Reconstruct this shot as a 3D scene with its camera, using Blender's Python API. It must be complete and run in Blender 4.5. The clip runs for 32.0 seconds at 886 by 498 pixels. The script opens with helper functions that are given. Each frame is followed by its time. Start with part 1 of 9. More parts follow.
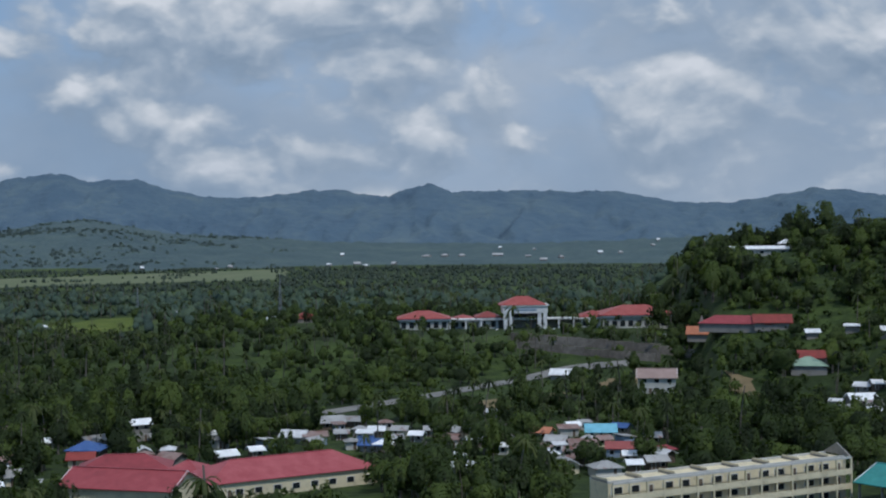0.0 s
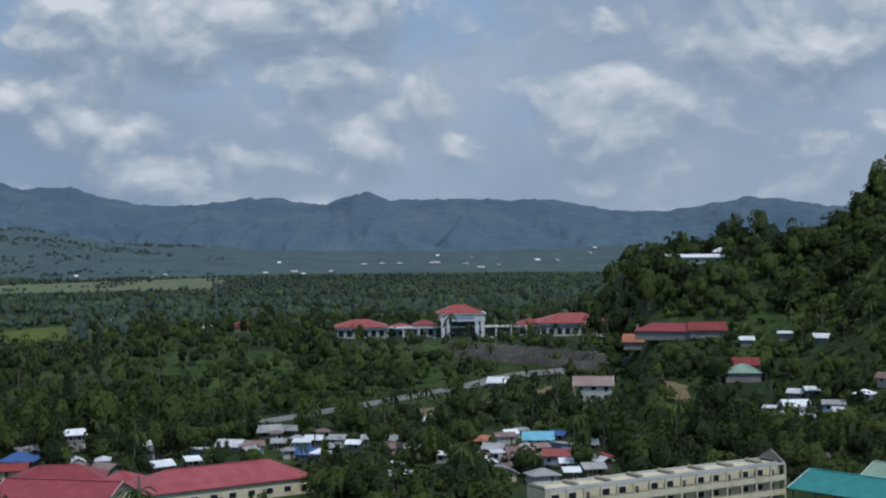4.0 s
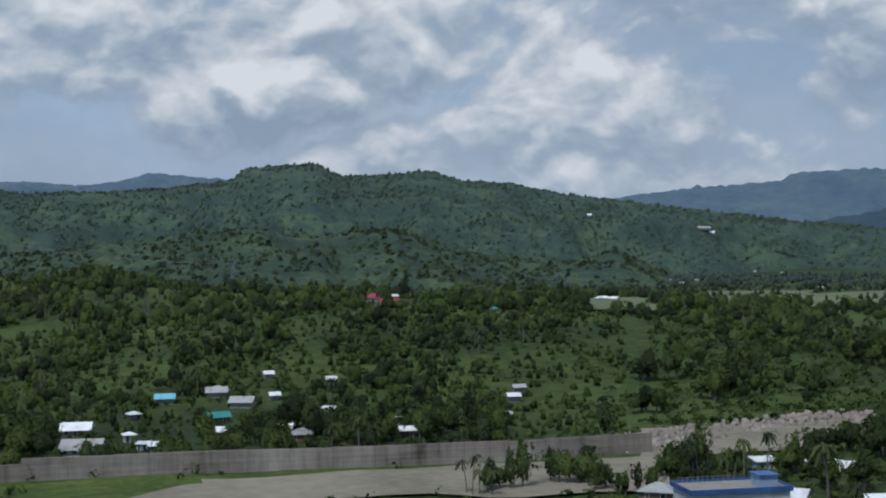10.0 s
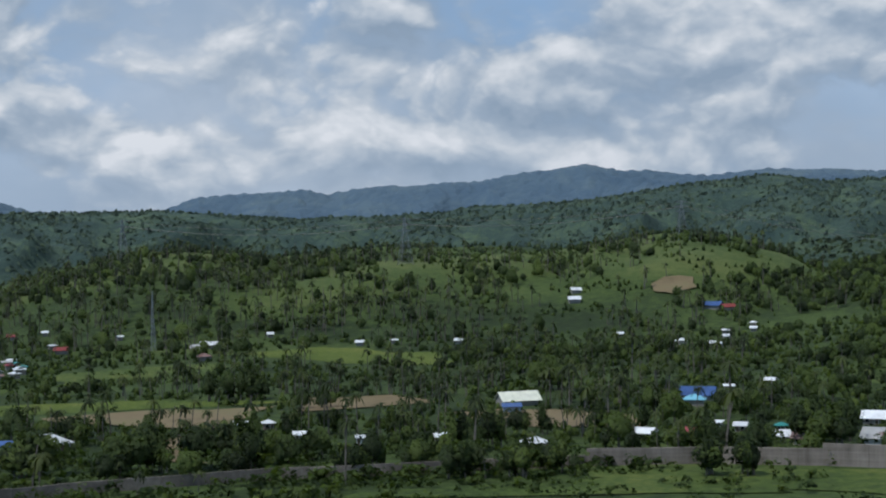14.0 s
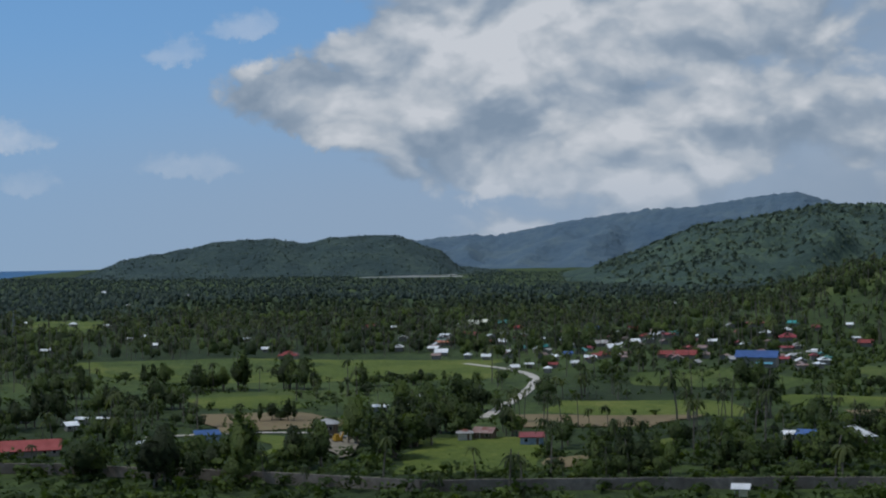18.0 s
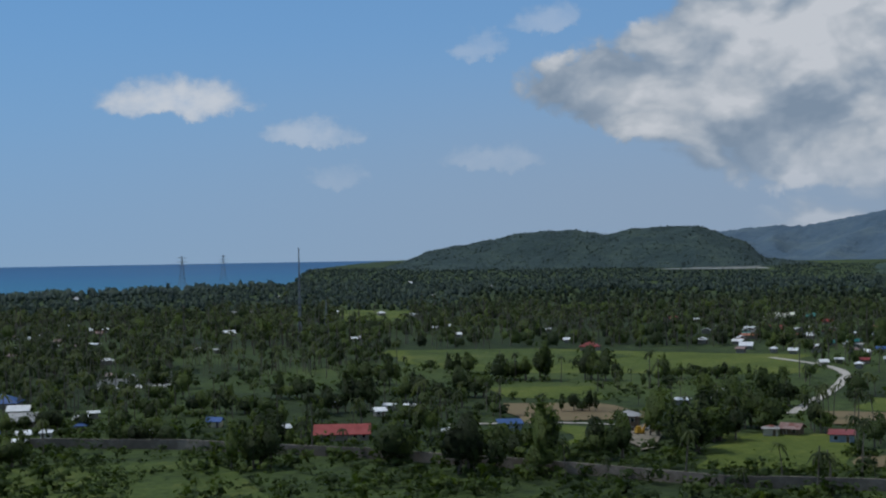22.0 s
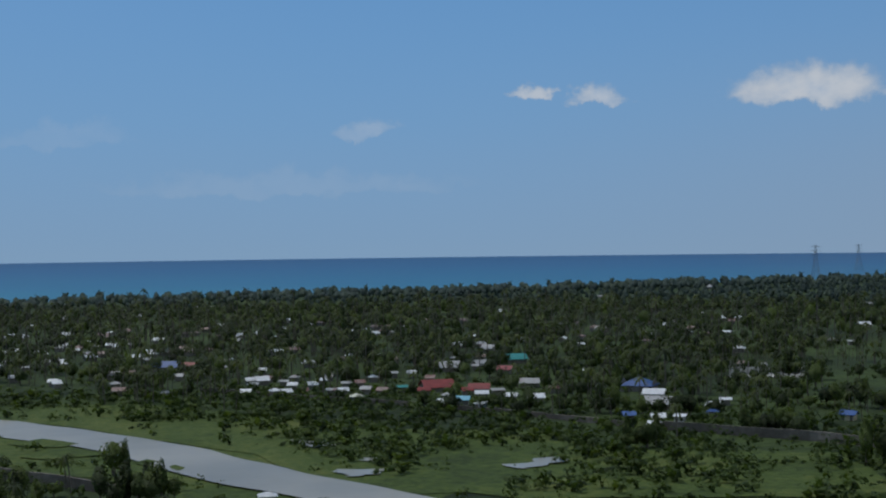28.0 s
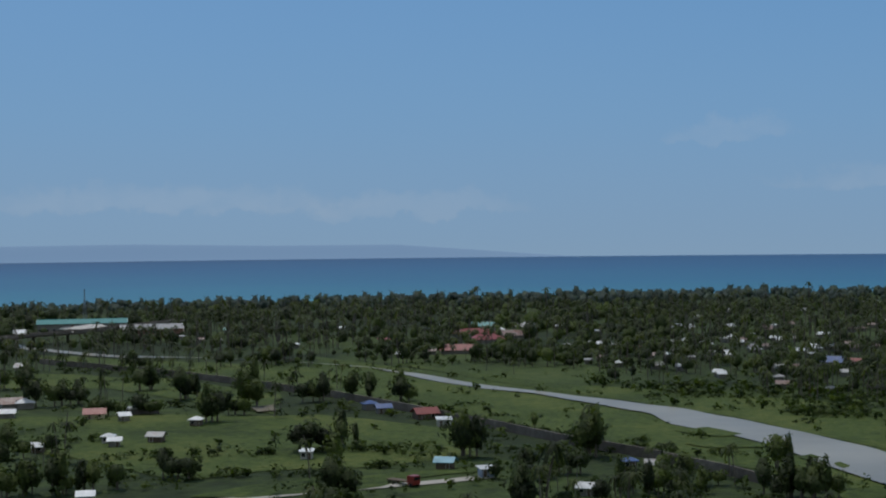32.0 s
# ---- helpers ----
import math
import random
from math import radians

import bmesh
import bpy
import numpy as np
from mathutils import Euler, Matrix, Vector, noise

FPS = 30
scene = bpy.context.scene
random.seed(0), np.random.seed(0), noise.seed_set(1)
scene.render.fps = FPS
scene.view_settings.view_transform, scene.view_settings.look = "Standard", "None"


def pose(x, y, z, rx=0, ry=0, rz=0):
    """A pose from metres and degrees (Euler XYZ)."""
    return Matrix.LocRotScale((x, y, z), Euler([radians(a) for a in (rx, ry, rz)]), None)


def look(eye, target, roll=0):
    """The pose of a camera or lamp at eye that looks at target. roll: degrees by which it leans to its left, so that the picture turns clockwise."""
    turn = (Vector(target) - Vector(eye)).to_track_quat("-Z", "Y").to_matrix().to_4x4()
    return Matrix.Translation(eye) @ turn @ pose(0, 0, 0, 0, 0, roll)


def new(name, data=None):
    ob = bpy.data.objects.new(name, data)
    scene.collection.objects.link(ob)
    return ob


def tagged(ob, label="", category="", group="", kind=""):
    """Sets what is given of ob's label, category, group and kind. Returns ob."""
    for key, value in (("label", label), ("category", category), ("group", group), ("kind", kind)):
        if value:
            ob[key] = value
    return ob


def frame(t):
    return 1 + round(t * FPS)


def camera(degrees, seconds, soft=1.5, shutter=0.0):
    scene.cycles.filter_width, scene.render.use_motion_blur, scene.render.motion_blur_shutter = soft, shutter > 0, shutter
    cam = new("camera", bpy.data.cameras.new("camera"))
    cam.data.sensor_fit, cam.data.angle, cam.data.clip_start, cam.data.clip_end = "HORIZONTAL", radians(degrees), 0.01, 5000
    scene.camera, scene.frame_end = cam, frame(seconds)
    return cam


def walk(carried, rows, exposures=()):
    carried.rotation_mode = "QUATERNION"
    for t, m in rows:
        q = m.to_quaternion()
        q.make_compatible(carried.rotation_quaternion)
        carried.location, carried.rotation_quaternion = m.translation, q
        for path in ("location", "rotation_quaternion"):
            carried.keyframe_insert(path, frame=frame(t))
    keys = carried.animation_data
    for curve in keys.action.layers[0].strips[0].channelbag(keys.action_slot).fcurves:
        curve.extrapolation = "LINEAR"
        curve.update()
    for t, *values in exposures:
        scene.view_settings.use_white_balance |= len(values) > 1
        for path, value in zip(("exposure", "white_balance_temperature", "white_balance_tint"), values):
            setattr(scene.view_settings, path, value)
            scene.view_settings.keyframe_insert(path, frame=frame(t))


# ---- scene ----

EYE = 62.0  # height of the hovering camera over the river plain
cam = camera(34.48, 32.0, soft=2.1)


def aim(turn, tilt, lean):
    """The pose of the camera from its bearing (degrees to the left of north), tilt and lean."""
    return Matrix.Translation((0, 0, EYE)) @ Euler((radians(90 + tilt), 0, radians(turn))).to_matrix().to_4x4() @ pose(0, 0, 0, 0, 0, lean)


# seconds, bearing, tilt, lean
TURNS = [
(0, 0, -0.98, -0.6), (0.5, -3.31, -0.98, -0.51), (1, -6.56, -0.96, -0.5), (1.5, -9.38, -0.93, -0.45), (2,
-11.72, -0.93, -0.52), (2.5, -12.97, -0.91, -0.53), (3, -11.93, -0.83, -0.55), (3.5, -8.04, -0.75, -0.56), (4,
-2.51, -0.67, -0.58), (4.5, 3.41, -0.59, -0.59), (5, 9.11, -0.52, -0.67), (5.5, 16.84, -0.48, -0.77), (6,
23.35, -0.45, -0.77), (6.5, 29.53, -0.43, -0.82), (7, 35.87, -0.43, -0.87), (7.5, 41.2, -0.43, -0.81), (8,
47.32, -0.44, -0.8), (8.5, 52.36, -0.46, -0.84), (9, 56.56, -0.48, -0.85), (9.5, 60.06, -0.47, -0.88), (10,
64.23, -0.47, -0.93), (10.5, 68.69, -0.45, -0.99), (11, 72.57, -0.44, -1.06), (11.5, 76.49, -0.45, -1.09),
(12, 80.45, -0.43, -1.14), (12.5, 84.16, -0.42, -1.14), (13, 87.83, -0.4, -1.21), (13.5, 91.64, -0.41, -1.22),
(14, 95.57, -0.4, -1.29), (14.5, 99.4, -0.36, -1.39), (15, 103.22, -0.3, -1.27), (15.5, 107.05, -0.25, -1.15),
(16, 110.97, -0.19, -1.03), (16.5, 115.06, -0.14, -0.91), (17, 119.25, -0.13, -0.76), (17.5, 123.26, -0.13,
-0.76), (18, 127.08, -0.15, -0.82), (18.5, 130.61, -0.15, -0.82), (19, 131.65, -0.19, -0.81), (19.5, 131.65,
-0.23, -0.82), (20, 132.68, -0.25, -0.92), (20.5, 134.83, -0.27, -0.88), (21, 135.98, -0.29, -0.89), (21.5,
137.84, -0.31, -0.88), (22, 139.14, -0.33, -0.87), (22.5, 139.18, -0.36, -0.85), (23, 137.56, -0.44, -0.83),
(23.5, 136.87, -0.47, -0.86), (24, 137.39, -0.5, -0.89), (24.5, 140.74, -0.47, -0.86), (25, 144.39, -0.44,
-0.86), (25.5, 147.75, -0.43, -0.8), (26, 151.08, -0.44, -0.78), (26.5, 154.37, -0.44, -0.76), (27, 157.62,
-0.44, -0.73), (27.5, 160.88, -0.44, -0.71), (28, 164.13, -0.44, -0.73), (28.5, 167.34, -0.43, -0.7), (29,
170.53, -0.42, -0.69), (29.5, 173.82, -0.43, -0.7), (30, 177.13, -0.42, -0.71), (30.5, 180.43, -0.42, -0.67),
(31, 183.76, -0.43, -0.65), (31.5, 187.05, -0.43, -0.64), (32, 190.34, -0.42, -0.63)
]
# the clip's camera closes down as it turns from the clouded hills to the bright sea
STOPS = [(0, -0.54), (4.5, -0.55), (7.5, -0.5), (10, -0.44), (14.5, -0.36), (16.5, -0.58), (18, -0.68), (20, -0.72), (23, -0.78), (27, -0.9), (32, -0.9)]
walk(cam, [(t, aim(a, b, c)) for t, a, b, c in TURNS], [(t, e, 5950 - min(150, max(0, 11 - t) * 40) + max(0, t - 27) * 55, 10) for t, e in STOPS])

# ---- sky, sun ----
SUN_TURN, SUN_UP = 213.0, 60.0  # bearing to the left of north and height of the sun, degrees
sun = new("sun", bpy.data.lights.new("sun", "SUN"))
sun.data.energy, sun.data.angle, sun.data.color = 3.0, radians(0.6), (1.0, 0.95, 0.86)
_a, _e = radians(SUN_TURN), radians(SUN_UP)
sun.matrix_world = look(Vector((-math.sin(_a) * math.cos(_e), math.cos(_a) * math.cos(_e), math.sin(_e))) * 900, (0, 0, 0))


def ramp(tree, fac, stops):
    n = tree.nodes.new("ShaderNodeValToRGB")
    els = n.color_ramp.elements
    while len(els) < len(stops):
        els.new(0.5)
    for el, (pos, col) in zip(els, stops):
        el.position, el.color = pos, (*col, 1) if len(col) == 3 else col
    tree.links.new(fac, n.inputs["Fac"])
    return n.outputs["Color"]


def maths(tree, op, a, b=0.0, c=None, clamp=False):
    n = tree.nodes.new("ShaderNodeMath")
    n.operation, n.use_clamp = op, clamp
    for i, v in enumerate((a, b) if c is None else (a, b, c)):
        if isinstance(v, (int, float)):
            n.inputs[i].default_value = v
        else:
            tree.links.new(v, n.inputs[i])
    return n.outputs[0]


def mixed(tree, fac, a, b, blend="MIX"):
    n = tree.nodes.new("ShaderNodeMix")
    n.data_type, n.blend_type = "RGBA", blend
    for i, v in ((0, fac), (6, a), (7, b)):
        if isinstance(v, (int, float)):
            n.inputs[i].default_value = v
        elif isinstance(v, tuple):
            n.inputs[i].default_value = (*v, 1)
        else:
            tree.links.new(v, n.inputs[i])
    return n.outputs[2]


def noisy(tree, vector, scale, detail=4.0, rough=0.55, distort=0.0):
    n = tree.nodes.new("ShaderNodeTexNoise")
    n.inputs["Scale"].default_value, n.inputs["Detail"].default_value = scale, detail
    n.inputs["Roughness"].default_value, n.inputs["Distortion"].default_value = rough, distort
    tree.links.new(vector, n.inputs["Vector"])
    return n.outputs["Fac"]


def blend(tree, value, v0, v1, t0, t1):
    """A smooth step of value from v0 to v1, giving t0 to t1."""
    n = tree.nodes.new("ShaderNodeMapRange")
    n.interpolation_type = "SMOOTHSTEP"
    for i, v in ((1, v0), (2, v1), (3, t0), (4, t1)):
        n.inputs[i].default_value = v
    tree.links.new(value, n.inputs[0])
    return n.outputs[0]


def make_sky():
    world = bpy.data.worlds.new("sky")
    scene.world, world.use_nodes = world, True
    nt = world.node_tree
    nt.nodes.clear()
    out = nt.nodes.new("ShaderNodeOutputWorld")
    back = nt.nodes.new("ShaderNodeBackground")
    air = nt.nodes.new("ShaderNodeTexSky")
    air.sky_type, air.sun_disc = "NISHITA", False
    air.sun_elevation, air.sun_rotation = radians(SUN_UP), radians(-SUN_TURN)
    air.air_density, air.dust_density, air.ozone_density = 1.0, 1.6, 1.5
    coord = nt.nodes.new("ShaderNodeTexCoord").outputs["Generated"]
    split = nt.nodes.new("ShaderNodeSeparateXYZ")
    nt.links.new(coord, split.inputs[0])
    x, y, z = split.outputs
    # bearing to the left of north and height, in degrees
    turn = maths(nt, "MULTIPLY", maths(nt, "ARCTAN2", maths(nt, "MULTIPLY", x, -1.0), y), 57.2958)
    turn = maths(nt, "MODULO", maths(nt, "ADD", turn, 430.0), 360.0)  # 70 is north
    up = maths(nt, "MULTIPLY", maths(nt, "ARCSINE", z), 57.2958)

    def seen(rise, lift):
        """The direction, stretched upwards, or one a little above it."""
        n = nt.nodes.new("ShaderNodeCombineXYZ")
        for i, v in enumerate((x, y, maths(nt, "MULTIPLY", maths(nt, "ADD", z, rise), lift))):
            nt.links.new(v, n.inputs[i])
        return n.outputs[0]

    def heap(vector, detail):
        """Heaped clouds: round tops upon round tops, pushed about by the wind."""
        push = nt.nodes.new("ShaderNodeTexNoise")
        push.inputs["Scale"].default_value, push.inputs["Detail"].default_value = 9.0, 5.0
        nt.links.new(vector, push.inputs["Vector"])
        off = nt.nodes.new("ShaderNodeVectorMath")
        off.operation = "MULTIPLY_ADD"
        off.inputs[1].default_value = (0.13, 0.13, 0.13)
        nt.links.new(push.outputs["Color"], off.inputs[0])
        nt.links.new(vector, off.inputs[2])
        v = nt.nodes.new("ShaderNodeTexVoronoi")
        v.feature = "SMOOTH_F1"
        v.inputs["Scale"].default_value, v.inputs["Detail"].default_value, v.inputs["Roughness"].default_value, v.inputs["Smoothness"].default_value = 7.5, detail, 0.5, 0.3
        nt.links.new(off.outputs[0], v.inputs["Vector"])
        return maths(nt, "SUBTRACT", 0.95, v.outputs["Distance"])

    here, above = seen(0.0, 1.55), seen(0.016, 1.55)
    heaps, heaps_above = heap(here, 4.0), heap(above, 3.0)
    broad, broad_above = noisy(nt, here, 4.6, 4.0, 0.5), noisy(nt, seen(0.04, 1.55), 4.6, 4.0, 0.5)
    fine = noisy(nt, here, 34.0, 5.0, 0.55)
    # torn outlines
    ragged_turn = maths(nt, "ADD", turn, maths(nt, "MULTIPLY", maths(nt, "SUBTRACT", noisy(nt, here, 30.0, 6.0, 0.6), 0.5), 3.6))
    ragged_up = maths(nt, "ADD", up, maths(nt, "MULTIPLY", maths(nt, "SUBTRACT", noisy(nt, seen(0.3, 1.0), 34.0, 6.0, 0.6), 0.5), 2.2))

    def spot(b, e, wb, we, flat):
        """1 in the middle of an oval of the sky, falling to 0 at its edge; the base is flatter than the top."""
        db = maths(nt, "DIVIDE", maths(nt, "SUBTRACT", ragged_turn, b + 70.0), wb)
        lift = maths(nt, "SUBTRACT", ragged_up, e)
        de = maths(nt, "MAXIMUM", maths(nt, "DIVIDE", lift, we), maths(nt, "DIVIDE", lift, -we * flat))
        q = maths(nt, "ADD", maths(nt, "MULTIPLY", db, db), maths(nt, "MULTIPLY", de, de))
        return maths(nt, "MAXIMUM", maths(nt, "SUBTRACT", 1.0, q), 0.0), de

    # heaped clouds inland
    bank = 0.0
    for b, e, wb, we, s in BANKS:
        q, de = spot(b, e, wb, we, 0.7)
        bank = maths(nt, "ADD", bank, maths(nt, "MULTIPLY", q, s))
    cover = blend(nt, turn, 190.0, 216.0, 0.29, -0.5)
    thick = maths(nt, "ADD", maths(nt, "ADD", maths(nt, "MULTIPLY", heaps, 0.6), maths(nt, "MULTIPLY", broad, 0.62)), maths(nt, "ADD", bank, cover))
    mask = blend(nt, thick, 0.50, 0.72, 0.0, 1.0)
    lit = maths(nt, "ADD", maths(nt, "MULTIPLY", maths(nt, "SUBTRACT", heaps, heaps_above), 1.5), maths(nt, "MULTIPLY", maths(nt, "SUBTRACT", broad, broad_above), 0.9))
    lit = maths(nt, "ADD", lit, maths(nt, "MULTIPLY", maths(nt, "SUBTRACT", fine, 0.5), 0.22))
    lit = maths(nt, "ADD", lit, maths(nt, "MULTIPLY", maths(nt, "SUBTRACT", thick, 0.62), 0.5))
    lit = maths(nt, "ADD", maths(nt, "ADD", lit, 0.43), maths(nt, "MULTIPLY", blend(nt, turn, 165.0, 190.0, 0.0, 0.12), blend(nt, up, 2.0, 8.0, 0.0, 1.0)))
    cloud = ramp(nt, lit, [(0.05, (0.35, 0.435, 0.53)), (0.35, (0.46, 0.535, 0.615)), (0.55, (0.6, 0.655, 0.705)), (0.76, (0.76, 0.785, 0.8)), (1.0, (0.95, 0.945, 0.935))])
    sky = mixed(nt, 1.0, air.outputs[0], (0.1, 0.1, 0.1), "MULTIPLY")
    # the pale band of moist air along the horizon
    tint = nt.nodes.new("ShaderNodeMapRange")
    for i, v in ((1, -0.5), (2, 11.0), (3, 0.0), (4, 1.0)):
        tint.inputs[i].default_value = v
    nt.links.new(up, tint.inputs[0])
    moist = ramp(nt, tint.outputs[0], [(0.0, (0.41, 0.625, 0.865)), (0.45, (0.305, 0.6, 0.98)), (1.0, (0.2, 0.555, 1.08))])
    sky = mixed(nt, blend(nt, up, -1.0, 25.0, 0.95, 0.3), sky, moist)
    # whiter air under the clouds, clear over the open sea
    sky = mixed(nt, maths(nt, "MULTIPLY", blend(nt, turn, 190.0, 240.0, 0.8, 0.0), blend(nt, up, 1.0, 9.0, 1.0, 0.25)), sky, (0.47, 0.565, 0.68))
    # a grey sheet behind the heaps
    sheet = maths(nt, "MULTIPLY", blend(nt, maths(nt, "ADD", turn, maths(nt, "MULTIPLY", broad, 14.0)), 180.0, 206.0, 0.92, 0.0), blend(nt, noisy(nt, here, 7.0, 4.0, 0.5, 0.3), 0.36, 0.58, 0.6, 1.0))
    grey = ramp(nt, maths(nt, "ADD", broad, maths(nt, "MULTIPLY", maths(nt, "SUBTRACT", fine, 0.5), 0.12)), [(0.3, (0.35, 0.45, 0.57)), (0.5, (0.45, 0.53, 0.62)), (0.68, (0.6, 0.655, 0.715))])
    sky = mixed(nt, sheet, sky, grey)
    # thin near the horizon, where the moist air veils the clouds
    full = mixed(nt, maths(nt, "MULTIPLY", mask, blend(nt, up, 0.2, 4.5, 0.5, 0.97)), sky, cloud)
    # single fair-weather clouds over the sea
    for b, e, wb, we, s in PUFFS:
        q, de = spot(b, e, wb, we, 0.4)
        body = maths(nt, "MULTIPLY", blend(nt, q, 0.0, 0.75, 0.0, s), blend(nt, fine, 0.25, 0.6, 0.6, 1.0))
        shade = ramp(nt, maths(nt, "ADD", maths(nt, "MULTIPLY", q, 0.6), maths(nt, "MULTIPLY", fine, 0.5)), [(0.2, (0.5, 0.6, 0.74)), (0.5, (0.78, 0.83, 0.88)), (0.8, (1.0, 1.0, 0.99))])
        full = mixed(nt, body, full, shade)
    nt.links.new(full, back.inputs["Color"])
    back.inputs["Strength"].default_value = 1.0
    nt.links.new(back.outputs[0], out.inputs["Surface"])


# heaped clouds and gaps between them: bearing, height, half width, half height, weight
BANKS = [
    (58, 6.5, 62, 14.0, 0.11), (132, 5.4, 7, 2.2, 0.35),
    (-13, 6.5, 6, 3.0, 0.10), (-2, 8.5, 7, 2.2, -0.10), (6, 2.6, 5, 1.0, 0.20), (19, 2.4, 3, 0.9, 0.18), (12, 7.0, 6, 2.5, 0.06), (26, 3.4, 9, 1.0, -0.12),
    (35, 8.0, 8, 2.6, 0.16), (52, 9.0, 7, 2.4, 0.12), (66, 6.0, 6, 2.0, -0.06), (78, 7.5, 7, 3.0, 0.14), (92, 9.0, 7, 2.2, -0.05), (100, 7.5, 8, 3.0, 0.12),
    (122, 9.5, 11, 5.0, 0.62), (129, 6.0, 10, 3.4, 0.62), (120, 4.0, 15, 3.0, 0.42), (116, 8.0, 10, 4.0, 0.25), (127, 2.6, 9, 1.5, 0.3),
]
# single clouds over the sea: bearing, height, half width, half height, weight
PUFFS = [
    (149.7, 5.5, 3.3, 1.5, 0.88), (144.6, 4.1, 2.6, 1.0, 0.48), (160.5, 5.7, 1.0, 0.6, 0.8), (157.9, 5.4, 1.7, 0.8, 0.75), (167.1, 4.2, 1.7, 0.8, 0.28), (137.4, 7.7, 1.4, 1.0, 0.3),
    (143.6, 2.5, 1.5, 0.8, 0.18), (137.1, 3.1, 2.8, 1.0, 0.24), (134.8, 8.6, 1.6, 1.0, 0.35), (170.5, 2.1, 8.5, 0.9, 0.1), (201.5, 1.4, 9.5, 1.2, 0.12), (192.0, 1.1, 6.0, 1.0, 0.1), (179.0, 4.0, 3.0, 0.9, 0.1),
]
make_sky()

# ---- materials ----


def material(name, rough=0.8, metal=0.0):
    m = bpy.data.materials.new(name)
    m.use_nodes = True
    nt = m.node_tree
    b = nt.nodes["Principled BSDF"]
    b.inputs["Roughness"].default_value, b.inputs["Metallic"].default_value = rough, metal
    b.inputs["Specular IOR Level"].default_value = 0.25
    return m, nt, b


def place_of(nt):
    return nt.nodes.new("ShaderNodeNewGeometry").outputs["Position"]


def bumped(nt, b, height, strength, distance):
    n = nt.nodes.new("ShaderNodeBump")
    n.inputs["Strength"].default_value, n.inputs["Distance"].default_value = strength, distance
    nt.links.new(height, n.inputs["Height"])
    nt.links.new(n.outputs[0], b.inputs["Normal"])


def leafy(name, dark, mid, light, grain=1.7, gaps=0.0):
    """Leaves: the tone differs from tree to tree and from clump to clump."""
    m, nt, b = material(name, 0.7)
    tone = nt.nodes.new("ShaderNodeAttribute")
    tone.attribute_name = "tone"
    isle = nt.nodes.new("ShaderNodeNewGeometry").outputs["Random Per Island"]
    wide = noisy(nt, place_of(nt), 0.009, 3.0)
    f = maths(nt, "ADD", maths(nt, "MULTIPLY", tone.outputs["Fac"], 0.62), maths(nt, "MULTIPLY", isle, 0.2))
    f = maths(nt, "ADD", f, maths(nt, "SUBTRACT", maths(nt, "MULTIPLY", wide, 0.4), 0.08))
    # sprays of leaves within a crown
    spray = noisy(nt, place_of(nt), grain, 3.0, 0.65)
    f = maths(nt, "ADD", f, maths(nt, "MULTIPLY", maths(nt, "SUBTRACT", spray, 0.5), 1.1))
    bumped(nt, b, spray, 0.6, 0.35 / grain)
    col = ramp(nt, f, [(0.2, dark), (0.55, mid), (0.95, light)])
    nt.links.new(col, b.inputs["Base Color"])
    # sunlight shines through thin leaves
    thin = nt.nodes.new("ShaderNodeBsdfTranslucent")
    nt.links.new(mixed(nt, 1.0, col, (1.0, 1.05, 0.55), "MULTIPLY"), thin.inputs["Color"])
    both = nt.nodes.new("ShaderNodeMixShader")
    both.inputs[0].default_value = 0.4
    nt.links.new(b.outputs[0], both.inputs[1])
    nt.links.new(thin.outputs[0], both.inputs[2])
    whole = both.outputs[0]
    if gaps:
        # sky shows between the leaves of a spray
        holes = nt.nodes.new("ShaderNodeMixShader")
        nt.links.new(maths(nt, "GREATER_THAN", noisy(nt, place_of(nt), grain * 1.15, 2.0, 0.6), gaps), holes.inputs[0])
        nt.links.new(nt.nodes.new("ShaderNodeBsdfTransparent").outputs[0], holes.inputs[1])
        nt.links.new(whole, holes.inputs[2])
        whole = holes.outputs[0]
    nt.links.new(whole, nt.nodes["Material Output"].inputs["Surface"])
    return m


def speckled(name, colours, scale, rough=0.85, bump=0.0, fine=8.0, metal=0.0):
    """A surface with large patches and fine grain, in metres."""
    m, nt, b = material(name, rough, metal)
    p = place_of(nt)
    f = maths(nt, "ADD", maths(nt, "MULTIPLY", noisy(nt, p, scale, 6.0, 0.6), 0.65), maths(nt, "MULTIPLY", noisy(nt, p, scale * fine, 4.0, 0.6), 0.35))
    n = len(colours)
    col = ramp(nt, f, [(0.3 + 0.4 * i / max(n - 1, 1), c) for i, c in enumerate(colours)])
    nt.links.new(col, b.inputs["Base Color"])
    if bump:
        bumped(nt, b, noisy(nt, p, scale * fine, 5.0), 0.6, bump)
    return m


def meadow(name, colours):
    """Grass: broad patches, tussocks and blades."""
    m, nt, b = material(name, 0.95)
    p = place_of(nt)
    tufts = noisy(nt, p, 0.3, 5.0, 0.7)
    f = maths(nt, "ADD", maths(nt, "MULTIPLY", noisy(nt, p, 0.022, 5.0, 0.6), 0.5), maths(nt, "MULTIPLY", tufts, 0.5))
    nt.links.new(ramp(nt, f, [(0.36, colours[0]), (0.5, colours[1]), (0.64, colours[2])]), b.inputs["Base Color"])
    bumped(nt, b, tufts, 0.8, 1.2)
    return m


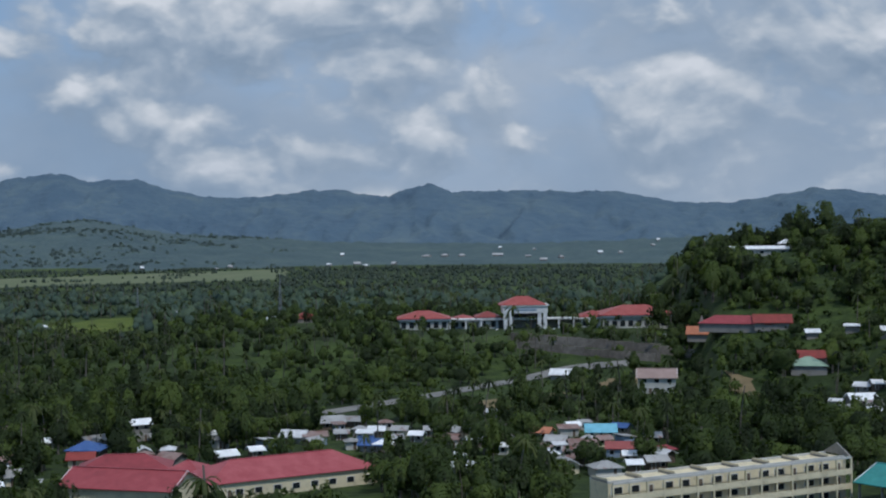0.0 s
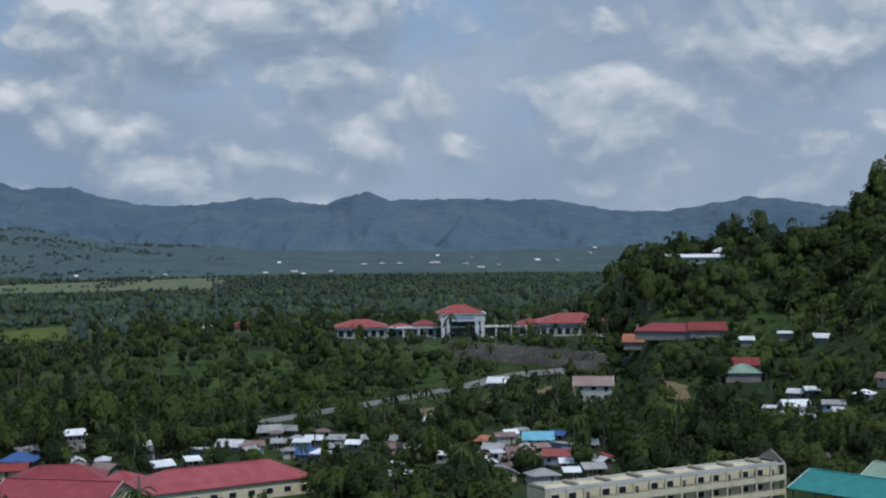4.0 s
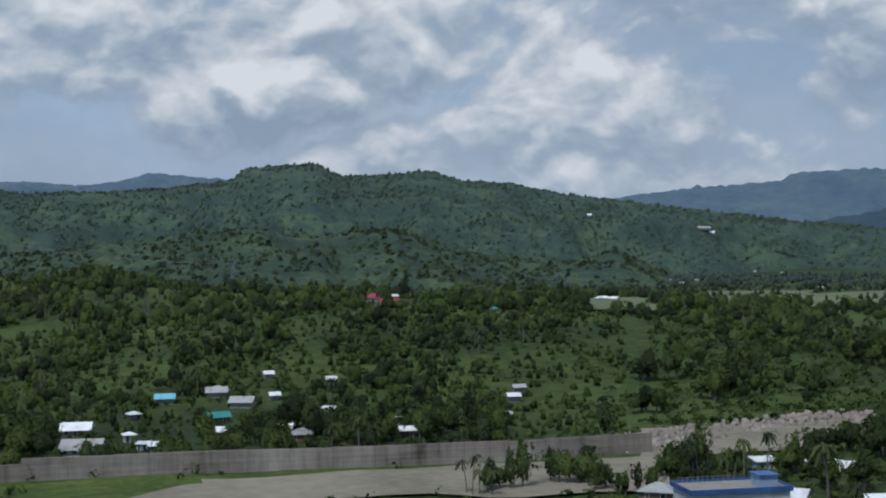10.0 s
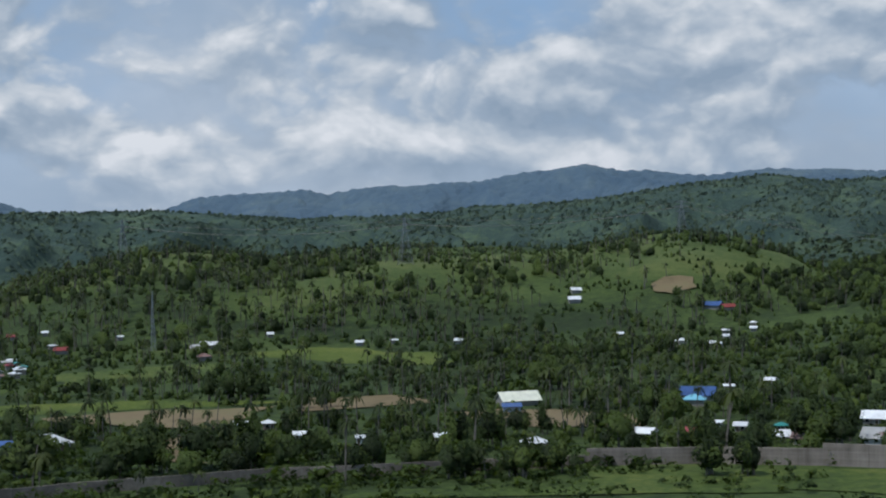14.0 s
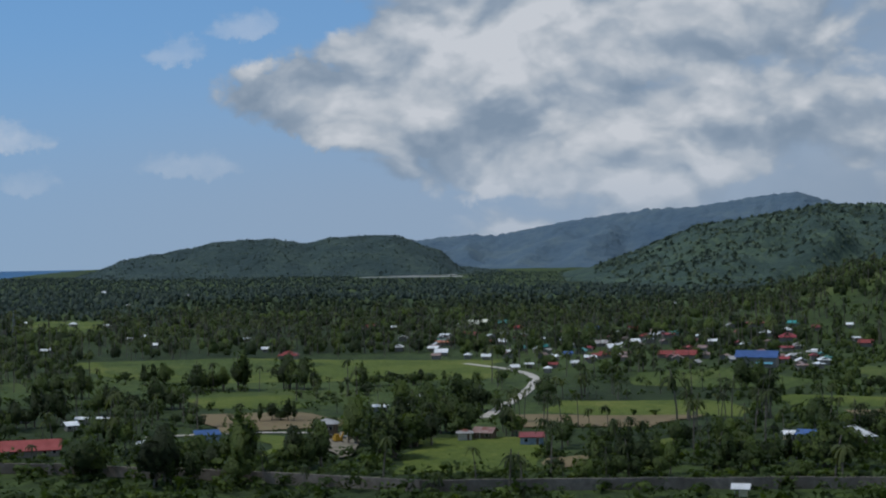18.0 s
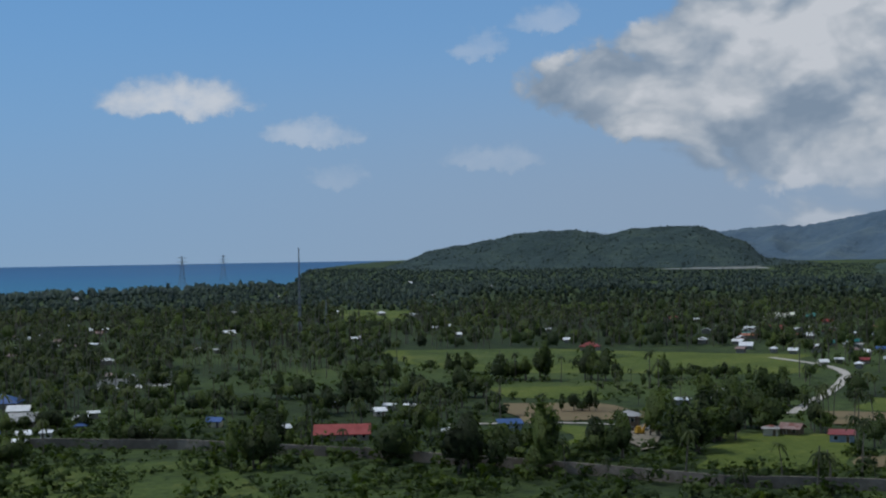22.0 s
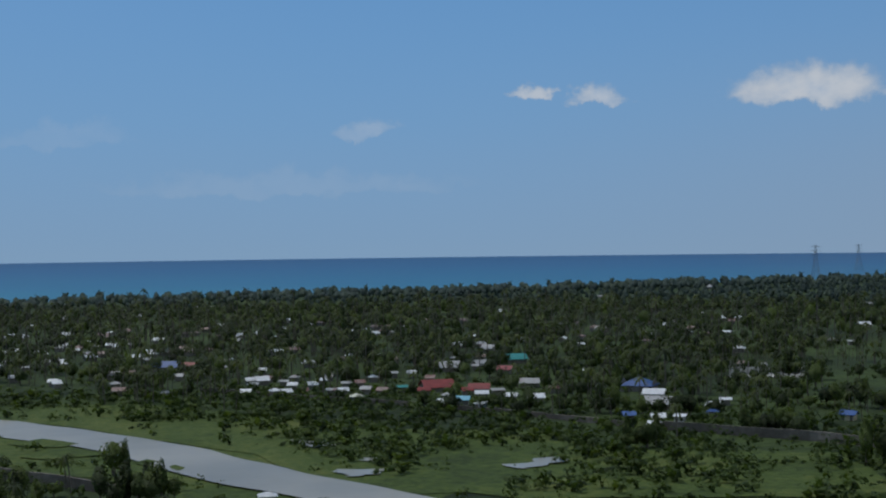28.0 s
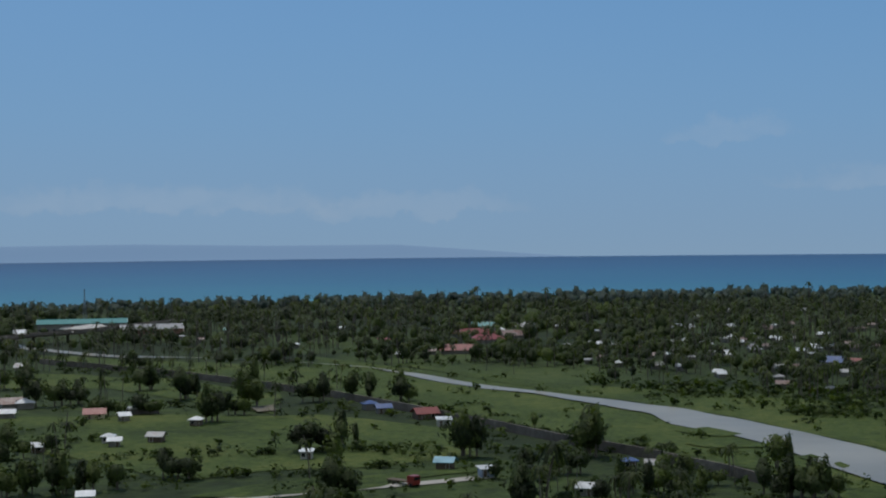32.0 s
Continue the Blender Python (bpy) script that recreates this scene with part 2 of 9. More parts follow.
def sheet_metal(name, colour, rust=0.0):
    """Ribbed roofing, faded and streaked with dirt or rust."""
    m, nt, b = material(name, 0.45, 0.0)
    p = place_of(nt)
    near = noisy(nt, p, 0.35, 5.0, 0.65)
    own = nt.nodes.new("ShaderNodeObjectInfo").outputs["Random"]
    pale = tuple(min(1.0, c * 1.25 + 0.03) for c in colour)
    dim = tuple(c * 0.72 for c in colour)
    col = ramp(nt, maths(nt, "ADD", maths(nt, "MULTIPLY", near, 0.7), maths(nt, "MULTIPLY", own, 0.3)), [(0.3, dim), (0.5, colour), (0.75, pale)])
    if rust:
        spots = ramp(nt, noisy(nt, p, 0.22, 6.0, 0.7, 1.0), [(0.62 - rust * 0.3, (0, 0, 0)), (0.68, (1, 1, 1))])
        col = mixed(nt, spots, col, (0.16, 0.05, 0.028))
    nt.links.new(col, b.inputs["Base Color"])
    wave = nt.nodes.new("ShaderNodeTexWave")
    wave.inputs["Scale"].default_value = 1.2
    nt.links.new(nt.nodes.new("ShaderNodeTexCoord").outputs["Object"], wave.inputs["Vector"])
    bumped(nt, b, wave.outputs["Fac"], 0.35, 0.05)
    return m


LEAF = leafy("broad_leaves", (0.014, 0.024, 0.007), (0.043, 0.068, 0.017), (0.105, 0.145, 0.03), 1.7, 0.44)
PALM = leafy("palm_leaves", (0.018, 0.027, 0.010), (0.05, 0.07, 0.022), (0.11, 0.13, 0.042))
BUSH = leafy("shrub_leaves", (0.022, 0.04, 0.009), (0.058, 0.092, 0.019), (0.118, 0.16, 0.032), 1.7, 0.42)
# bluer than the near leaves: a little distance haze in the colour
FAR_LEAF = leafy("far_leaves", (0.018, 0.032, 0.017), (0.044, 0.068, 0.032), (0.09, 0.125, 0.05), 0.6)
BARK = speckled("bark", [(0.10, 0.085, 0.07), (0.2, 0.18, 0.15)], 1.5)
GRASS = meadow("grass", [(0.024, 0.04, 0.008), (0.062, 0.094, 0.017), (0.125, 0.142, 0.032)])
PADDY = meadow("paddy", [(0.042, 0.068, 0.011), (0.09, 0.122, 0.017), (0.155, 0.165, 0.036)])
TAN_FIELD = speckled("ploughed_earth", [(0.11, 0.088, 0.045), (0.185, 0.14, 0.075), (0.16, 0.15, 0.065)], 0.03, 0.95, 0.0, 9.0)
SAND = speckled("river_sand", [(0.13, 0.115, 0.082), (0.22, 0.195, 0.145), (0.3, 0.265, 0.205)], 0.03, 0.95, 0.0, 9.0)
ASPHALT = speckled("asphalt", [(0.13, 0.13, 0.125), (0.2, 0.195, 0.185), (0.27, 0.26, 0.24)], 0.12, 0.9)
DIRT_ROAD = speckled("gravel_road", [(0.36, 0.33, 0.28), (0.5, 0.47, 0.42)], 0.06, 0.95)
CONCRETE = speckled("weathered_concrete", [(0.085, 0.075, 0.062), (0.18, 0.155, 0.13), (0.34, 0.3, 0.255)], 0.06, 0.9, 0.0, 10.0)
# far ranges carry haze in their colours; the mid one cloud shade too
FAR_HAZE_RANGE = speckled("far_haze_range", [(0.06, 0.1, 0.145), (0.085, 0.13, 0.17), (0.125, 0.17, 0.185)], 0.006, 1.0, 25.0, 5.0)
MID_HAZE_RANGE = speckled("mid_haze_range", [(0.028, 0.052, 0.078), (0.04, 0.068, 0.094), (0.056, 0.087, 0.1)], 0.006, 1.0, 20.0, 5.0)
# the ridge's green is shifted towards blue to imitate hazy air
GREEN_HAZE_RANGE = speckled("green_haze_range", [(0.023, 0.042, 0.038), (0.043, 0.071, 0.055), (0.094, 0.134, 0.068)], 0.013, 1.0, 6.0, 8.0)
# bluer copies of the leaf colours, most of them paler: painted distance haze
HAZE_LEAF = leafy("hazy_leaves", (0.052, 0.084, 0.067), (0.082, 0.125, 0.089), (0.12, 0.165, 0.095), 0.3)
VALLEY_HAZE_LEAF = leafy("valley_haze_leaves", (0.06, 0.092, 0.094), (0.078, 0.115, 0.112), (0.1, 0.138, 0.118), 0.3)
HEAD_HAZE_LEAF = leafy("headland_haze_leaves", (0.026, 0.045, 0.046), (0.045, 0.072, 0.064), (0.075, 0.105, 0.075), 0.3)
# haze is mixed into the headland's ground colour as well
HEAD_HAZE_RANGE = speckled("headland_haze_ground", [(0.022, 0.04, 0.042), (0.038, 0.062, 0.058), (0.07, 0.1, 0.075)], 0.013, 1.0, 6.0, 8.0)
COAST_HAZE_LEAF = leafy("coast_haze_leaves", (0.04, 0.066, 0.062), (0.073, 0.11, 0.092), (0.116, 0.155, 0.108), 0.3)
PLAIN_HAZE_LEAF = leafy("plain_haze_leaves", (0.045, 0.068, 0.055), (0.075, 0.103, 0.078), (0.115, 0.145, 0.1), 0.3)
BARE_RANGE = speckled("bare_range", [(0.1, 0.125, 0.15), (0.145, 0.152, 0.168), (0.21, 0.195, 0.19)], 0.003, 1.0, 0.0, 5.0)
FOOT_RANGE = speckled("foothill_woods", [(0.018, 0.033, 0.025), (0.038, 0.063, 0.042), (0.086, 0.122, 0.054)], 0.013, 1.0, 6.0, 8.0)
# the island emits a dull blue that stands in for haze before it
ISLE_HAZE_GLOW, _nt, _b = material("island_haze_glow", 1.0)
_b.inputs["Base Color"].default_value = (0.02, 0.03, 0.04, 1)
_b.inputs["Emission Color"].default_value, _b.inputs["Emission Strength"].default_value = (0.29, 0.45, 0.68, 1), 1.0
# blue-grey haze is painted into the colour of these foothills
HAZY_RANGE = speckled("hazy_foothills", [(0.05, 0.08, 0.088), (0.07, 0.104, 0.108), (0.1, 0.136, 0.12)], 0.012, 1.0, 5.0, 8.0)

# ---- ground ----


def polar(b, r):
    """The place at bearing b (degrees to the left of north) and r metres from the camera's foot."""
    return -math.sin(radians(b)) * r, math.cos(radians(b)) * r


def smooth(t):
    t = np.clip(t, 0, 1)
    return t * t * (3 - 2 * t)


def waves(x, y, size, seed=0):
    """Cheap rolling noise about 0, between -1 and 1, on arrays."""
    rng = np.random.RandomState(seed)
    total = np.zeros_like(x)
    for k in range(9):
        a, s = rng.uniform(0, 6.283), size * rng.uniform(0.45, 1.6)
        total += np.sin((x * np.cos(a) + y * np.sin(a)) * 6.283 / s + rng.uniform(0, 6.283)) * (s / size) ** 0.6
    return total / 4.2


# wooded hills near by: bearing and crest height
TOWER_HILL = [(66, 0), (71, 6), (74.5, 20), (78, 36), (80.7, 24), (82, 40), (84, 54), (86, 62), (88.6, 57), (91.5, 48), (95, 46), (98, 52), (102.6, 44), (105.8, 52), (108, 50), (111.4, 34), (114, 16), (118, 0)]
RIGHT_HILL = [(-75, 70), (-40, 104), (-29, 101), (-27.6, 98), (-26.5, 92), (-25.4, 86), (-24.4, 82), (-23, 82), (-21.9, 84), (-21, 81), (-19.9, 79), (-19.3, 70), (-18.6, 62), (-17.7, 53), (-16.6, 49), (-15, 48), (-13.9, 46), (-13, 43), (-11.2, 38), (-9.8, 31), (-8.7, 19), (-7.5, 9), (-6.2, 0), (-5, 0)]
WOOD_RISE = [(44, 0), (48, 8), (54, 17), (60, 20), (66, 22), (72, 22), (78, 12), (84, 0)]


def crest(b, rows):
    return np.interp(b, [q[0] for q in rows], [q[1] for q in rows], left=rows[0][1], right=rows[-1][1])


def ground_z(x, y):
    x, y = np.asarray(x, float), np.asarray(y, float)
    r = np.hypot(x, y)
    b = (np.degrees(np.arctan2(-x, y)) + 90) % 360 - 90
    rough = waves(x, y, 260, 3)
    z = crest(b, TOWER_HILL) * smooth((r - 780) / 430) * smooth((1900 - r) / 600) * (1 + 0.12 * rough)
    z += np.where(b < 0, crest(b, RIGHT_HILL) * (1 + 0.4 * smooth((b + 11) / 2.5)) * smooth((r - 395 - 75 * smooth((b + 20) / 5) - 340 * smooth((b + 11) / 2.5)) / (320 - 90 * smooth((b + 20) / 5))) * smooth((1500 - r) / 700) * (1 + 0.06 * rough), 0)
    z += crest(b, WOOD_RISE) * smooth((r - 500) / 260) * smooth((1250 - r) / 300)
    z += 10 * smooth((r - 560) / 90) * smooth((1000 - r) / 200) * smooth((b + 14) / 6) * smooth((14 - b) / 8)
    z += 1.2 * rough * smooth((r - 900) / 500) * np.where(z > 1, 1, 0)
    # the shore
    sea = shore(b)
    z = z * smooth((sea - r) / 250) - 4 * smooth((r - sea) / 120)
    return z


def shore(b):
    """Distance of the shore line by bearing; very far where there is land."""
    return np.interp(b, [138, 141, 144.5, 145.2, 150, 160, 172, 186, 198, 207, 225, 262], [9000, 4700, 3300, 2150, 1950, 1750, 1600, 1500, 1420, 1380, 1500, 9000], left=9000, right=9000)


def surface(name, verts, faces, mats, smooth_shade=False, tone=None):
    me = bpy.data.meshes.new(name)
    verts, faces = np.asarray(verts, np.float32), np.asarray(faces, np.int32)
    n, k = faces.shape
    me.vertices.add(len(verts))
    me.vertices.foreach_set("co", verts.ravel())
    me.loops.add(n * k)
    me.loops.foreach_set("vertex_index", faces.ravel())
    me.polygons.add(n)
    me.polygons.foreach_set("loop_start", np.arange(0, n * k, k, dtype=np.int32))
    if smooth_shade:
        me.polygons.foreach_set("use_smooth", np.ones(n, bool))
    if tone is not None:
        att = me.attributes.new("tone", "FLOAT", "FACE")
        att.data.foreach_set("value", np.asarray(tone, np.float32))
    for m in mats:
        me.materials.append(m)
    me.update(calc_edges=True)
    return new(name, me)


def grid_faces(rows, cols):
    i = (np.arange(rows - 1)[:, None] * cols + np.arange(cols - 1)[None, :]).ravel()
    return np.stack([i, i + 1, i + cols + 1, i + cols], 1)


def make_ground():
    seen = np.linspace(-34, 212, 560)
    rest = np.linspace(212, 326, 60)[1:]
    b = np.radians(np.concatenate([seen, rest]))
    r = np.concatenate([[0.002, 60, 150, 230], np.geomspace(280, 4700, 130)])
    R, B = np.meshgrid(r, b, indexing="ij")
    X, Y = -np.sin(B) * R, np.cos(B) * R
    Z = ground_z(X, Y)
    ob = surface("ground", np.stack([X, Y, Z], -1).reshape(-1, 3), grid_faces(len(r), len(b))[:, ::-1], [GROUND], True)
    tagged(ob, "green tropical plain and wooded hills", "ground", kind="structure")


def ground_material():
    m, nt, b = material("undergrowth", 0.95)
    p = place_of(nt)
    f = maths(nt, "ADD", maths(nt, "MULTIPLY", noisy(nt, p, 0.006, 5.0, 0.6), 0.6), maths(nt, "MULTIPLY", noisy(nt, p, 0.16, 6.0, 0.7), 0.4))
    split = nt.nodes.new("ShaderNodeSeparateXYZ")
    nt.links.new(p, split.inputs[0])
    # open grass on the higher slopes
    f = maths(nt, "ADD", f, maths(nt, "MULTIPLY", maths(nt, "MULTIPLY", maths(nt, "MINIMUM", maths(nt, "MAXIMUM", split.outputs[2], 0.0), 45.0), 0.0024), maths(nt, "LESS_THAN", split.outputs[0], -500.0)))
    col = ramp(nt, f, [(0.34, (0.010, 0.018, 0.005)), (0.47, (0.024, 0.04, 0.010)), (0.57, (0.055, 0.084, 0.018)), (0.7, (0.105, 0.125, 0.034))])
    nt.links.new(col, b.inputs["Base Color"])
    bumped(nt, b, noisy(nt, p, 0.35, 4.0), 0.7, 0.8)
    return m


GROUND = ground_material()
make_ground()


def sea_material():
    m, nt, b = material("sea_water", 0.35)
    p = place_of(nt)
    split = nt.nodes.new("ShaderNodeSeparateXYZ")
    nt.links.new(p, split.inputs[0])
    dist = maths(nt, "SQRT", maths(nt, "ADD", maths(nt, "MULTIPLY", split.outputs[0], split.outputs[0]), maths(nt, "MULTIPLY", split.outputs[1], split.outputs[1])))
    f = maths(nt, "ADD", maths(nt, "DIVIDE", dist, 4736.0), maths(nt, "MULTIPLY", noisy(nt, p, 0.002, 4.0), 0.12))
    # shallow turquoise over the reef flat, deep blue outside
    col = ramp(nt, f, [(0.36, (0.03, 0.2, 0.27)), (0.5, (0.015, 0.13, 0.23)), (0.75, (0.008, 0.08, 0.19)), (1.0, (0.006, 0.055, 0.15))])
    nt.links.new(col, b.inputs["Base Color"])
    b.inputs["Specular IOR Level"].default_value = 0.12
    bumped(nt, b, noisy(nt, p, 0.08, 5.0), 0.4, 0.6)
    return m


def make_sea():
    b = np.radians(np.linspace(128, 275, 300))
    r = np.geomspace(1200, 4736, 40)
    R, B = np.meshgrid(r, b, indexing="ij")
    ob = surface("sea", np.stack([-np.sin(B) * R, np.cos(B) * R, np.full_like(R, -1.5)], -1).reshape(-1, 3), grid_faces(40, 300)[:, ::-1], [sea_material()], True)
    tagged(ob, "calm blue sea, turquoise near the shore", "sea", kind="structure")


make_sea()


def range_z(x, y, radius, rows, front, back, grit, seed):
    """Height of a range at x, y: crest heights by bearing, eroded flanks before and behind it."""
    r = np.hypot(x, y)
    b = (np.degrees(np.arctan2(-x, y)) + 90) % 360 - 90
    top = EYE + radius * np.tan(np.radians(crest(b, rows)))
    s = np.where(r < radius, (r - radius) / front, (r - radius) / back)
    prof = np.where(s < 0, smooth(s + 1), 1 - smooth(s))
    arc = np.radians(b) * radius + 60 * waves(x, y, 330, seed + 6)
    spur = 0.8 - 2.2 * np.sqrt(waves(arc, r * 0.3, 520, seed) ** 2 + 0.02) + 0.4 - 1.0 * np.sqrt(waves(arc, r * 0.42, 190, seed + 1) ** 2 + 0.02)
    return prof * top + grit * np.clip(top / 120, 0.15, 1) * spur * prof * (1 - prof) * np.clip(1.15 - prof, 0, 1) * 2.4 + grit * 0.1 * (waves(x, y, 60, seed + 2) * 0.75 + waves(x, y, 27, seed + 3) * 0.45 + waves(x, y, 190, seed + 4) * 0.4) * prof * (1.25 - prof if grit > 80 else 1.0) - 6 * (1 - prof)


def mountain_range(name, label, radius, rows, front, back, mat, grit, seed):
    """A far range. rows: bearing and the angle at which the crest stands."""
    b0, b1 = rows[0][0], rows[-1][0]
    b = np.linspace(b0, b1, int((b1 - b0) * 9) + 2)
    s = np.concatenate([np.linspace(-1, 0, 38), np.linspace(0, 1, 6)[1:]])
    S, B = np.meshgrid(s, np.radians(b), indexing="ij")
    R = radius + np.where(S < 0, S * front, S * back)
    X, Y = -np.sin(B) * R, np.cos(B) * R
    Z = range_z(X, Y, radius, rows, front, back, grit, seed)
    ob = surface(name, np.stack([X, Y, Z], -1).reshape(-1, 3), grid_faces(*X.shape)[:, ::-1], [mat], True)
    tagged(ob, label, "mountains", kind="structure")
    return ob


FAR_A = [(-40, 0.5), (-18, 0.84), (-16, 1.12), (-14.7, 1.25), (-13.4, 1.04), (-11.4, 0.72), (-9.3, 0.8), (-6.8, 1.25), (-4.9, 1.26), (-2.8, 1.34), (-0.4, 1.29), (0.3, 1.54), (1.0, 1.55), (2.1, 1.15), (3.0, 1.21), (4.1, 1.4), (5.0, 1.41), (6.8, 1.22), (8.0, 1.11), (9.3, 1.19), (10.8, 1.45), (12.1, 1.85), (14.1, 1.81), (14.9, 2.12), (17.1, 1.85), (18, 1.42), (20, 1.06), (21.8, 1.14), (23, 1.49), (25.2, 1.48), (26.6, 1.15), (28.4, 1.63), (31.3, 2.15), (34.8, 2.17), (37.5, 2.0), (40, 2.07)]
FAR_B = [(39, 2.07), (43.3, 2.05), (45.3, 2.25), (48, 2.35), (50.2, 2.3), (50.9, 1.97), (54.2, 1.77), (56.3, 1.57), (57.4, 1.4), (59.3, 1.58), (61, 1.96), (62.5, 2.2), (64.1, 1.9), (68.5, 1.99), (72.6, 2.41), (75.8, 2.69), (76.7, 2.42), (78, 2.21), (80.5, 2.38), (83.4, 2.41), (85, 2.25), (88.1, 2.54), (89.8, 2.83), (92.2, 2.53), (94.2, 2.25), (99, 2.08), (100.1, 1.84), (101.2, 2.07), (105.3, 1.84), (106.7, 1.31), (109.1, 1.02), (111.7, 1.41), (113.1, 1.88), (114.7, 1.69), (116.9, 1.39), (120.3, 1.14), (123.7, 0.58), (125, 0.31), (125.9, 0.39), (129, 0.11), (133, -0.6)]
MID = [(20, -0.8), (21.4, -0.23), (23, 0.65), (24.8, 1.08), (26.4, 1.04), (28.4, 0.81), (30.2, 0.83), (33.1, 0.64), (34.7, 0.7), (36.7, 1.1), (38.3, 1.86), (39.2, 1.94), (40.6, 2.37), (41.4, 2.5), (43.3, 2.0), (44.9, 1.34), (46.7, 0.8), (49.4, 0.39), (54, -0.8)]
GREEN_W = [(-36, -0.70), (-16, -0.40), (-4, -0.80), (4, -0.70), (10.7, -0.26), (14, 0.30), (15.8, 0.14), (18.5, -0.27), (23, -0.10), (28.4, -0.25), (33, -0.70), (37, -1.20)]
GREEN_A = [(22, -1.2), (26, -0.6), (28.4, -0.25), (31.5, 0.02), (34.2, 0.6), (36.3, 0.75), (38.3, 0.3), (43.1, -0.38), (48.1, 0.14), (51.7, 0.56), (54.8, 0.99), (57.5, 1.33), (59.6, 1.63), (61.6, 2.1), (63.4, 2.23), (64.9, 2.63), (66.3, 2.48), (68.2, 2.43), (69.3, 2.97), (72, 2.83), (72.7, 2.3), (75.8, 2.02), (80.5, 1.86), (82.7, 2.23), (85.6, 1.94), (89.7, 1.4), (92.2, 1.25), (94.4, 1.23), (95.6, 1.02), (101.3, 0.88), (103.5, 1.04), (106.8, 1.33), (109.7, 1.31), (112.4, 1.32), (114.7, 0.9), (117, 0.59), (119.2, -0.28), (121, -0.9), (122.5, -1.3)]
FOOT = [(50.5, -3.0), (53.3, -2.5), (55.0, -1.85), (57.1, -0.85), (59.3, -1.15), (61.6, -0.9), (63.8, -0.6), (66.0, 0.2), (67.6, 0.25), (70.1, -0.05), (71.5, 0.42), (73.7, 0.25), (76.7, -0.05), (80, -0.4), (84, -1.0), (88, -2.0), (90, -3.0)]
HEADLAND = [(124.5, -1.1), (126.5, -0.85), (127.2, -0.23), (129, 0.43), (131.7, 0.38), (132.6, 0.14), (134, 0.36), (135.8, 0.28), (137.6, -0.08), (139.6, -0.39), (140.7, -0.82), (142, -1.2)]
ISLE = [(184, -0.85), (188.8, -0.48), (192.2, -0.22), (197.2, -0.21), (202.5, -0.1), (207.6, -0.13), (215, -0.6)]
mountain_range("far_mountains", "hazy blue mountain range on the horizon", 4450, FAR_A, 900, 200, FAR_HAZE_RANGE, 60, 11)
mountain_range("far_mountains", "hazy blue-green mountain range behind the valley", 4450, FAR_B, 900, 200, FAR_HAZE_RANGE, 60, 21)
mountain_range("bare_hill", "pale bare quarried hill on the horizon", 4300, [(27, 0.6), (28.4, 1.5), (31.3, 2.13), (34.8, 2.15), (37.2, 1.9), (39, 1.0)], 700, 200, BARE_RANGE, 40, 25)
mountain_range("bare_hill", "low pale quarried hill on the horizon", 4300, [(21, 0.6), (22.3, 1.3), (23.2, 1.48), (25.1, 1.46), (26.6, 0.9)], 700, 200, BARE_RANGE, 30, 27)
mountain_range("dark_mountain", "cone-shaped wooded mountain, painted dark as in cloud shade", 3700, MID, 900, 300, MID_HAZE_RANGE, 50, 31)
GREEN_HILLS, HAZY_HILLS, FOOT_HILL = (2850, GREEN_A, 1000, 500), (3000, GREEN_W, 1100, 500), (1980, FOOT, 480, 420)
mountain_range("green_hills", "wooded green foothills and ridge with clearings", *GREEN_HILLS, GREEN_HAZE_RANGE, 95, 41)
mountain_range("foothill", "dark wooded foothill before the green ridge", *FOOT_HILL, FOOT_RANGE, 60, 53)
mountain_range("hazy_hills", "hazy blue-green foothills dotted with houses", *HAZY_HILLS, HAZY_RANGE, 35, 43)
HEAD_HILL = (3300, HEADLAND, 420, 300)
mountain_range("headland", "dark wooded headland beside the sea", *HEAD_HILL, HEAD_HAZE_RANGE, 30, 61)
mountain_range("far_island", "faint hazy island on the sea horizon", 4850, ISLE, 60, 60, ISLE_HAZE_GLOW, 4, 71)


def land_z(x, y):
    """The ground, foothills included."""
    x, y = np.asarray(x, float), np.asarray(y, float)
    b = (np.degrees(np.arctan2(-x, y)) + 90) % 360 - 90
    z = ground_z(x, y)
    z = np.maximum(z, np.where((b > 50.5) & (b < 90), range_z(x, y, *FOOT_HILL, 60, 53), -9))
    z = np.maximum(z, np.where((b > 22) & (b < 122.5), range_z(x, y, *GREEN_HILLS, 95, 41), -9))
    return np.maximum(z, np.where((b > -36) & (b < 37), range_z(x, y, *HAZY_HILLS, 35, 43), -9))

# ---- building blocks ----
ROOF = {
    "galvanised": sheet_metal("galvanised_roof", (0.74, 0.75, 0.75)),
    "grey": sheet_metal("grey_roof", (0.33, 0.33, 0.32), 0.25),
    "rusty": sheet_metal("rusty_roof", (0.24, 0.17, 0.15), 0.5),
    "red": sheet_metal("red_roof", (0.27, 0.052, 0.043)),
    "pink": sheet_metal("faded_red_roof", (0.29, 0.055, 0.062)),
    "blue": sheet_metal("blue_roof", (0.05, 0.105, 0.27)),
    "teal": sheet_metal("teal_roof", (0.045, 0.24, 0.22)),
    "cyan": sheet_metal("sky_blue_roof", (0.17, 0.42, 0.52)),
    "orange": sheet_metal("orange_roof", (0.42, 0.16, 0.085)),
    "cream": sheet_metal("cream_roof", (0.72, 0.72, 0.58)),
    "mint": sheet_metal("mint_roof", (0.26, 0.36, 0.27)),
    "streaked": sheet_metal("streaked_roof", (0.5, 0.45, 0.43), 0.55),
    "brown": sheet_metal("brown_roof", (0.27, 0.19, 0.165)),
    "maroon": sheet_metal("rust_red_roof", (0.3, 0.055, 0.04), 0.35),
}
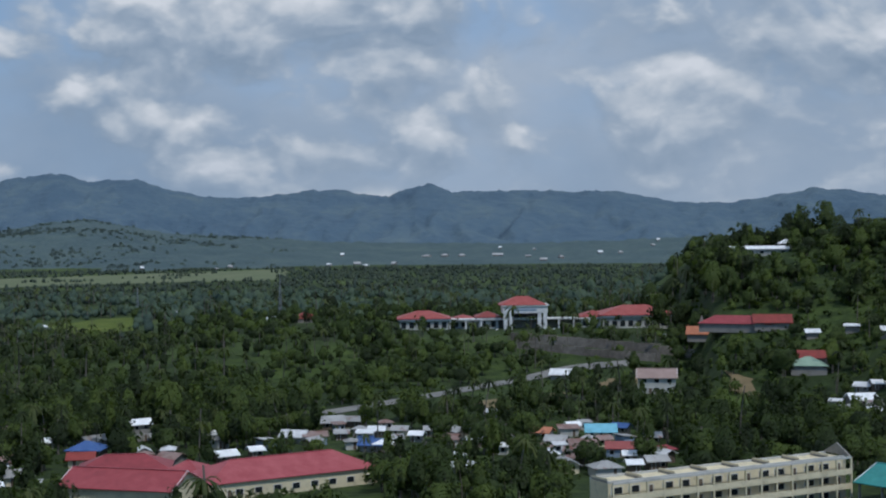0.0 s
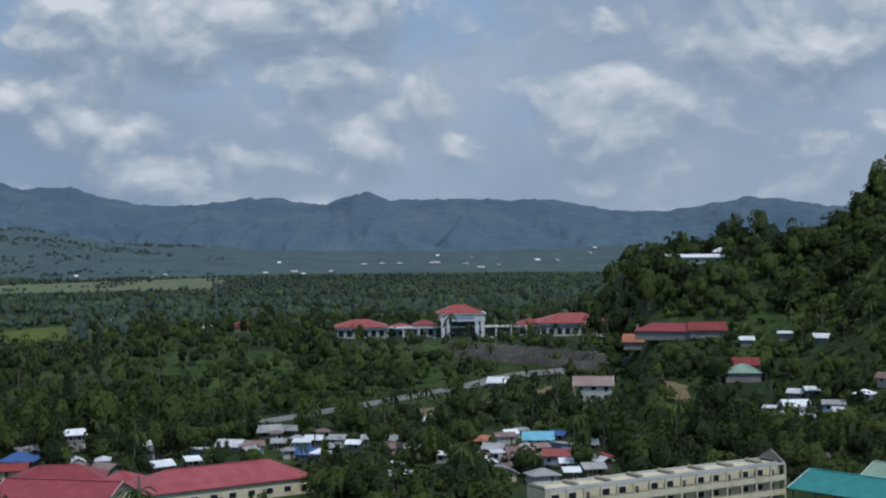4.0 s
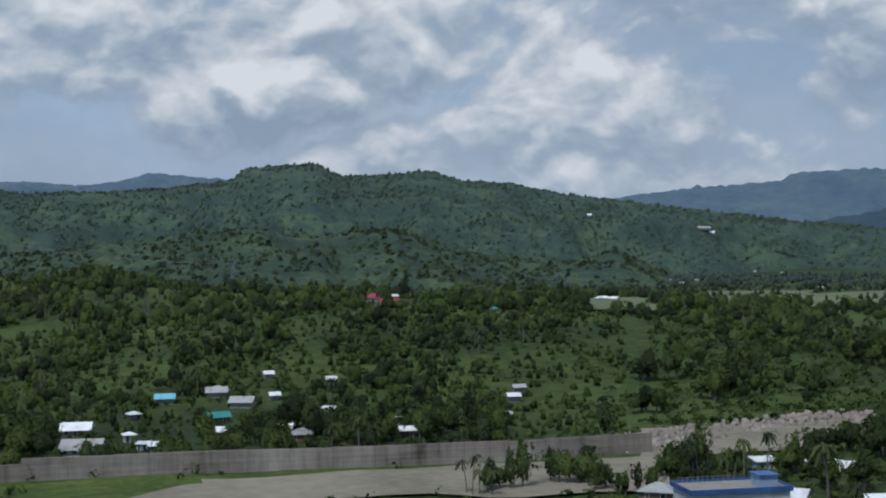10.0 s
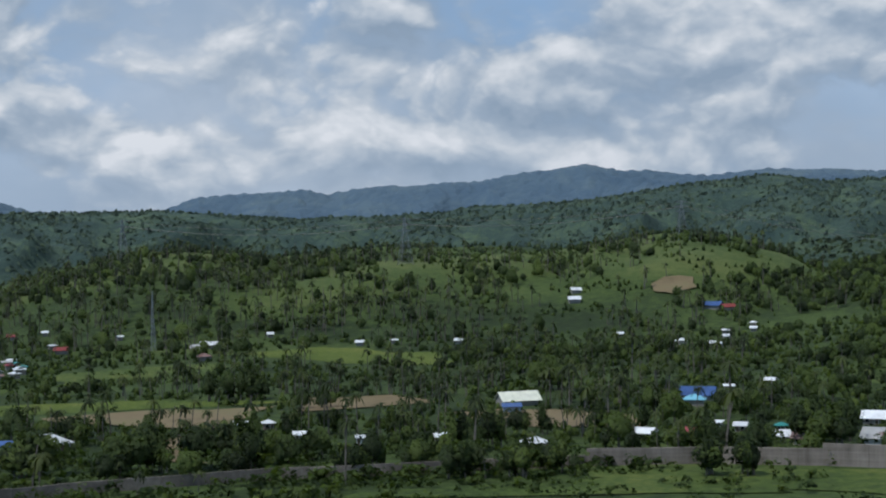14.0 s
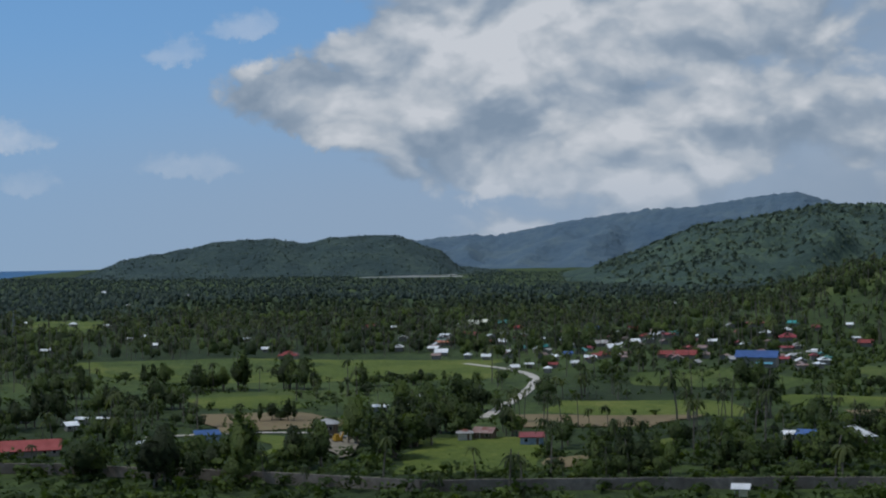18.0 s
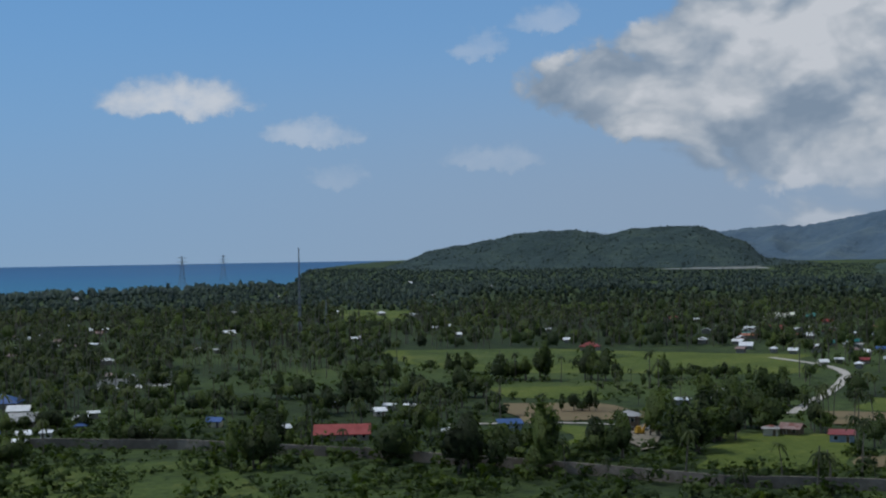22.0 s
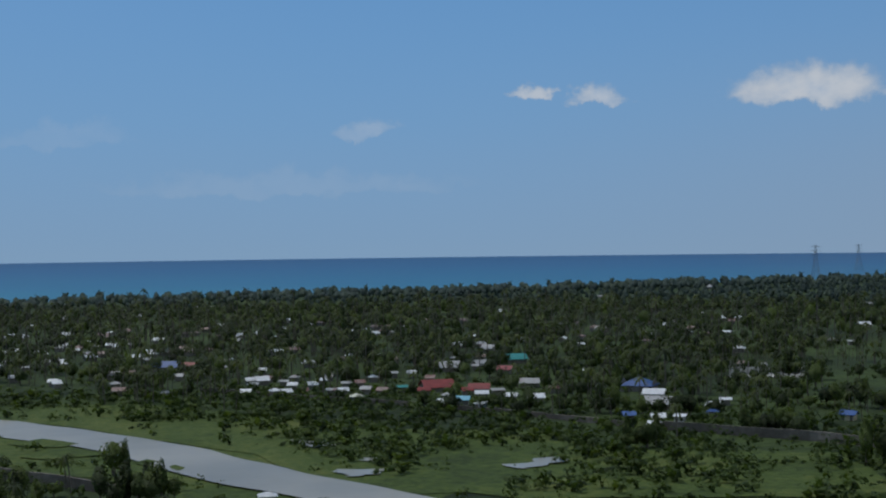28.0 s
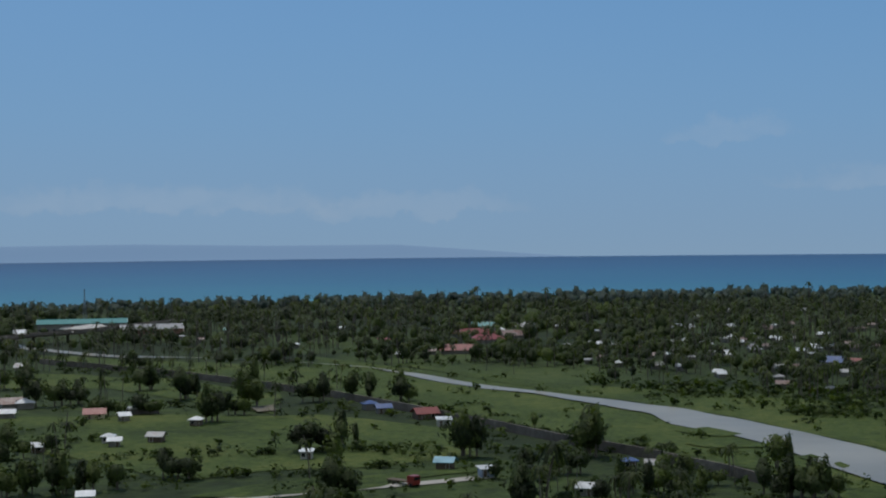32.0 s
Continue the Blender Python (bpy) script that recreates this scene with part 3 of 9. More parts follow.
ROOF_WORDS = {
    "galvanised": "bright galvanised", "grey": "dull grey metal", "rusty": "rusted brown metal", "red": "red metal", "pink": "faded red metal", "blue": "blue metal",
    "teal": "teal metal", "cyan": "light blue metal", "orange": "orange-red metal", "cream": "cream metal", "mint": "pale green metal", "brown": "brown shingled",
}


def plaster(name, colour):
    dim = tuple(c * 0.62 for c in colour)
    return speckled(name, [dim, colour, tuple(min(1, c * 1.12) for c in colour)], 0.35, 0.85, 0.0, 7.0)


WALL = {
    "white": plaster("white_plaster", (0.5, 0.49, 0.45)), "cream": plaster("cream_plaster", (0.66, 0.58, 0.39)), "grey": plaster("bare_concrete", (0.26, 0.245, 0.22)),
    "wood": plaster("weathered_boards", (0.15, 0.115, 0.085)), "blue": plaster("pale_blue_paint", (0.27, 0.34, 0.43)), "dark": plaster("dark_sheeting", (0.13, 0.13, 0.14)),
    "brick": plaster("red_blocks", (0.3, 0.16, 0.12)), "green": plaster("green_paint", (0.25, 0.38, 0.28)),
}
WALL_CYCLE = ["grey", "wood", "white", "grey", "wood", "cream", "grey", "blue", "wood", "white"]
GLASS, _nt, _b = material("dark_window", 0.15)
_b.inputs["Base Color"].default_value = (0.02, 0.024, 0.028, 1)
STEEL, _nt, _b = material("galvanised_steel", 0.5, 0.6)
_b.inputs["Base Color"].default_value = (0.3, 0.31, 0.32, 1)
TYRE, _nt, _b = material("rubber", 0.9)
_b.inputs["Base Color"].default_value = (0.02, 0.02, 0.02, 1)
TRIM = plaster("white_trim", (0.72, 0.72, 0.7))


def raw(name, verts, faces, mat):
    me = bpy.data.meshes.new(name)
    me.from_pydata([tuple(v) for v in verts], [], faces)
    me.materials.append(mat)
    return me


def box(x0, x1, y0, y1, z0, z1):
    v = [(x, y, z) for z in (z0, z1) for y in (y0, y1) for x in (x0, x1)]
    return v, [(0, 2, 3, 1), (4, 5, 7, 6), (0, 1, 5, 4), (2, 6, 7, 3), (0, 4, 6, 2), (1, 3, 7, 5)]


def merge(*shapes):
    verts, faces = [], []
    for v, f in shapes:
        n = len(verts)
        verts += list(v)
        faces += [tuple(i + n for i in q) for q in f]
    return verts, faces


def part(name, shape, mat, parent, label="", at=None):
    ob = new(name, raw(name, *shape, mat))
    ob.parent = parent
    if at is not None:
        ob.location = at
    if label:
        ob["label"] = label
    return ob


def base(name, x, y, turn, label, category, group="", z=None):
    """The empty foot of a thing on the ground."""
    ob = new(name)
    ob.empty_display_size = 0.5
    ob.location = (x, y, float(land_z(x, y)) if z is None else z)
    ob.rotation_euler = (0, 0, radians(turn))
    return tagged(ob, label, category, group)


def slab(points, thick):
    """A closed sheet of the given upper outline faces: verts and faces, thickened downwards."""
    verts, faces = points
    n = len(verts)
    v = list(verts) + [(x, y, z - thick) for x, y, z in verts]
    f = list(faces) + [tuple(i + n for i in reversed(q)) for q in faces]
    seen = {}
    for q in faces:
        for a, b in zip(q, q[1:] + q[:1]):
            seen[(a, b)] = True
    for a, b in list(seen):
        if (b, a) not in seen:
            f.append((b, a, a + n, b + n))
    return v, f


def gable_roof(w, d, z, rise, over=0.75, thick=0.18):
    """Ridge along x, centred."""
    a, b, drop = w / 2 + over, d / 2 + over, rise * over / (d / 2)
    v = [(-a, -b, z - drop), (a, -b, z - drop), (a, 0, z + rise), (-a, 0, z + rise), (a, b, z - drop), (-a, b, z - drop)]
    return slab((v, [(0, 1, 2, 3), (3, 2, 4, 5)]), thick)


def hip_roof(w, d, z, rise, over=0.6, thick=0.18):
    a, b = w / 2 + over, d / 2 + over
    r = max(a - b, 0.3)
    v = [(-a, -b, z), (a, -b, z), (a, b, z), (-a, b, z), (-r, 0, z + rise), (r, 0, z + rise)]
    return slab((v, [(0, 1, 5, 4), (1, 2, 5), (2, 3, 4, 5), (3, 0, 4)]), thick)


def shed_roof(w, d, z, rise, over=0.5, thick=0.15):
    a, b = w / 2 + over, d / 2 + over
    return slab(([(-a, -b, z), (a, -b, z), (a, b, z + rise), (-a, b, z + rise)], [(0, 1, 2, 3)]), thick)


def gable_wall(w, d, h, rise, low=-1.2):
    v = [(-w / 2, -d / 2, low), (w / 2, -d / 2, low), (w / 2, d / 2, low), (-w / 2, d / 2, low), (-w / 2, -d / 2, h), (w / 2, -d / 2, h), (w / 2, d / 2, h), (-w / 2, d / 2, h), (-w / 2, 0, h + rise), (w / 2, 0, h + rise)]
    return v, [(0, 1, 5, 4), (1, 2, 6, 9, 5), (2, 3, 7, 6), (3, 0, 4, 8, 7), (3, 2, 1, 0)]


HOUSES, FAR_PARTS, FAR_HOUSE = [], {}, 520.0


def opening(parent, x, z, w, h, y, name="window"):
    """A window or door in the front wall, with its frame."""
    ob = part(name, box(x - w / 2, x + w / 2, y - 0.06, y - 0.01, z, z + h), GLASS if name == "window" else WALL["wood"], parent)
    part("frame", merge(box(x - w / 2 - 0.09, x - w / 2, y - 0.09, y, z, z + h), box(x + w / 2, x + w / 2 + 0.09, y - 0.09, y, z, z + h), box(x - w / 2 - 0.09, x + w / 2 + 0.09, y - 0.09, y, z + h, z + h + 0.09)), TRIM, ob)
    return ob


def house(x, y, w, d, h, turn, roofing, storeys=1):
    i = len(HOUSES)
    rng = random.Random(i * 7 + 3)
    r = math.hypot(x, y)
    style = ("gable", "gable", "shed", "gable", "hip")[i % 5] if w < 11 else ("hip" if i % 2 else "gable")
    wall = WALL_CYCLE[i % 10]
    rise = {"gable": 0.24, "hip": 0.27, "shed": 0.13}[style] * d
    kind = {"gable": "gabled", "hip": "hipped", "shed": "lean-to"}[style]
    HOUSES.append((x, y, r, max(w, d)))
    if r > FAR_HOUSE:
        turned = pose(x, y, float(land_z(x, y)), 0, 0, turn)
        far = FAR_PARTS.setdefault(roofing, ([], []))
        far[0].append(([turned @ Vector(p) for p in gable_wall(w, d, h, rise)[0]], gable_wall(w, d, h, rise)[1]))
        rv, rf = hip_roof(w, d, h, rise) if style == "hip" else gable_roof(w, d, h, rise)
        far[1].append(([turned @ Vector(p) for p in rv], rf))
        return None
    size = "two-storey" if storeys == 2 else "small" if w < 7 else "low" if w < 13 else "long"
    root = base("house", x, y, turn, "%s %s-walled house with a %s %s roof" % (size, {"wood": "board", "blue": "blue", "grey": "concrete"}.get(wall, wall), ROOF_WORDS[roofing], kind), "house", "village houses")
    if style == "gable":
        part("wall", gable_wall(w, d, h, rise), WALL[wall], root)
        part("roof", gable_roof(w, d, h, rise), ROOF[roofing], root)
    elif style == "hip":
        part("wall", box(-w / 2, w / 2, -d / 2, d / 2, -1.2, h), WALL[wall], root)
        part("roof", hip_roof(w, d, h, rise), ROOF[roofing], root)
    else:
        part("wall", box(-w / 2, w / 2, -d / 2, d / 2, -1.2, h), WALL[wall], root)
        part("roof", shed_roof(w, d, h + 0.05, rise), ROOF[roofing], root)
    if r < 700:
        n = max(2, int(w / 2.6))
        door = rng.randrange(n)
        for s in range(storeys):
            for k in range(n):
                px = (k + 0.5) / n * w - w / 2
                if k == door and s == 0:
                    opening(root, px, 0.0, 0.9, 2.05, -d / 2, "door")
                elif rng.random() < 0.8:
                    opening(root, px, s * 2.7 + 0.9, 1.1, 1.1, -d / 2)
    elif r < 1100:
        part("door", box(-0.5, 0.5, -d / 2 - 0.06, -d / 2, 0, 2.05), GLASS, root)
        part("window", box(w * 0.2, w * 0.2 + 1.1, -d / 2 - 0.06, -d / 2, 0.9, 2.0), GLASS, root)
    return root


def between(a, b):
    """Foot of a building whose front runs from a to b: middle, length, turn."""
    (x0, y0), (x1, y1) = a, b
    return (x0 + x1) / 2, (y0 + y1) / 2, math.hypot(x1 - x0, y1 - y0), math.degrees(math.atan2(y1 - y0, x1 - x0))


KEEP_CLEAR, FRONTS = [], []  # place and reach: no trees here, or none in the open ground before it


def hall_block(name, label, a, b, depth, eave, rise, roofing, wall, hip=False, open_sides=False, category="building", windows=0):
    """A large roofed building with its front from a to b (eaves corners), depth metres deep away from it."""
    mx, my, w, turn = between(a, b)
    t = radians(turn)
    cx, cy = mx - math.sin(t) * depth / 2, my + math.cos(t) * depth / 2
    root = base(name, cx, cy, turn, label, category)
    FRONTS.append((cx, cy, math.hypot(cx, cy), w * 1.05))
    for k in (-0.3, 0.0, 0.3):
        KEEP_CLEAR.append((cx + math.cos(t) * w * k, cy + math.sin(t) * w * k, depth / 2 + 5))
    roof = part("roof", hip_roof(w, depth, eave, rise) if hip else gable_roof(w, depth, eave, rise), ROOF[roofing], root)
    if hip:
        part("ridge_cap", box(-max(w / 2 - depth / 2, 0.4), max(w / 2 - depth / 2, 0.4), -0.25, 0.25, eave + rise - 0.1, eave + rise + 0.08), ROOF[roofing], roof)
    else:
        part("ridge_cap", box(-w / 2 - 0.5, w / 2 + 0.5, -0.3, 0.3, eave + rise - 0.1, eave + rise + 0.1), ROOF[roofing], roof)
        for s in (-1, 1):
            x = s * (w / 2 + 0.5)
            part("barge_board", ([(x - 0.06, -depth / 2 - 0.5, eave - 0.5), (x - 0.06, 0, eave + rise - 0.3), (x - 0.06, depth / 2 + 0.5, eave - 0.5), (x - 0.06, -depth / 2 - 0.5, eave - 0.05), (x - 0.06, 0, eave + rise + 0.14), (x - 0.06, depth / 2 + 0.5, eave - 0.05),
                                  (x + 0.06, -depth / 2 - 0.5, eave - 0.5), (x + 0.06, 0, eave + rise - 0.3), (x + 0.06, depth / 2 + 0.5, eave - 0.5), (x + 0.06, -depth / 2 - 0.5, eave - 0.05), (x + 0.06, 0, eave + rise + 0.14), (x + 0.06, depth / 2 + 0.5, eave - 0.05)],
                                 [(0, 1, 4, 3), (1, 2, 5, 4), (9, 10, 7, 6), (10, 11, 8, 7), (3, 4, 10, 9), (4, 5, 11, 10), (6, 7, 1, 0), (7, 8, 2, 1)]), TRIM, roof)
    if open_sides:
        n = max(3, int(w / 5))
        for k in range(n + 1):
            for s in (-1, 1):
                x, y = -w / 2 + 0.4 + (w - 0.8) * k / n, s * (depth / 2 - 0.3)
                part("column", box(x - 0.2, x + 0.2, y - 0.2, y + 0.2, -1, eave), WALL["grey"], root)
        part("floor", box(-w / 2, w / 2, -depth / 2, depth / 2, -1, 0.15), WALL["grey"], root)
        part("back_wall", box(-w / 2, w / 2, depth / 2 - 0.15, depth / 2, 0.15, eave * 0.6), WALL["dark"], root)
    else:
        part("wall", box(-w / 2, w / 2, -depth / 2, depth / 2, -1.5, eave) if hip else gable_wall(w, depth, eave, rise, -1.5), WALL[wall], root)
        n = windows or max(2, int(w / 4.5))
        for s in range(max(1, int(eave / 3.1))):
            for k in range(n):
                opening(root, -w / 2 + w * (k + 0.5) / n, s * 3.1 + 1.0, min(1.8, w / n * 0.5), 1.3, -depth / 2)
        opening(root, -w / 2 + w / n, 0.0, 1.2, 2.1, -depth / 2, "door")
    return root


def school(name, label, a, b, depth, storeys, wall, roofing=None, rise=2.6):
    """A school block with open galleries along its front; without roofing, a bare frame of beams on top."""
    mx, my, w, turn = between(a, b)
    t = radians(turn)
    cx, cy = mx - math.sin(t) * depth / 2, my + math.cos(t) * depth / 2
    root = base(name, cx, cy, turn, label, "school")
    FRONTS.append((cx, cy, math.hypot(cx, cy), w))
    for k in (-0.42, -0.2, 0.0, 0.2, 0.42):
        KEEP_CLEAR.append((cx + math.cos(t) * w * k, cy + math.sin(t) * w * k, depth / 2 + 5))
    step, bays = 3.2, max(4, int(w / 4.2))
    y0, yb = -depth / 2, -depth / 2 + 1.9
    part("core", box(-w / 2, w / 2, yb, depth / 2, -1, storeys * step), WALL[wall], root)
    for s in range(storeys):
        z = s * step
        part("gallery_floor", box(-w / 2, w / 2, y0, yb, z - 0.25, z), WALL[wall], root)
        part("parapet", box(-w / 2, w / 2, y0, y0 + 0.15, z, z + 1.0), WALL[wall], root)
        for k in range(bays):
            x = -w / 2 + w * (k + 0.5) / bays
            if k % 3 == 2:
                opening(root, x, z, 1.0, 2.1, yb, "door")
            else:
                opening(root, x, z + 1.0, w / bays * 0.62, 1.3, yb)
    top = storeys * step
    for k in range(bays + 1):
        x = -w / 2 + w * k / bays
        part("column", box(x - 0.2, x + 0.2, y0 - 0.03, y0 + 0.37, -1, top), WALL[wall], root)
    for k in range(3):
        y = yb + (depth / 2 - yb) * (k + 0.5) / 3
        for s in range(storeys):
            part("window", box(w / 2 - 0.02, w / 2 + 0.05, y - 0.7, y + 0.7, s * step + 1.0, s * step + 2.3), GLASS, root)
    if roofing:
        part("roof", gable_roof(w, depth, top + 0.15, rise, 0.9), ROOF[roofing], root)
        for s in (-1, 1):
            x = s * (w / 2 - 0.1)
            part("gable", ([(x - 0.1, y0, top), (x - 0.1, depth / 2, top), (x - 0.1, 0, top + rise), (x + 0.1, y0, top), (x + 0.1, depth / 2, top), (x + 0.1, 0, top + rise)], [(0, 2, 1), (3, 4, 5), (0, 1, 4, 3), (1, 2, 5, 4), (2, 0, 3, 5)]), WALL["white"], root)
    else:
        for y in (y0 + 0.2, yb + 0.2, depth / 2 - 0.2):
            part("beam", box(-w / 2, w / 2, y - 0.2, y + 0.2, top, top + 0.45), WALL["white"], root)
        for k in range(0, bays + 1, 2):
            x = -w / 2 + 0.3 + (w - 0.6) * k / bays
            part("cross_beam", box(x - 0.2, x + 0.2, yb + 0.5, depth / 2 - 0.5, top, top + 0.5), WALL["grey"], root)
            part("partition", box(x - 0.1, x + 0.1, yb + 0.6, depth / 2 - 0.6, top + 0.5, top + 0.9), WALL["cream"], root)
        x = w / 2 - 0.3
        part("gable", ([(x - 0.2, y0, top + 0.5), (x - 0.2, depth / 2, top + 0.5), (x - 0.2, 0, top + 3.0), (x + 0.2, y0, top + 0.5), (x + 0.2, depth / 2, top + 0.5), (x + 0.2, 0, top + 3.0)], [(0, 2, 1), (3, 4, 5), (0, 1, 4, 3), (1, 2, 5, 4), (2, 0, 3, 5)]), WALL["grey"], root)
    return root


def ribbon(name, label, category, points, width, mat, lift=0.12, kind="structure"):
    """A road or path along points, laid on the ground."""
    pts, out = np.array(points, float), []
    dense = []
    for p, q in zip(pts[:-1], pts[1:]):
        n = max(2, int(np.hypot(*(q - p)) / 6))
        dense += [p + (q - p) * k / n for k in range(n)]
    dense = np.array(dense + [pts[-1]])
    for _ in range(4):
        dense[1:-1] = (dense[:-2] + dense[1:-1] * 2 + dense[2:]) / 4
    side = np.gradient(dense, axis=0)
    side = np.stack([-side[:, 1], side[:, 0]], 1) / np.maximum(np.hypot(side[:, 0], side[:, 1])[:, None], 1e-6)
    rows = []
    for s in (-0.5, 0.5):
        p = dense + side * s * width
        rows.append(np.column_stack([p, ground_z(p[:, 0], p[:, 1]) + lift]))
    n = len(dense)
    ob = surface(name, np.concatenate(rows), [(i, i + 1, n + i + 1, n + i) for i in range(n - 1)], [mat])
    CLEAR_LINES.append((dense, width))
    FRONTS.extend((p[0], p[1], math.hypot(p[0], p[1]), width * 0.8) for p in dense[::2])
    return tagged(ob, label, category, kind=kind)


CLEAR_LINES, FIELDS = [], []
POOL, _nt, _b = material("still_water", 0.3)
_b.inputs["Base Color"].default_value = (0.3, 0.29, 0.24, 1)
_b.inputs["Specular IOR Level"].default_value = 0.3
FIELD_MATS = {
    "paddy": (PADDY, "bright green rice field"), "grass": (GRASS, "rough green pasture"), "earth": (TAN_FIELD, "ploughed brown field"),
    "valley": (speckled("valley_fields", [(0.085, 0.11, 0.055), (0.12, 0.145, 0.07), (0.18, 0.18, 0.1)], 0.02), "pale green valley fields"), "sand": (SAND, "grey river sand and gravel"), "pool": (POOL, "shallow pool of flood water"), "islet": (GRASS, "low green islet in the river"),
}


def inside(px, py, poly):
    """Which of the points lie in the polygon."""
    hit = np.zeros(len(px), bool)
    for (x0, y0), (x1, y1) in zip(poly, poly[1:] + poly[:1]):
        if y0 == y1:
            continue
        hit ^= ((y0 > py) != (y1 > py)) & (px < (x1 - x0) * (py - y0) / (y1 - y0) + x0)
    return hit


def field(kind, poly):
    """A field of its own crop, a thin sheet over the ground, with an uneven edge."""
    mat, label = FIELD_MATS[kind]
    cx, cy = sum(p[0] for p in poly) / len(poly), sum(p[1] for p in poly) / len(poly)
    outline = []
    for (x0, y0), (x1, y1) in zip(poly, poly[1:] + poly[:1]):
        n = max(2, int(math.hypot(x1 - x0, y1 - y0) / (2.5 if kind in ("pool", "islet") else 8)))
        for k in range(n):
            x, y = x0 + (x1 - x0) * k / n, y0 + (y1 - y0) * k / n
            j = noise.noise((x * 0.04, y * 0.04, 5.0)) * min(10.0, 0.015 * math.hypot(x, y))
            if kind in ("pool", "islet"):
                j = (5.0 * noise.noise((x * 0.11, y * 0.11, 9.0)) + 2.0 * noise.noise((x * 0.4, y * 0.4, 2.0))) * (1.0 if kind == "pool" else 0.35)
            outline.append((x + j, y - j))
    bm = bmesh.new()
    lift = {"pool": 0.2, "islet": 0.56, "sand": 0.16, "paddy": 0.1, "earth": 0.08, "grass": 0.05, "valley": 0.05}[kind] + (0.011 * len(FIELDS) if kind not in ("pool", "islet") else 0.45 if kind == "pool" else 0.02)
    f = bm.faces.new([bm.verts.new((x, y, 0)) for x, y in outline])
    bmesh.ops.triangulate(bm, faces=[f])
    if kind != "pool":
        for _ in range(3):
            long = [e for e in bm.edges if e.calc_length() > 40]
            if long:
                bmesh.ops.subdivide_edges(bm, edges=long, cuts=1)
                bmesh.ops.triangulate(bm, faces=[q for q in bm.faces if len(q.verts) > 3])
    for v in bm.verts:
        v.co.z = float(ground_z(v.co.x, v.co.y)) + lift + (0.9 if ground_z(v.co.x, v.co.y) > 8 else 0.0)
    bmesh.ops.recalc_face_normals(bm, faces=bm.faces)
    if sum(q.normal.z for q in bm.faces) < 0:
        bmesh.ops.reverse_faces(bm, faces=bm.faces)
    me = bpy.data.meshes.new("field")
    bm.to_mesh(me)
    bm.free()
    me.materials.append(mat)
    FIELDS.append((kind, poly))
    tagged(new({"sand": "river_bed", "pool": "pool"}.get(kind, "field"), me), label, "water" if kind == "pool" else "field", kind="structure")


def wall_run(name, label, points, height, thick, mat, lean=0.0):
    """A free-standing wall along points, made of panels with joints; each panel is a part."""
    root = base(name, *points[0], 0, label, "wall", z=0)
    root.location = (0, 0, 0)
    root["kind"] = "structure"
    rng = random.Random(len(points))
    pts = [Vector(p) for p in points]
    for p, q in zip(pts[:-1], pts[1:]):
        n = max(1, round((q - p).length / 12))
        d = (q - p) / n
        side = Vector((-d.y, d.x)).normalized() * thick / 2
        for k in range(n):
            a, b = p + d * (k + 0.003), p + d * (k + 0.997)
            z = float(ground_z(a.x, a.y))
            h = height + rng.uniform(-0.12, 0.1)
            o = side * rng.uniform(0.9, 1.1)
            v = [(c.x + s * o.x * f, c.y + s * o.y * f, zz) for zz, f in ((z - 1.5, 1 + lean), (z + h, 1)) for c, s in ((a, -1), (b, -1), (b, 1), (a, 1))]
            part("panel", (v, [(0, 3, 2, 1), (4, 5, 6, 7), (0, 1, 5, 4), (1, 2, 6, 5), (2, 3, 7, 6), (3, 0, 4, 7)]), mat, root)
        CLEAR_LINES.append((np.array([p + (q - p) * k / 12 for k in range(13)]), 4.0))
    return root


def pylon(name, label, x, y, height, spread, z=None):
    """A lattice mast: four legs drawn together, rungs and braces; wide ones carry arms."""
    root = base(name, x, y, math.degrees(math.atan2(-x, y)) + 20, label, "pylon", z=z)
    KEEP_CLEAR.append((x, y, 4))
    t = max(0.08, height * 0.0035)
    lv = 9

    def at(i, sx, sy):
        f = i / lv
        s = spread * (1 - f) ** 1.3 + spread * 0.1
        return Vector((sx * s, sy * s, height * f))

    def bar(p, q, r):
        d = (q - p).normalized()
        u = d.orthogonal().normalized() * r
        w = d.cross(u).normalized() * r
        v = [tuple(c + e) for c in (p, q) for e in (u, w, -u, -w)]
        return v, [(0, 1, 5, 4), (1, 2, 6, 5), (2, 3, 7, 6), (3, 0, 4, 7)]

    cs = [(-1, -1), (1, -1), (1, 1), (-1, 1)]
    for c in cs:
        rail = [tuple(at(i, *c) + e) for i in range(lv + 1) for e in (Vector((t, 0, 0)), Vector((0, t, 0)), Vector((-t, 0, 0)), Vector((0, -t, 0)))]
        part("leg", (rail, [(4 * i + j, 4 * i + (j + 1) % 4, 4 * i + 4 + (j + 1) % 4, 4 * i + 4 + j) for i in range(lv) for j in range(4)]), STEEL, root)
    web = merge(*[m for i in range(lv) for a, b in zip(cs, cs[1:] + cs[:1]) for m in (bar(at(i, *a), at(i + 1, *b), t * 0.6), bar(at(i, *b), at(i + 1, *a), t * 0.6))])
    part("bracing", web, STEEL, root)["kind"] = "stuff"
    if spread > 2.5:
        for f in (0.72, 0.84, 0.95):
            z0 = height * f
            part("cross_arm", merge(bar(Vector((-spread * 1.3, 0, z0)), Vector((spread * 1.3, 0, z0)), t * 1.2), bar(Vector((-spread * 1.3, 0, z0)), Vector((0, 0, z0 + 1.5)), t), bar(Vector((spread * 1.3, 0, z0)), Vector((0, 0, z0 + 1.5)), t)), STEEL, root)
    return root


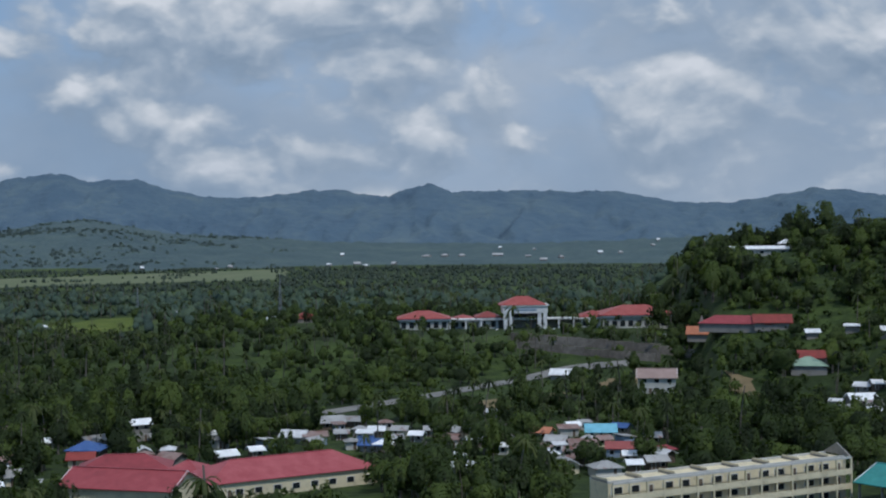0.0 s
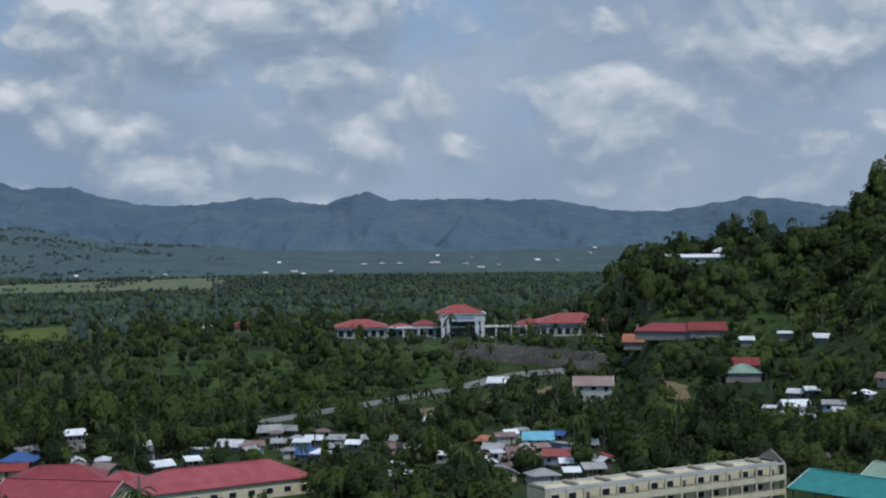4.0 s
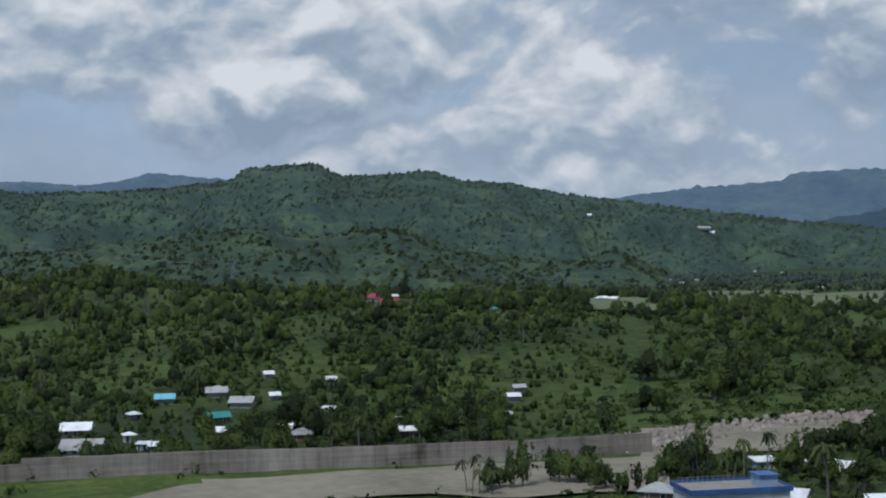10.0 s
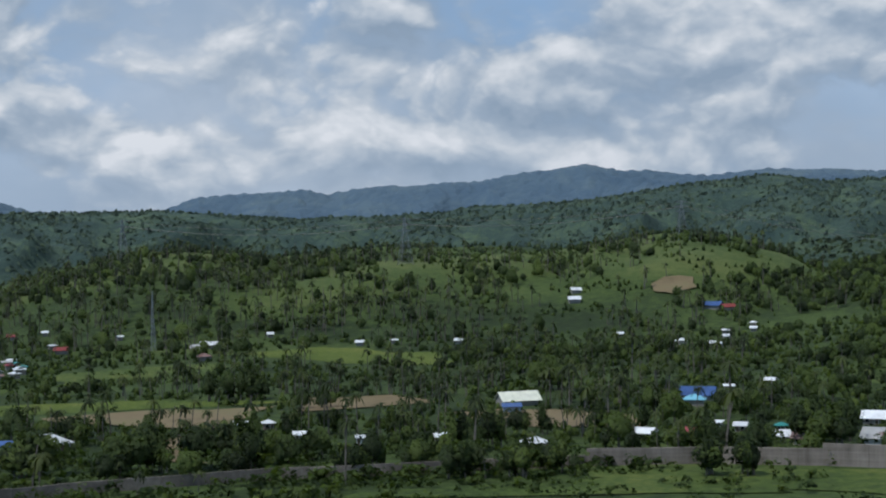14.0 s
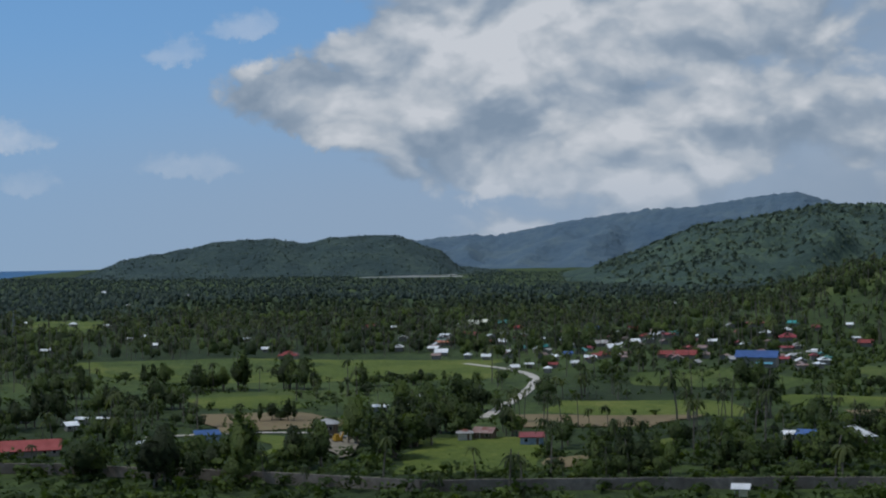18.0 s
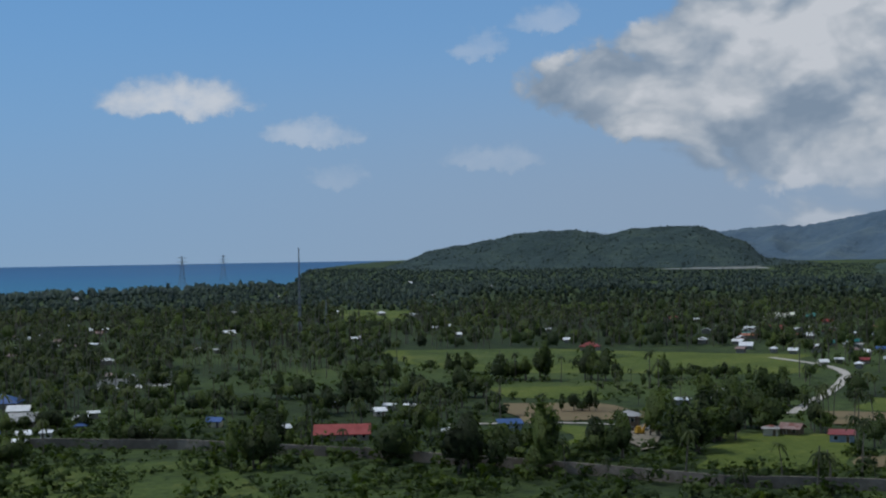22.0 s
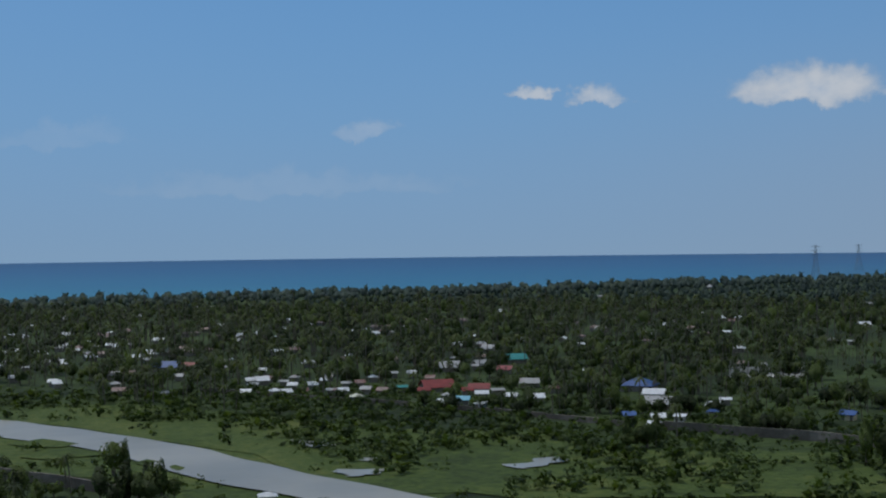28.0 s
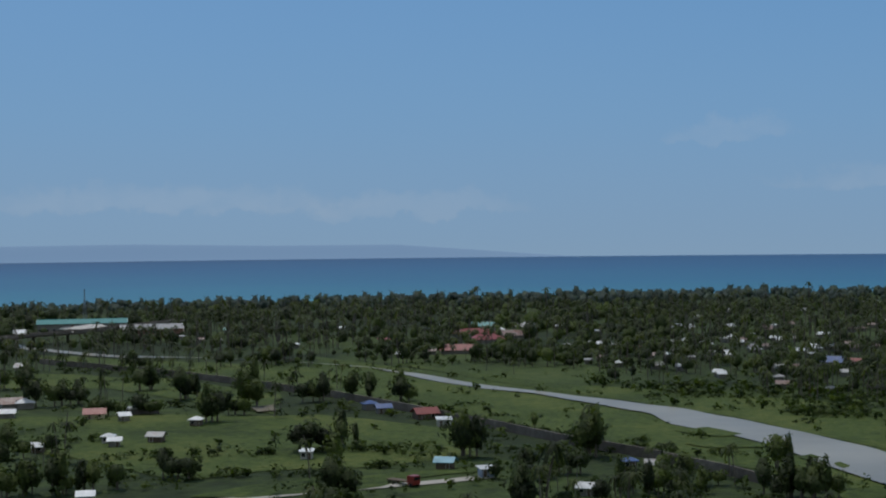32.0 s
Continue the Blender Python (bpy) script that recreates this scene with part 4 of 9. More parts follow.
def post(x, y, height, lamp=False):
    """A concrete power pole with cross-arms, or a street lamp."""
    root = base("street_lamp" if lamp else "power_pole", x, y, math.degrees(math.atan2(-x, y)), "grey street lamp with a curved arm" if lamp else "tall grey concrete power pole", "lamp" if lamp else "pole", "road poles")
    n = 8
    ring = [(math.cos(k * 6.2832 / n), math.sin(k * 6.2832 / n)) for k in range(n)]
    r0, r1 = (0.12, 0.06) if lamp else (0.2, 0.12)
    v = [(a * r0, b * r0, -0.5) for a, b in ring] + [(a * r1, b * r1, height) for a, b in ring]
    part("shaft", (v, [(k, (k + 1) % n, n + (k + 1) % n, n + k) for k in range(n)] + [tuple(range(2 * n - 1, n - 1, -1))]), WALL["grey"], root)
    if lamp:
        part("arm", merge(box(-0.05, 1.6, -0.05, 0.05, height - 0.1, height + 0.05)), STEEL, root)
        part("lamp_head", box(1.2, 2.0, -0.15, 0.15, height - 0.2, height - 0.08), STEEL, root)
    else:
        part("cross_arm", box(-1.2, 1.2, -0.08, 0.08, height - 0.9, height - 0.72), STEEL, root)
        part("cross_arm", box(-0.9, 0.9, -0.08, 0.08, height - 2.0, height - 1.82), STEEL, root)
        for s in (-1.0, 0.0, 1.0):
            part("insulator", box(s - 0.07, s + 0.07, -0.07, 0.07, height - 0.72, height - 0.4), TRIM, root)
    return root


def wheel_shape(x, y, r, w):
    n = 12
    v = [(x + r * math.cos(k * 6.2832 / n), yy, r + r * math.sin(k * 6.2832 / n)) for yy in (y - w / 2, y + w / 2) for k in range(n)]
    return v, [(k, (k + 1) % n, n + (k + 1) % n, n + k) for k in range(n)] + [tuple(range(n - 1, -1, -1)), tuple(range(n, 2 * n))]


def vehicle(kind, x, y, turn, paint, colour, length=4.4, tall=1.5, wide=1.75, z=None):
    root = base(kind, x, y, turn, "%s %s standing on the road" % (colour, kind), kind, "vehicles", z=z)
    hl, hw = length / 2, wide / 2
    hood = 0.0 if kind in ("bus", "van") else 0.22
    v, f = box(-hl, hl, -hw, hw, 0.32, 0.32 + tall * 0.42)
    body = part("body", (v, f), paint, root)
    x0, x1, z0, z1 = -hl + 0.1, hl - length * hood - 0.15, 0.32 + tall * 0.42, tall
    cab = [(x0, -hw, z0), (x1, -hw, z0), (x1, hw, z0), (x0, hw, z0), (x0 + 0.25, -hw + 0.12, z1), (x1 - 0.55 * tall / 1.5 * (0.3 + hood * 3), -hw + 0.12, z1), (x1 - 0.55 * tall / 1.5 * (0.3 + hood * 3), hw - 0.12, z1), (x0 + 0.25, hw - 0.12, z1)]
    part("cabin", (cab, f), paint, root)
    part("windscreen", box(x1 - 0.3, x1 + 0.02, -hw + 0.15, hw - 0.15, z0 + 0.05, z1 - 0.2), GLASS, root)
    for s in (-1, 1):
        part("side_window", box(x0 + 0.35, x1 - 0.5, s * (hw - 0.06) - 0.03, s * (hw - 0.06) + 0.03, z0 + 0.08, z1 - 0.25), GLASS, root)
        part("headlight", box(hl - 0.02, hl + 0.04, s * (hw - 0.3) - 0.15, s * (hw - 0.3) + 0.15, 0.55, 0.75), TRIM, root)
        for q in (-0.62, 0.62):
            part("wheel", wheel_shape(q * hl, s * (hw - 0.05), 0.33 if tall < 2.3 else 0.48, 0.22), TYRE, root)
    return root


def paint(name, colour):
    m, nt, b = material(name, 0.3)
    own = nt.nodes.new("ShaderNodeObjectInfo").outputs["Random"]
    col = ramp(nt, own, [(0.0, tuple(c * 0.85 for c in colour)), (1.0, colour)])
    nt.links.new(col, b.inputs["Base Color"])
    return m


PAINT = {"white": paint("white_car_paint", (0.75, 0.75, 0.74)), "silver": paint("silver_car_paint", (0.4, 0.41, 0.42)), "dark": paint("dark_car_paint", (0.05, 0.05, 0.06)), "red": paint("red_truck_paint", (0.34, 0.05, 0.04)), "green": paint("green_bus_paint", (0.12, 0.32, 0.2)), "yellow": paint("yellow_machine_paint", (0.6, 0.36, 0.05)), "blue": paint("blue_car_paint", (0.06, 0.12, 0.3))}

# fields: corners
field("grass", [(205, -735), (130, -660), (60, -596), (0, -536), (-44, -474), (-80, -404), (-108, -340), (-60, -296), (-22, -366), (8, -418), (45, -470), (95, -540), (175, -625)])
field("paddy", [(-362, -281), (-385, -252), (-329, -213), (-298, -246)])
field("paddy", [(-475, -308), (-512, -241), (-465, -219), (-436, -287)])
field("paddy", [(-584, -532), (-625, -443), (-549, -377), (-519, -395), (-501, -457)])
field("paddy", [(-408, -440), (-439, -414), (-403, -374), (-383, -414)])
field("paddy", [(-504, -636), (-576, -569), (-595, -433), (-532, -387), (-453, -485), (-456, -562)])
field("paddy", [(-776, -1051), (-810, -981), (-697, -845), (-672, -896)])
field("paddy", [(-541, -237), (-556, -171), (-545, -110), (-528, -162), (-504, -221)])
field("paddy", [(-780, -196), (-817, -145), (-768, -77), (-699, -68), (-703, -113)])
field("paddy", [(-367, 690), (-353, 778), (-306, 789), (-258, 664), (-329, 629)])
field("paddy", [(-258, 912), (-215, 993), (-182, 843), (-230, 824)])
field("paddy", [(185, -397), (115, -441), (137, -481), (159, -472), (201, -445)])
field("paddy", [(-342, -334), (-343, -318), (-311, -288), (-303, -300)])
field("paddy", [(-389, -219), (-404, -217), (-382, -205), (-371, -209)])
field("grass", [(-594, -339), (-643, -309), (-600, -249), (-558, -242), (-544, -306)])
field("grass", [(-672, -258), (-715, -219), (-728, -189), (-664, -173), (-635, -200), (-617, -235)])
field("grass", [(247, -471), (136, -490), (81, -457), (64, -399), (95, -376), (137, -352), (181, -386), (207, -395)])
field("grass", [(166, -711), (57, -599), (-35, -553), (-69, -511), (-106, -452), (-156, -426), (-121, -331), (-87, -331), (-71, -363), (-56, -416), (-8, -498), (85, -604)])
field("grass", [(192, -673), (141, -635), (83, -574), (34, -515), (9, -476), (-24, -419), (-35, -372), (-8, -390), (40, -446), (104, -518), (203, -611), (343, -698), (360, -732)])
field("grass", [(333, -636), (237, -610), (167, -551), (152, -489), (245, -565), (294, -562)])
field("grass", [(123, -328), (99, -357), (58, -380), (57, -370), (83, -350), (109, -328)])
field("grass", [(-115, -433), (-156, -401), (-165, -373), (-127, -326), (-93, -352)])
field("grass", [(-82, -436), (-134, -402), (-191, -370), (-225, -345), (-190, -292), (-107, -321), (-80, -359)])
field("grass", [(-378, 0), (-377, 72), (-358, 156), (-338, 232), (-329, 227), (-340, 170), (-353, 97), (-336, 73), (-366, -0)])
field("grass", [(-349, -46), (-379, 51), (-341, 46), (-337, -69)])
field("grass", [(84, 517), (106, 476), (101, 453), (86, 452), (78, 459)])
field("grass", [(126, 816), (127, 729), (119, 665), (117, 721)])
field("grass", [(-512, -625), (-569, -568), (-563, -496), (-494, -494), (-461, -558)])
field("earth", [(104, 518), (112, 508), (108, 484), (101, 492)])
field("earth", [(69, 558), (85, 562), (79, 530), (66, 524)])
field("earth", [(-979, 47), (-992, 56), (-989, 75), (-967, 75), (-952, 59), (-961, 48)])
field("earth", [(60, 567), (77, 567), (74, 541), (60, 535)])
field("earth", [(8, 490), (35, 523), (35, 491), (13, 468)])
field("earth", [(-504, -45), (-501, -24), (-488, 20), (-460, 20), (-465, -22), (-482, -41)])
field("earth", [(-424, -294), (-457, -236), (-424, -230), (-400, -268)])
field("earth", [(-367, -393), (-395, -365), (-379, -320), (-330, -348)])
field("earth", [(-502, -193), (-519, -164), (-527, -118), (-470, -123), (-466, -157)])
field("earth", [(-506, -45), (-513, -30), (-496, 19), (-468, 18), (-476, -15), (-482, -41)])
field("earth", [(-555, -112), (-563, -77), (-533, -60), (-512, -104)])
field("earth", [(-443, -137), (-450, -129), (-392, -106), (-397, -119)])
field("earth", [(-346, -223), (-360, -216), (-340, -204), (-331, -213)])
field("earth", [(102, 524), (112, 502), (108, 484), (99, 498)])
field("earth", [(31, 511), (43, 520), (40, 484), (30, 481)])
field("earth", [(-494, 0), (-486, 19), (-462, 19), (-464, 0)])
field("valley", [(-793, 486), (-1167, 867), (-1115, 955), (-1107, 1182), (-919, 1392), (-772, 1170), (-868, 1003), (-856, 844), (-705, 524), (-680, 417)])
field("valley", [(-1086, 1266), (-955, 1428), (-747, 1125), (-887, 1034)])
field("valley", [(-753, 1578), (-226, 2050), (-190, 1724), (-651, 1378)])
field("valley", [(-598, 1585), (-233, 1986), (-191, 1633), (-394, 1547), (-542, 1435)])
field("valley", [(-767, 504), (-1245, 906), (-1171, 994), (-1018, 843), (-663, 459)])
field("valley", [(-730, 451), (-785, 542), (-667, 460), (-667, 430)])
field("sand", [(-383, 254), (-372, 271), (-365, 306), (-366, 340), (-344, 326), (-335, 304), (-323, 271), (-321, 231), (-317, 210)])
field("sand", [(-359, 103), (-341, 159), (-331, 224), (-330, 273), (-337, 295), (-353, 326), (-333, 305), (-322, 254), (-318, 205), (-310, 179), (-301, 162), (-350, 101)])
field("sand", [(-336, 73), (-353, 97), (-346, 157), (-329, 227), (-283, 195)])
field("sand", [(-386, 467), (-327, 479), (-300, 439), (-311, 409), (-340, 412)])
field("sand", [(-369, 381), (-345, 418), (-313, 379), (-334, 356)])
field("sand", [(165, -504), (157, -511), (153, -497), (160, -493)])
field("sand", [(-351, -316), (-359, -310), (-321, -277), (-310, -277)])
field("sand", [(-412, 419), (-406, 439), (-369, 413), (-376, 388)])
field("pool", [(-2465, -2037), (-2674, -2116), (-2723, -2016), (-2366, -1758), (-2240, -1829)])
field("pool", [polar(126.2, 2790), polar(128, 2770), polar(130.6, 2800), polar(130.2, 2860), polar(128, 2880), polar(126.4, 2860)])
field("pool", [(-74, -436), (-81, -428), (-84, -420), (-74, -419)])
field("pool", [(-76, -372), (-90, -373), (-87, -360), (-76, -362)])
field("pool", [(-121, -362), (-138, -375), (-137, -367), (-124, -357)])
field("pool", [(-87, -392), (-94, -387), (-91, -383), (-86, -386)])

# ---- river, roads, dikes ----
PALE_CONCRETE = speckled("pale_concrete", [(0.15, 0.125, 0.105), (0.27, 0.232, 0.195), (0.42, 0.37, 0.32)], 0.07, 0.9, 0.0, 10.0)


def streaked_concrete(name, colours):
    """Old cast concrete: pour marks, patches and streaks run down by the rain."""
    m, nt, b = material(name, 0.92)
    p = place_of(nt)
    run = nt.nodes.new("ShaderNodeMapping")
    run.inputs["Scale"].default_value = (1.0, 1.0, 0.09)
    nt.links.new(p, run.inputs["Vector"])
    lift = nt.nodes.new("ShaderNodeMapping")
    lift.inputs["Scale"].default_value = (0.04, 0.04, 1.6)
    nt.links.new(p, lift.inputs["Vector"])
    f = maths(nt, "ADD", maths(nt, "MULTIPLY", noisy(nt, run.outputs[0], 0.4, 5.0, 0.7), 0.32), maths(nt, "MULTIPLY", noisy(nt, p, 0.06, 5.0, 0.6), 0.48))
    f = maths(nt, "ADD", f, maths(nt, "MULTIPLY", noisy(nt, lift.outputs[0], 1.0, 3.0), 0.2))
    nt.links.new(ramp(nt, f, [(0.34 + 0.32 * i / (len(colours) - 1), c) for i, c in enumerate(colours)]), b.inputs["Base Color"])
    bumped(nt, b, noisy(nt, p, 0.9, 4.0), 0.5, 0.1)
    return m


WALL_CONCRETE = streaked_concrete("rain_streaked_concrete", [(0.075, 0.062, 0.047), (0.2, 0.168, 0.138), (0.3, 0.258, 0.215), (0.42, 0.37, 0.315)])
LEVEE = [(-337, 227), (-344, 185), (-355, 150), (-371, 107), (-384, 62), (-389, 30), (-386, 0), (-378, -35), (-366, -85), (-345, -132), (-315, -177), (-283, -222), (-268, -275), (-250, -325), (-223, -378), (-189, -420), (-160, -470), (-128, -516), (-92, -556), (-64, -595)]
NEAR_LEVEE = [(335, -682), (239, -622), (196, -588), (140, -540), (100, -496), (62, -452), (38, -424), (14, -400), (-7, -374), (-19, -355)]
wall_run("river_wall", "high weathered concrete river wall with stains", LEVEE[:5], 6.0, 0.7, WALL_CONCRETE, 0.5)
wall_run("river_wall", "stained concrete river wall behind bushes", LEVEE[4:7], 4.6, 0.7, WALL_CONCRETE, 0.5)
wall_run("river_wall", "low dark concrete flood wall behind the bushes", LEVEE[6:16], 3.0, 0.6, CONCRETE, 0.5)
wall_run("river_wall", "low dark flood wall half hidden by bushes", LEVEE[15:], 1.8, 0.6, CONCRETE, 0.5)
wall_run("river_wall", "dark concrete flood wall along the pasture", NEAR_LEVEE, 2.8, 0.6, CONCRETE, 0.5)

UP = [(420, -812), (376, -774), (343, -748), (309, -730), (270, -721), (246, -715), (203, -696), (163, -674), (125, -634), (93, -593), (62, -566), (38, -545), (11, -519), (-9, -492), (-26, -464), (-41, -436), (-54, -408), (-64, -379), (-76, -353), (-87, -331), (-125, -268)]
LOW = [(405, -782), (366, -754), (336, -731), (303, -716), (269, -719.5), (245.5, -714), (202, -695), (159, -669), (120, -613), (90, -578), (66, -561), (41, -529), (19, -503), (9, -474), (-8, -450), (-19, -428), (-24, -411), (-36, -386), (-48, -359), (-57, -341), (-92, -275)]


def river_material():
    m, nt, b = material("muddy_river", 0.32)
    p = place_of(nt)
    col = ramp(nt, noisy(nt, p, 0.02, 4.0), [(0.35, (0.25, 0.235, 0.19)), (0.65, (0.37, 0.34, 0.27))])
    nt.links.new(col, b.inputs["Base Color"])
    b.inputs["Specular IOR Level"].default_value = 0.22
    bumped(nt, b, noisy(nt, p, 0.5, 4.0), 0.25, 0.15)
    return m


RIVER = river_material()


def make_river():
    rows = []
    for line in (UP, LOW):
        p = np.array(line, float)
        k = np.linspace(0, len(p) - 1, 90)
        x, y = np.interp(k, range(len(p)), p[:, 0]), np.interp(k, range(len(p)), p[:, 1])
        x += 2.2 * waves(x, y, 55, 9)
        rows.append(np.column_stack([x, y, np.full(90, 0.5)]))
    n = 90
    ob = surface("river", np.concatenate(rows), [(i, n + i, n + i + 1, i + 1) for i in range(n - 1)], [RIVER])
    tagged(ob, "broad muddy brown river in grassy banks", "river", kind="structure")
    FIELDS.append(("pool", UP + LOW[::-1]))


make_river()

ribbon("road", "grey asphalt road through the town", "road", [(-262, 520), (-245, 470), (-233, 445), (-217, 404), (-207, 386), (-191, 368), (-173, 345), (-158, 328), (-140, 305), (-110, 270)], 9.5, ASPHALT, 0.3)
ribbon("pavement", "pale concrete verge beside the road", "pavement", [(-228, 408), (-214, 381), (-198, 362), (-180, 338), (-165, 321), (-147, 298)], 2.2, WALL["grey"], 0.36)
ribbon("lane", "grey concrete lane between the trees", "road", [(-40, 470), (-11, 508), (3, 526), (20, 552), (36, 571), (53, 588), (80, 592)], 9.0, ASPHALT, 0.25)
ribbon("lane", "pale winding gravel lane", "road", [(-415, -296), (-430, -303), (-480, -325), (-509, -339), (-549, -362), (-569, -380), (-586, -405), (-600, -440)], 4.6, DIRT_ROAD, 0.25)
ribbon("gravel_road", "pale gravel road across the pasture", "road", [(130, -312), (109, -328), (94, -339), (82, -347), (66, -356), (55, -366)], 5.0, DIRT_ROAD, 0.25)
ribbon("path", "sandy farm path", "road", [(-315, -362), (-322, -356), (-336, -348), (-352, -326), (-354, -316)], 3.0, DIRT_ROAD, 0.25)


def bridge(label, points, width, deck, piers):
    """A low concrete bridge: deck, parapets and piers."""
    root = base("bridge", *points[0], 0, label, "bridge", z=0)
    root.location = (0, 0, 0)
    pts = [Vector(p) for p in points]
    for p, q in zip(pts[:-1], pts[1:]):
        d = (q - p)
        s = Vector((-d.y, d.x)).normalized() * width / 2

        def strip(o0, o1, z0, z1):
            v = [(c.x + o.x, c.y + o.y, z) for z in (z0, z1) for c, o in ((p, o0), (q, o0), (q, o1), (p, o1))]
            return v, [(0, 3, 2, 1), (4, 5, 6, 7), (0, 1, 5, 4), (1, 2, 6, 5), (2, 3, 7, 6), (3, 0, 4, 7)]

        part("deck", strip(-s, s, deck - 0.35, deck), WALL["grey"], root)
        for k in (-0.7, 0.7):
            part("girder", strip(s * k, s * k * 0.85, deck - 1.5, deck - 0.35), CONCRETE, root)
        for k in (-1, 1):
            part("parapet", strip(s * k, s * k * 0.94, deck, deck + 0.8), WALL["white"] if deck < 4 else CONCRETE, root)
        n = max(1, round(d.length / piers))
        for k in range(n + 1):
            c = p + d * k / n
            part("pier", box(c.x - 0.7, c.x + 0.7, c.y - 0.7, c.y + 0.7, -1, deck - 1.5), WALL["white"] if deck > 4 else CONCRETE, root)
    CLEAR_LINES.append((np.array([list(p + (q - p) * k / 12) for p, q in zip(pts[:-1], pts[1:]) for k in range(13)]), width + 8))
    for p in pts:
        FRONTS.append((p.x, p.y, p.length, 40.0))
    return root


bridge("long low concrete bridge over the dry river bed", [(-395, 450), (-380, 461), (-351, 477), (-324, 474), (-288, 462)], 6.0, 3.0, 14)
bridge("dark concrete bridge over the river mouth", [(425, -740), (407, -778), (400, -806), (387, -826), (376, -877), (364, -959)], 9.0, 6.5, 16)

# ---- large buildings ----
school("school_building", "long cream school block with open galleries and no roof", (33.5, 284), (89.5, 313.5), 8.5, 3, "cream")
school("school_building", "four-storey pale school block with a white metal roof", (127.0, 287.3), (139.2, 270.6), 12.5, 4, "white", "galvanised", 2.5)
hall_block("gymnasium", "open-sided gymnasium with a large teal metal roof", (89.5, 309.4), (107.8, 286.4), 16.0, 5.4, 3.0, "teal", "grey", open_sides=True)
hall_block("school_annex", "two-storey school annex with a pale green metal roof", (108, 316), (126.5, 296.3), 12.0, 6.6, 2.3, "mint", "cream")
hall_block("warehouse", "dark grey warehouse with a cream metal roof", (-175.0, 296.5), (-157.5, 278.8), 15.2, 6.8, 3.3, "cream", "dark", windows=3)
hall_block("market_shed", "long shed with a rust-streaked pale metal roof", (-182, 265.8), (-161.9, 285.3), 15.0, 4.4, 2.6, "streaked", "grey")
hall_block("market_shed", "shed with a rust-red corrugated roof", (-197, 279), (-184.8, 297.5), 15.0, 4.8, 2.6, "maroon", "grey")
hall_block("shop_block", "grey two-storey shop block with a blue metal roof", (-203.5, 335.5), (-194.0, 350.0), 9.0, 5.6, 1.2, "blue", "grey")
hall_block("assembly_hall", "long low hall with a faded red hipped roof", (-53, 320.5), (-16.5, 342.5), 16.0, 4.0, 3.8, "pink", "cream", hip=True)
hall_block("assembly_hall", "low building with a faded red hipped roof", (-88, 339.5), (-66.5, 342.0), 12.0, 4.0, 3.0, "pink", "cream", hip=True)
hall_block("side_hall", "small red-roofed side building", (-67, 341.0), (-59, 339.2), 8.0, 3.8, 2.0, "pink", "cream", hip=True)
hall_block("assembly_hall", "broad low hall with a worn red gabled roof", (-86, 316.5), (-59.5, 309.0), 14.0, 5.0, 3.0, "pink", "cream")


def town_building():
    """A flat-roofed house: pale walls, a blue fascia round the roof, a blue stair house and washing on the deck."""
    a, b = Vector((-247.5, 174.0)), Vector((-241.5, 195.0))
    c, d = (a + b) / 2, b - a
    out = Vector((c.x, c.y)).normalized() * 6.0
    root = base("town_building", c.x + out.x, c.y + out.y, math.degrees(math.atan2(d.y, d.x)) + 180.0, "pale three-storey house with blue fascia and flat roof", "building")
    w, h = d.length, 7.4
    body = part("wall", box(-w / 2, w / 2, -6, 6, -1, h), WALL["white"], root)
    part("roof_deck", box(-w / 2 - 0.3, w / 2 + 0.3, -6.3, 6.3, h, h + 0.25), WALL["grey"], root)
    for x0, x1, y0, y1 in ((-w / 2 - 0.5, w / 2 + 0.5, -6.5, -6.3), (-w / 2 - 0.5, w / 2 + 0.5, 6.3, 6.5), (-w / 2 - 0.5, -w / 2 - 0.3, -6.3, 6.3), (w / 2 + 0.3, w / 2 + 0.5, -6.3, 6.3)):
        part("fascia", box(x0, x1, y0, y1, h - 0.25, h + 0.8), ROOF["blue"], root)
    part("stair_house", box(-w / 2 + 2, -w / 2 + 6, -1, 4, h + 0.25, h + 2.7), WALL["blue"], root)
    part("stair_roof", box(-w / 2 + 1.6, -w / 2 + 6.4, -1.4, 4.4, h + 2.7, h + 2.95), ROOF["blue"], root)
    part("awning", box(-w / 2 + 0.5, -w / 2 + 8, -8.4, -6.5, h - 0.9, h - 0.75), ROOF["blue"], root)
    for k in range(7):
        x = -w / 2 + 2.0 + k * (w - 4) / 6
        part("window", box(x - 0.55, x + 0.55, -6.07, -6.0, 4.6, 6.2), GLASS, body)
        part("window", box(x - 0.55, x + 0.55, -6.07, -6.0, 1.4, 3.0), GLASS, body)
    for k in range(12):
        x = -w / 2 + 8.0 + k * (w - 9) / 11
        part("rail_post", box(x - 0.05, x + 0.05, -6.2, -6.1, h + 0.25, h + 1.3), STEEL, root)
    part("rail", box(-w / 2 + 8, w / 2 - 1, -6.2, -6.1, h + 1.3, h + 1.38), STEEL, root)
    KEEP_CLEAR.append((c.x + out.x, c.y + out.y, 13))
    FRONTS.append((c.x, c.y, c.length, w))


town_building()
hall_block("large_house", "large two-storey house with a brown shingled roof", (70.0, 516.0), (83.5, 514.0), 10.0, 6.2, 2.6, "brown", "white")
hall_block("villa", "long low white villa among trees on the hillside", polar(-11.2, 690), polar(-13.6, 690), 9.0, 3.4, 1.2, "galvanised", "white")
hall_block("depot", "long pale depot hall with a teal roof", (452, -916), (396, -939), 24, 6.0, 2.5, "teal", "grey")
hall_block("depot", "long brown industrial hall by the river mouth", (367, -862), (332, -879), 22, 6.0, 2.5, "grey", "brick")


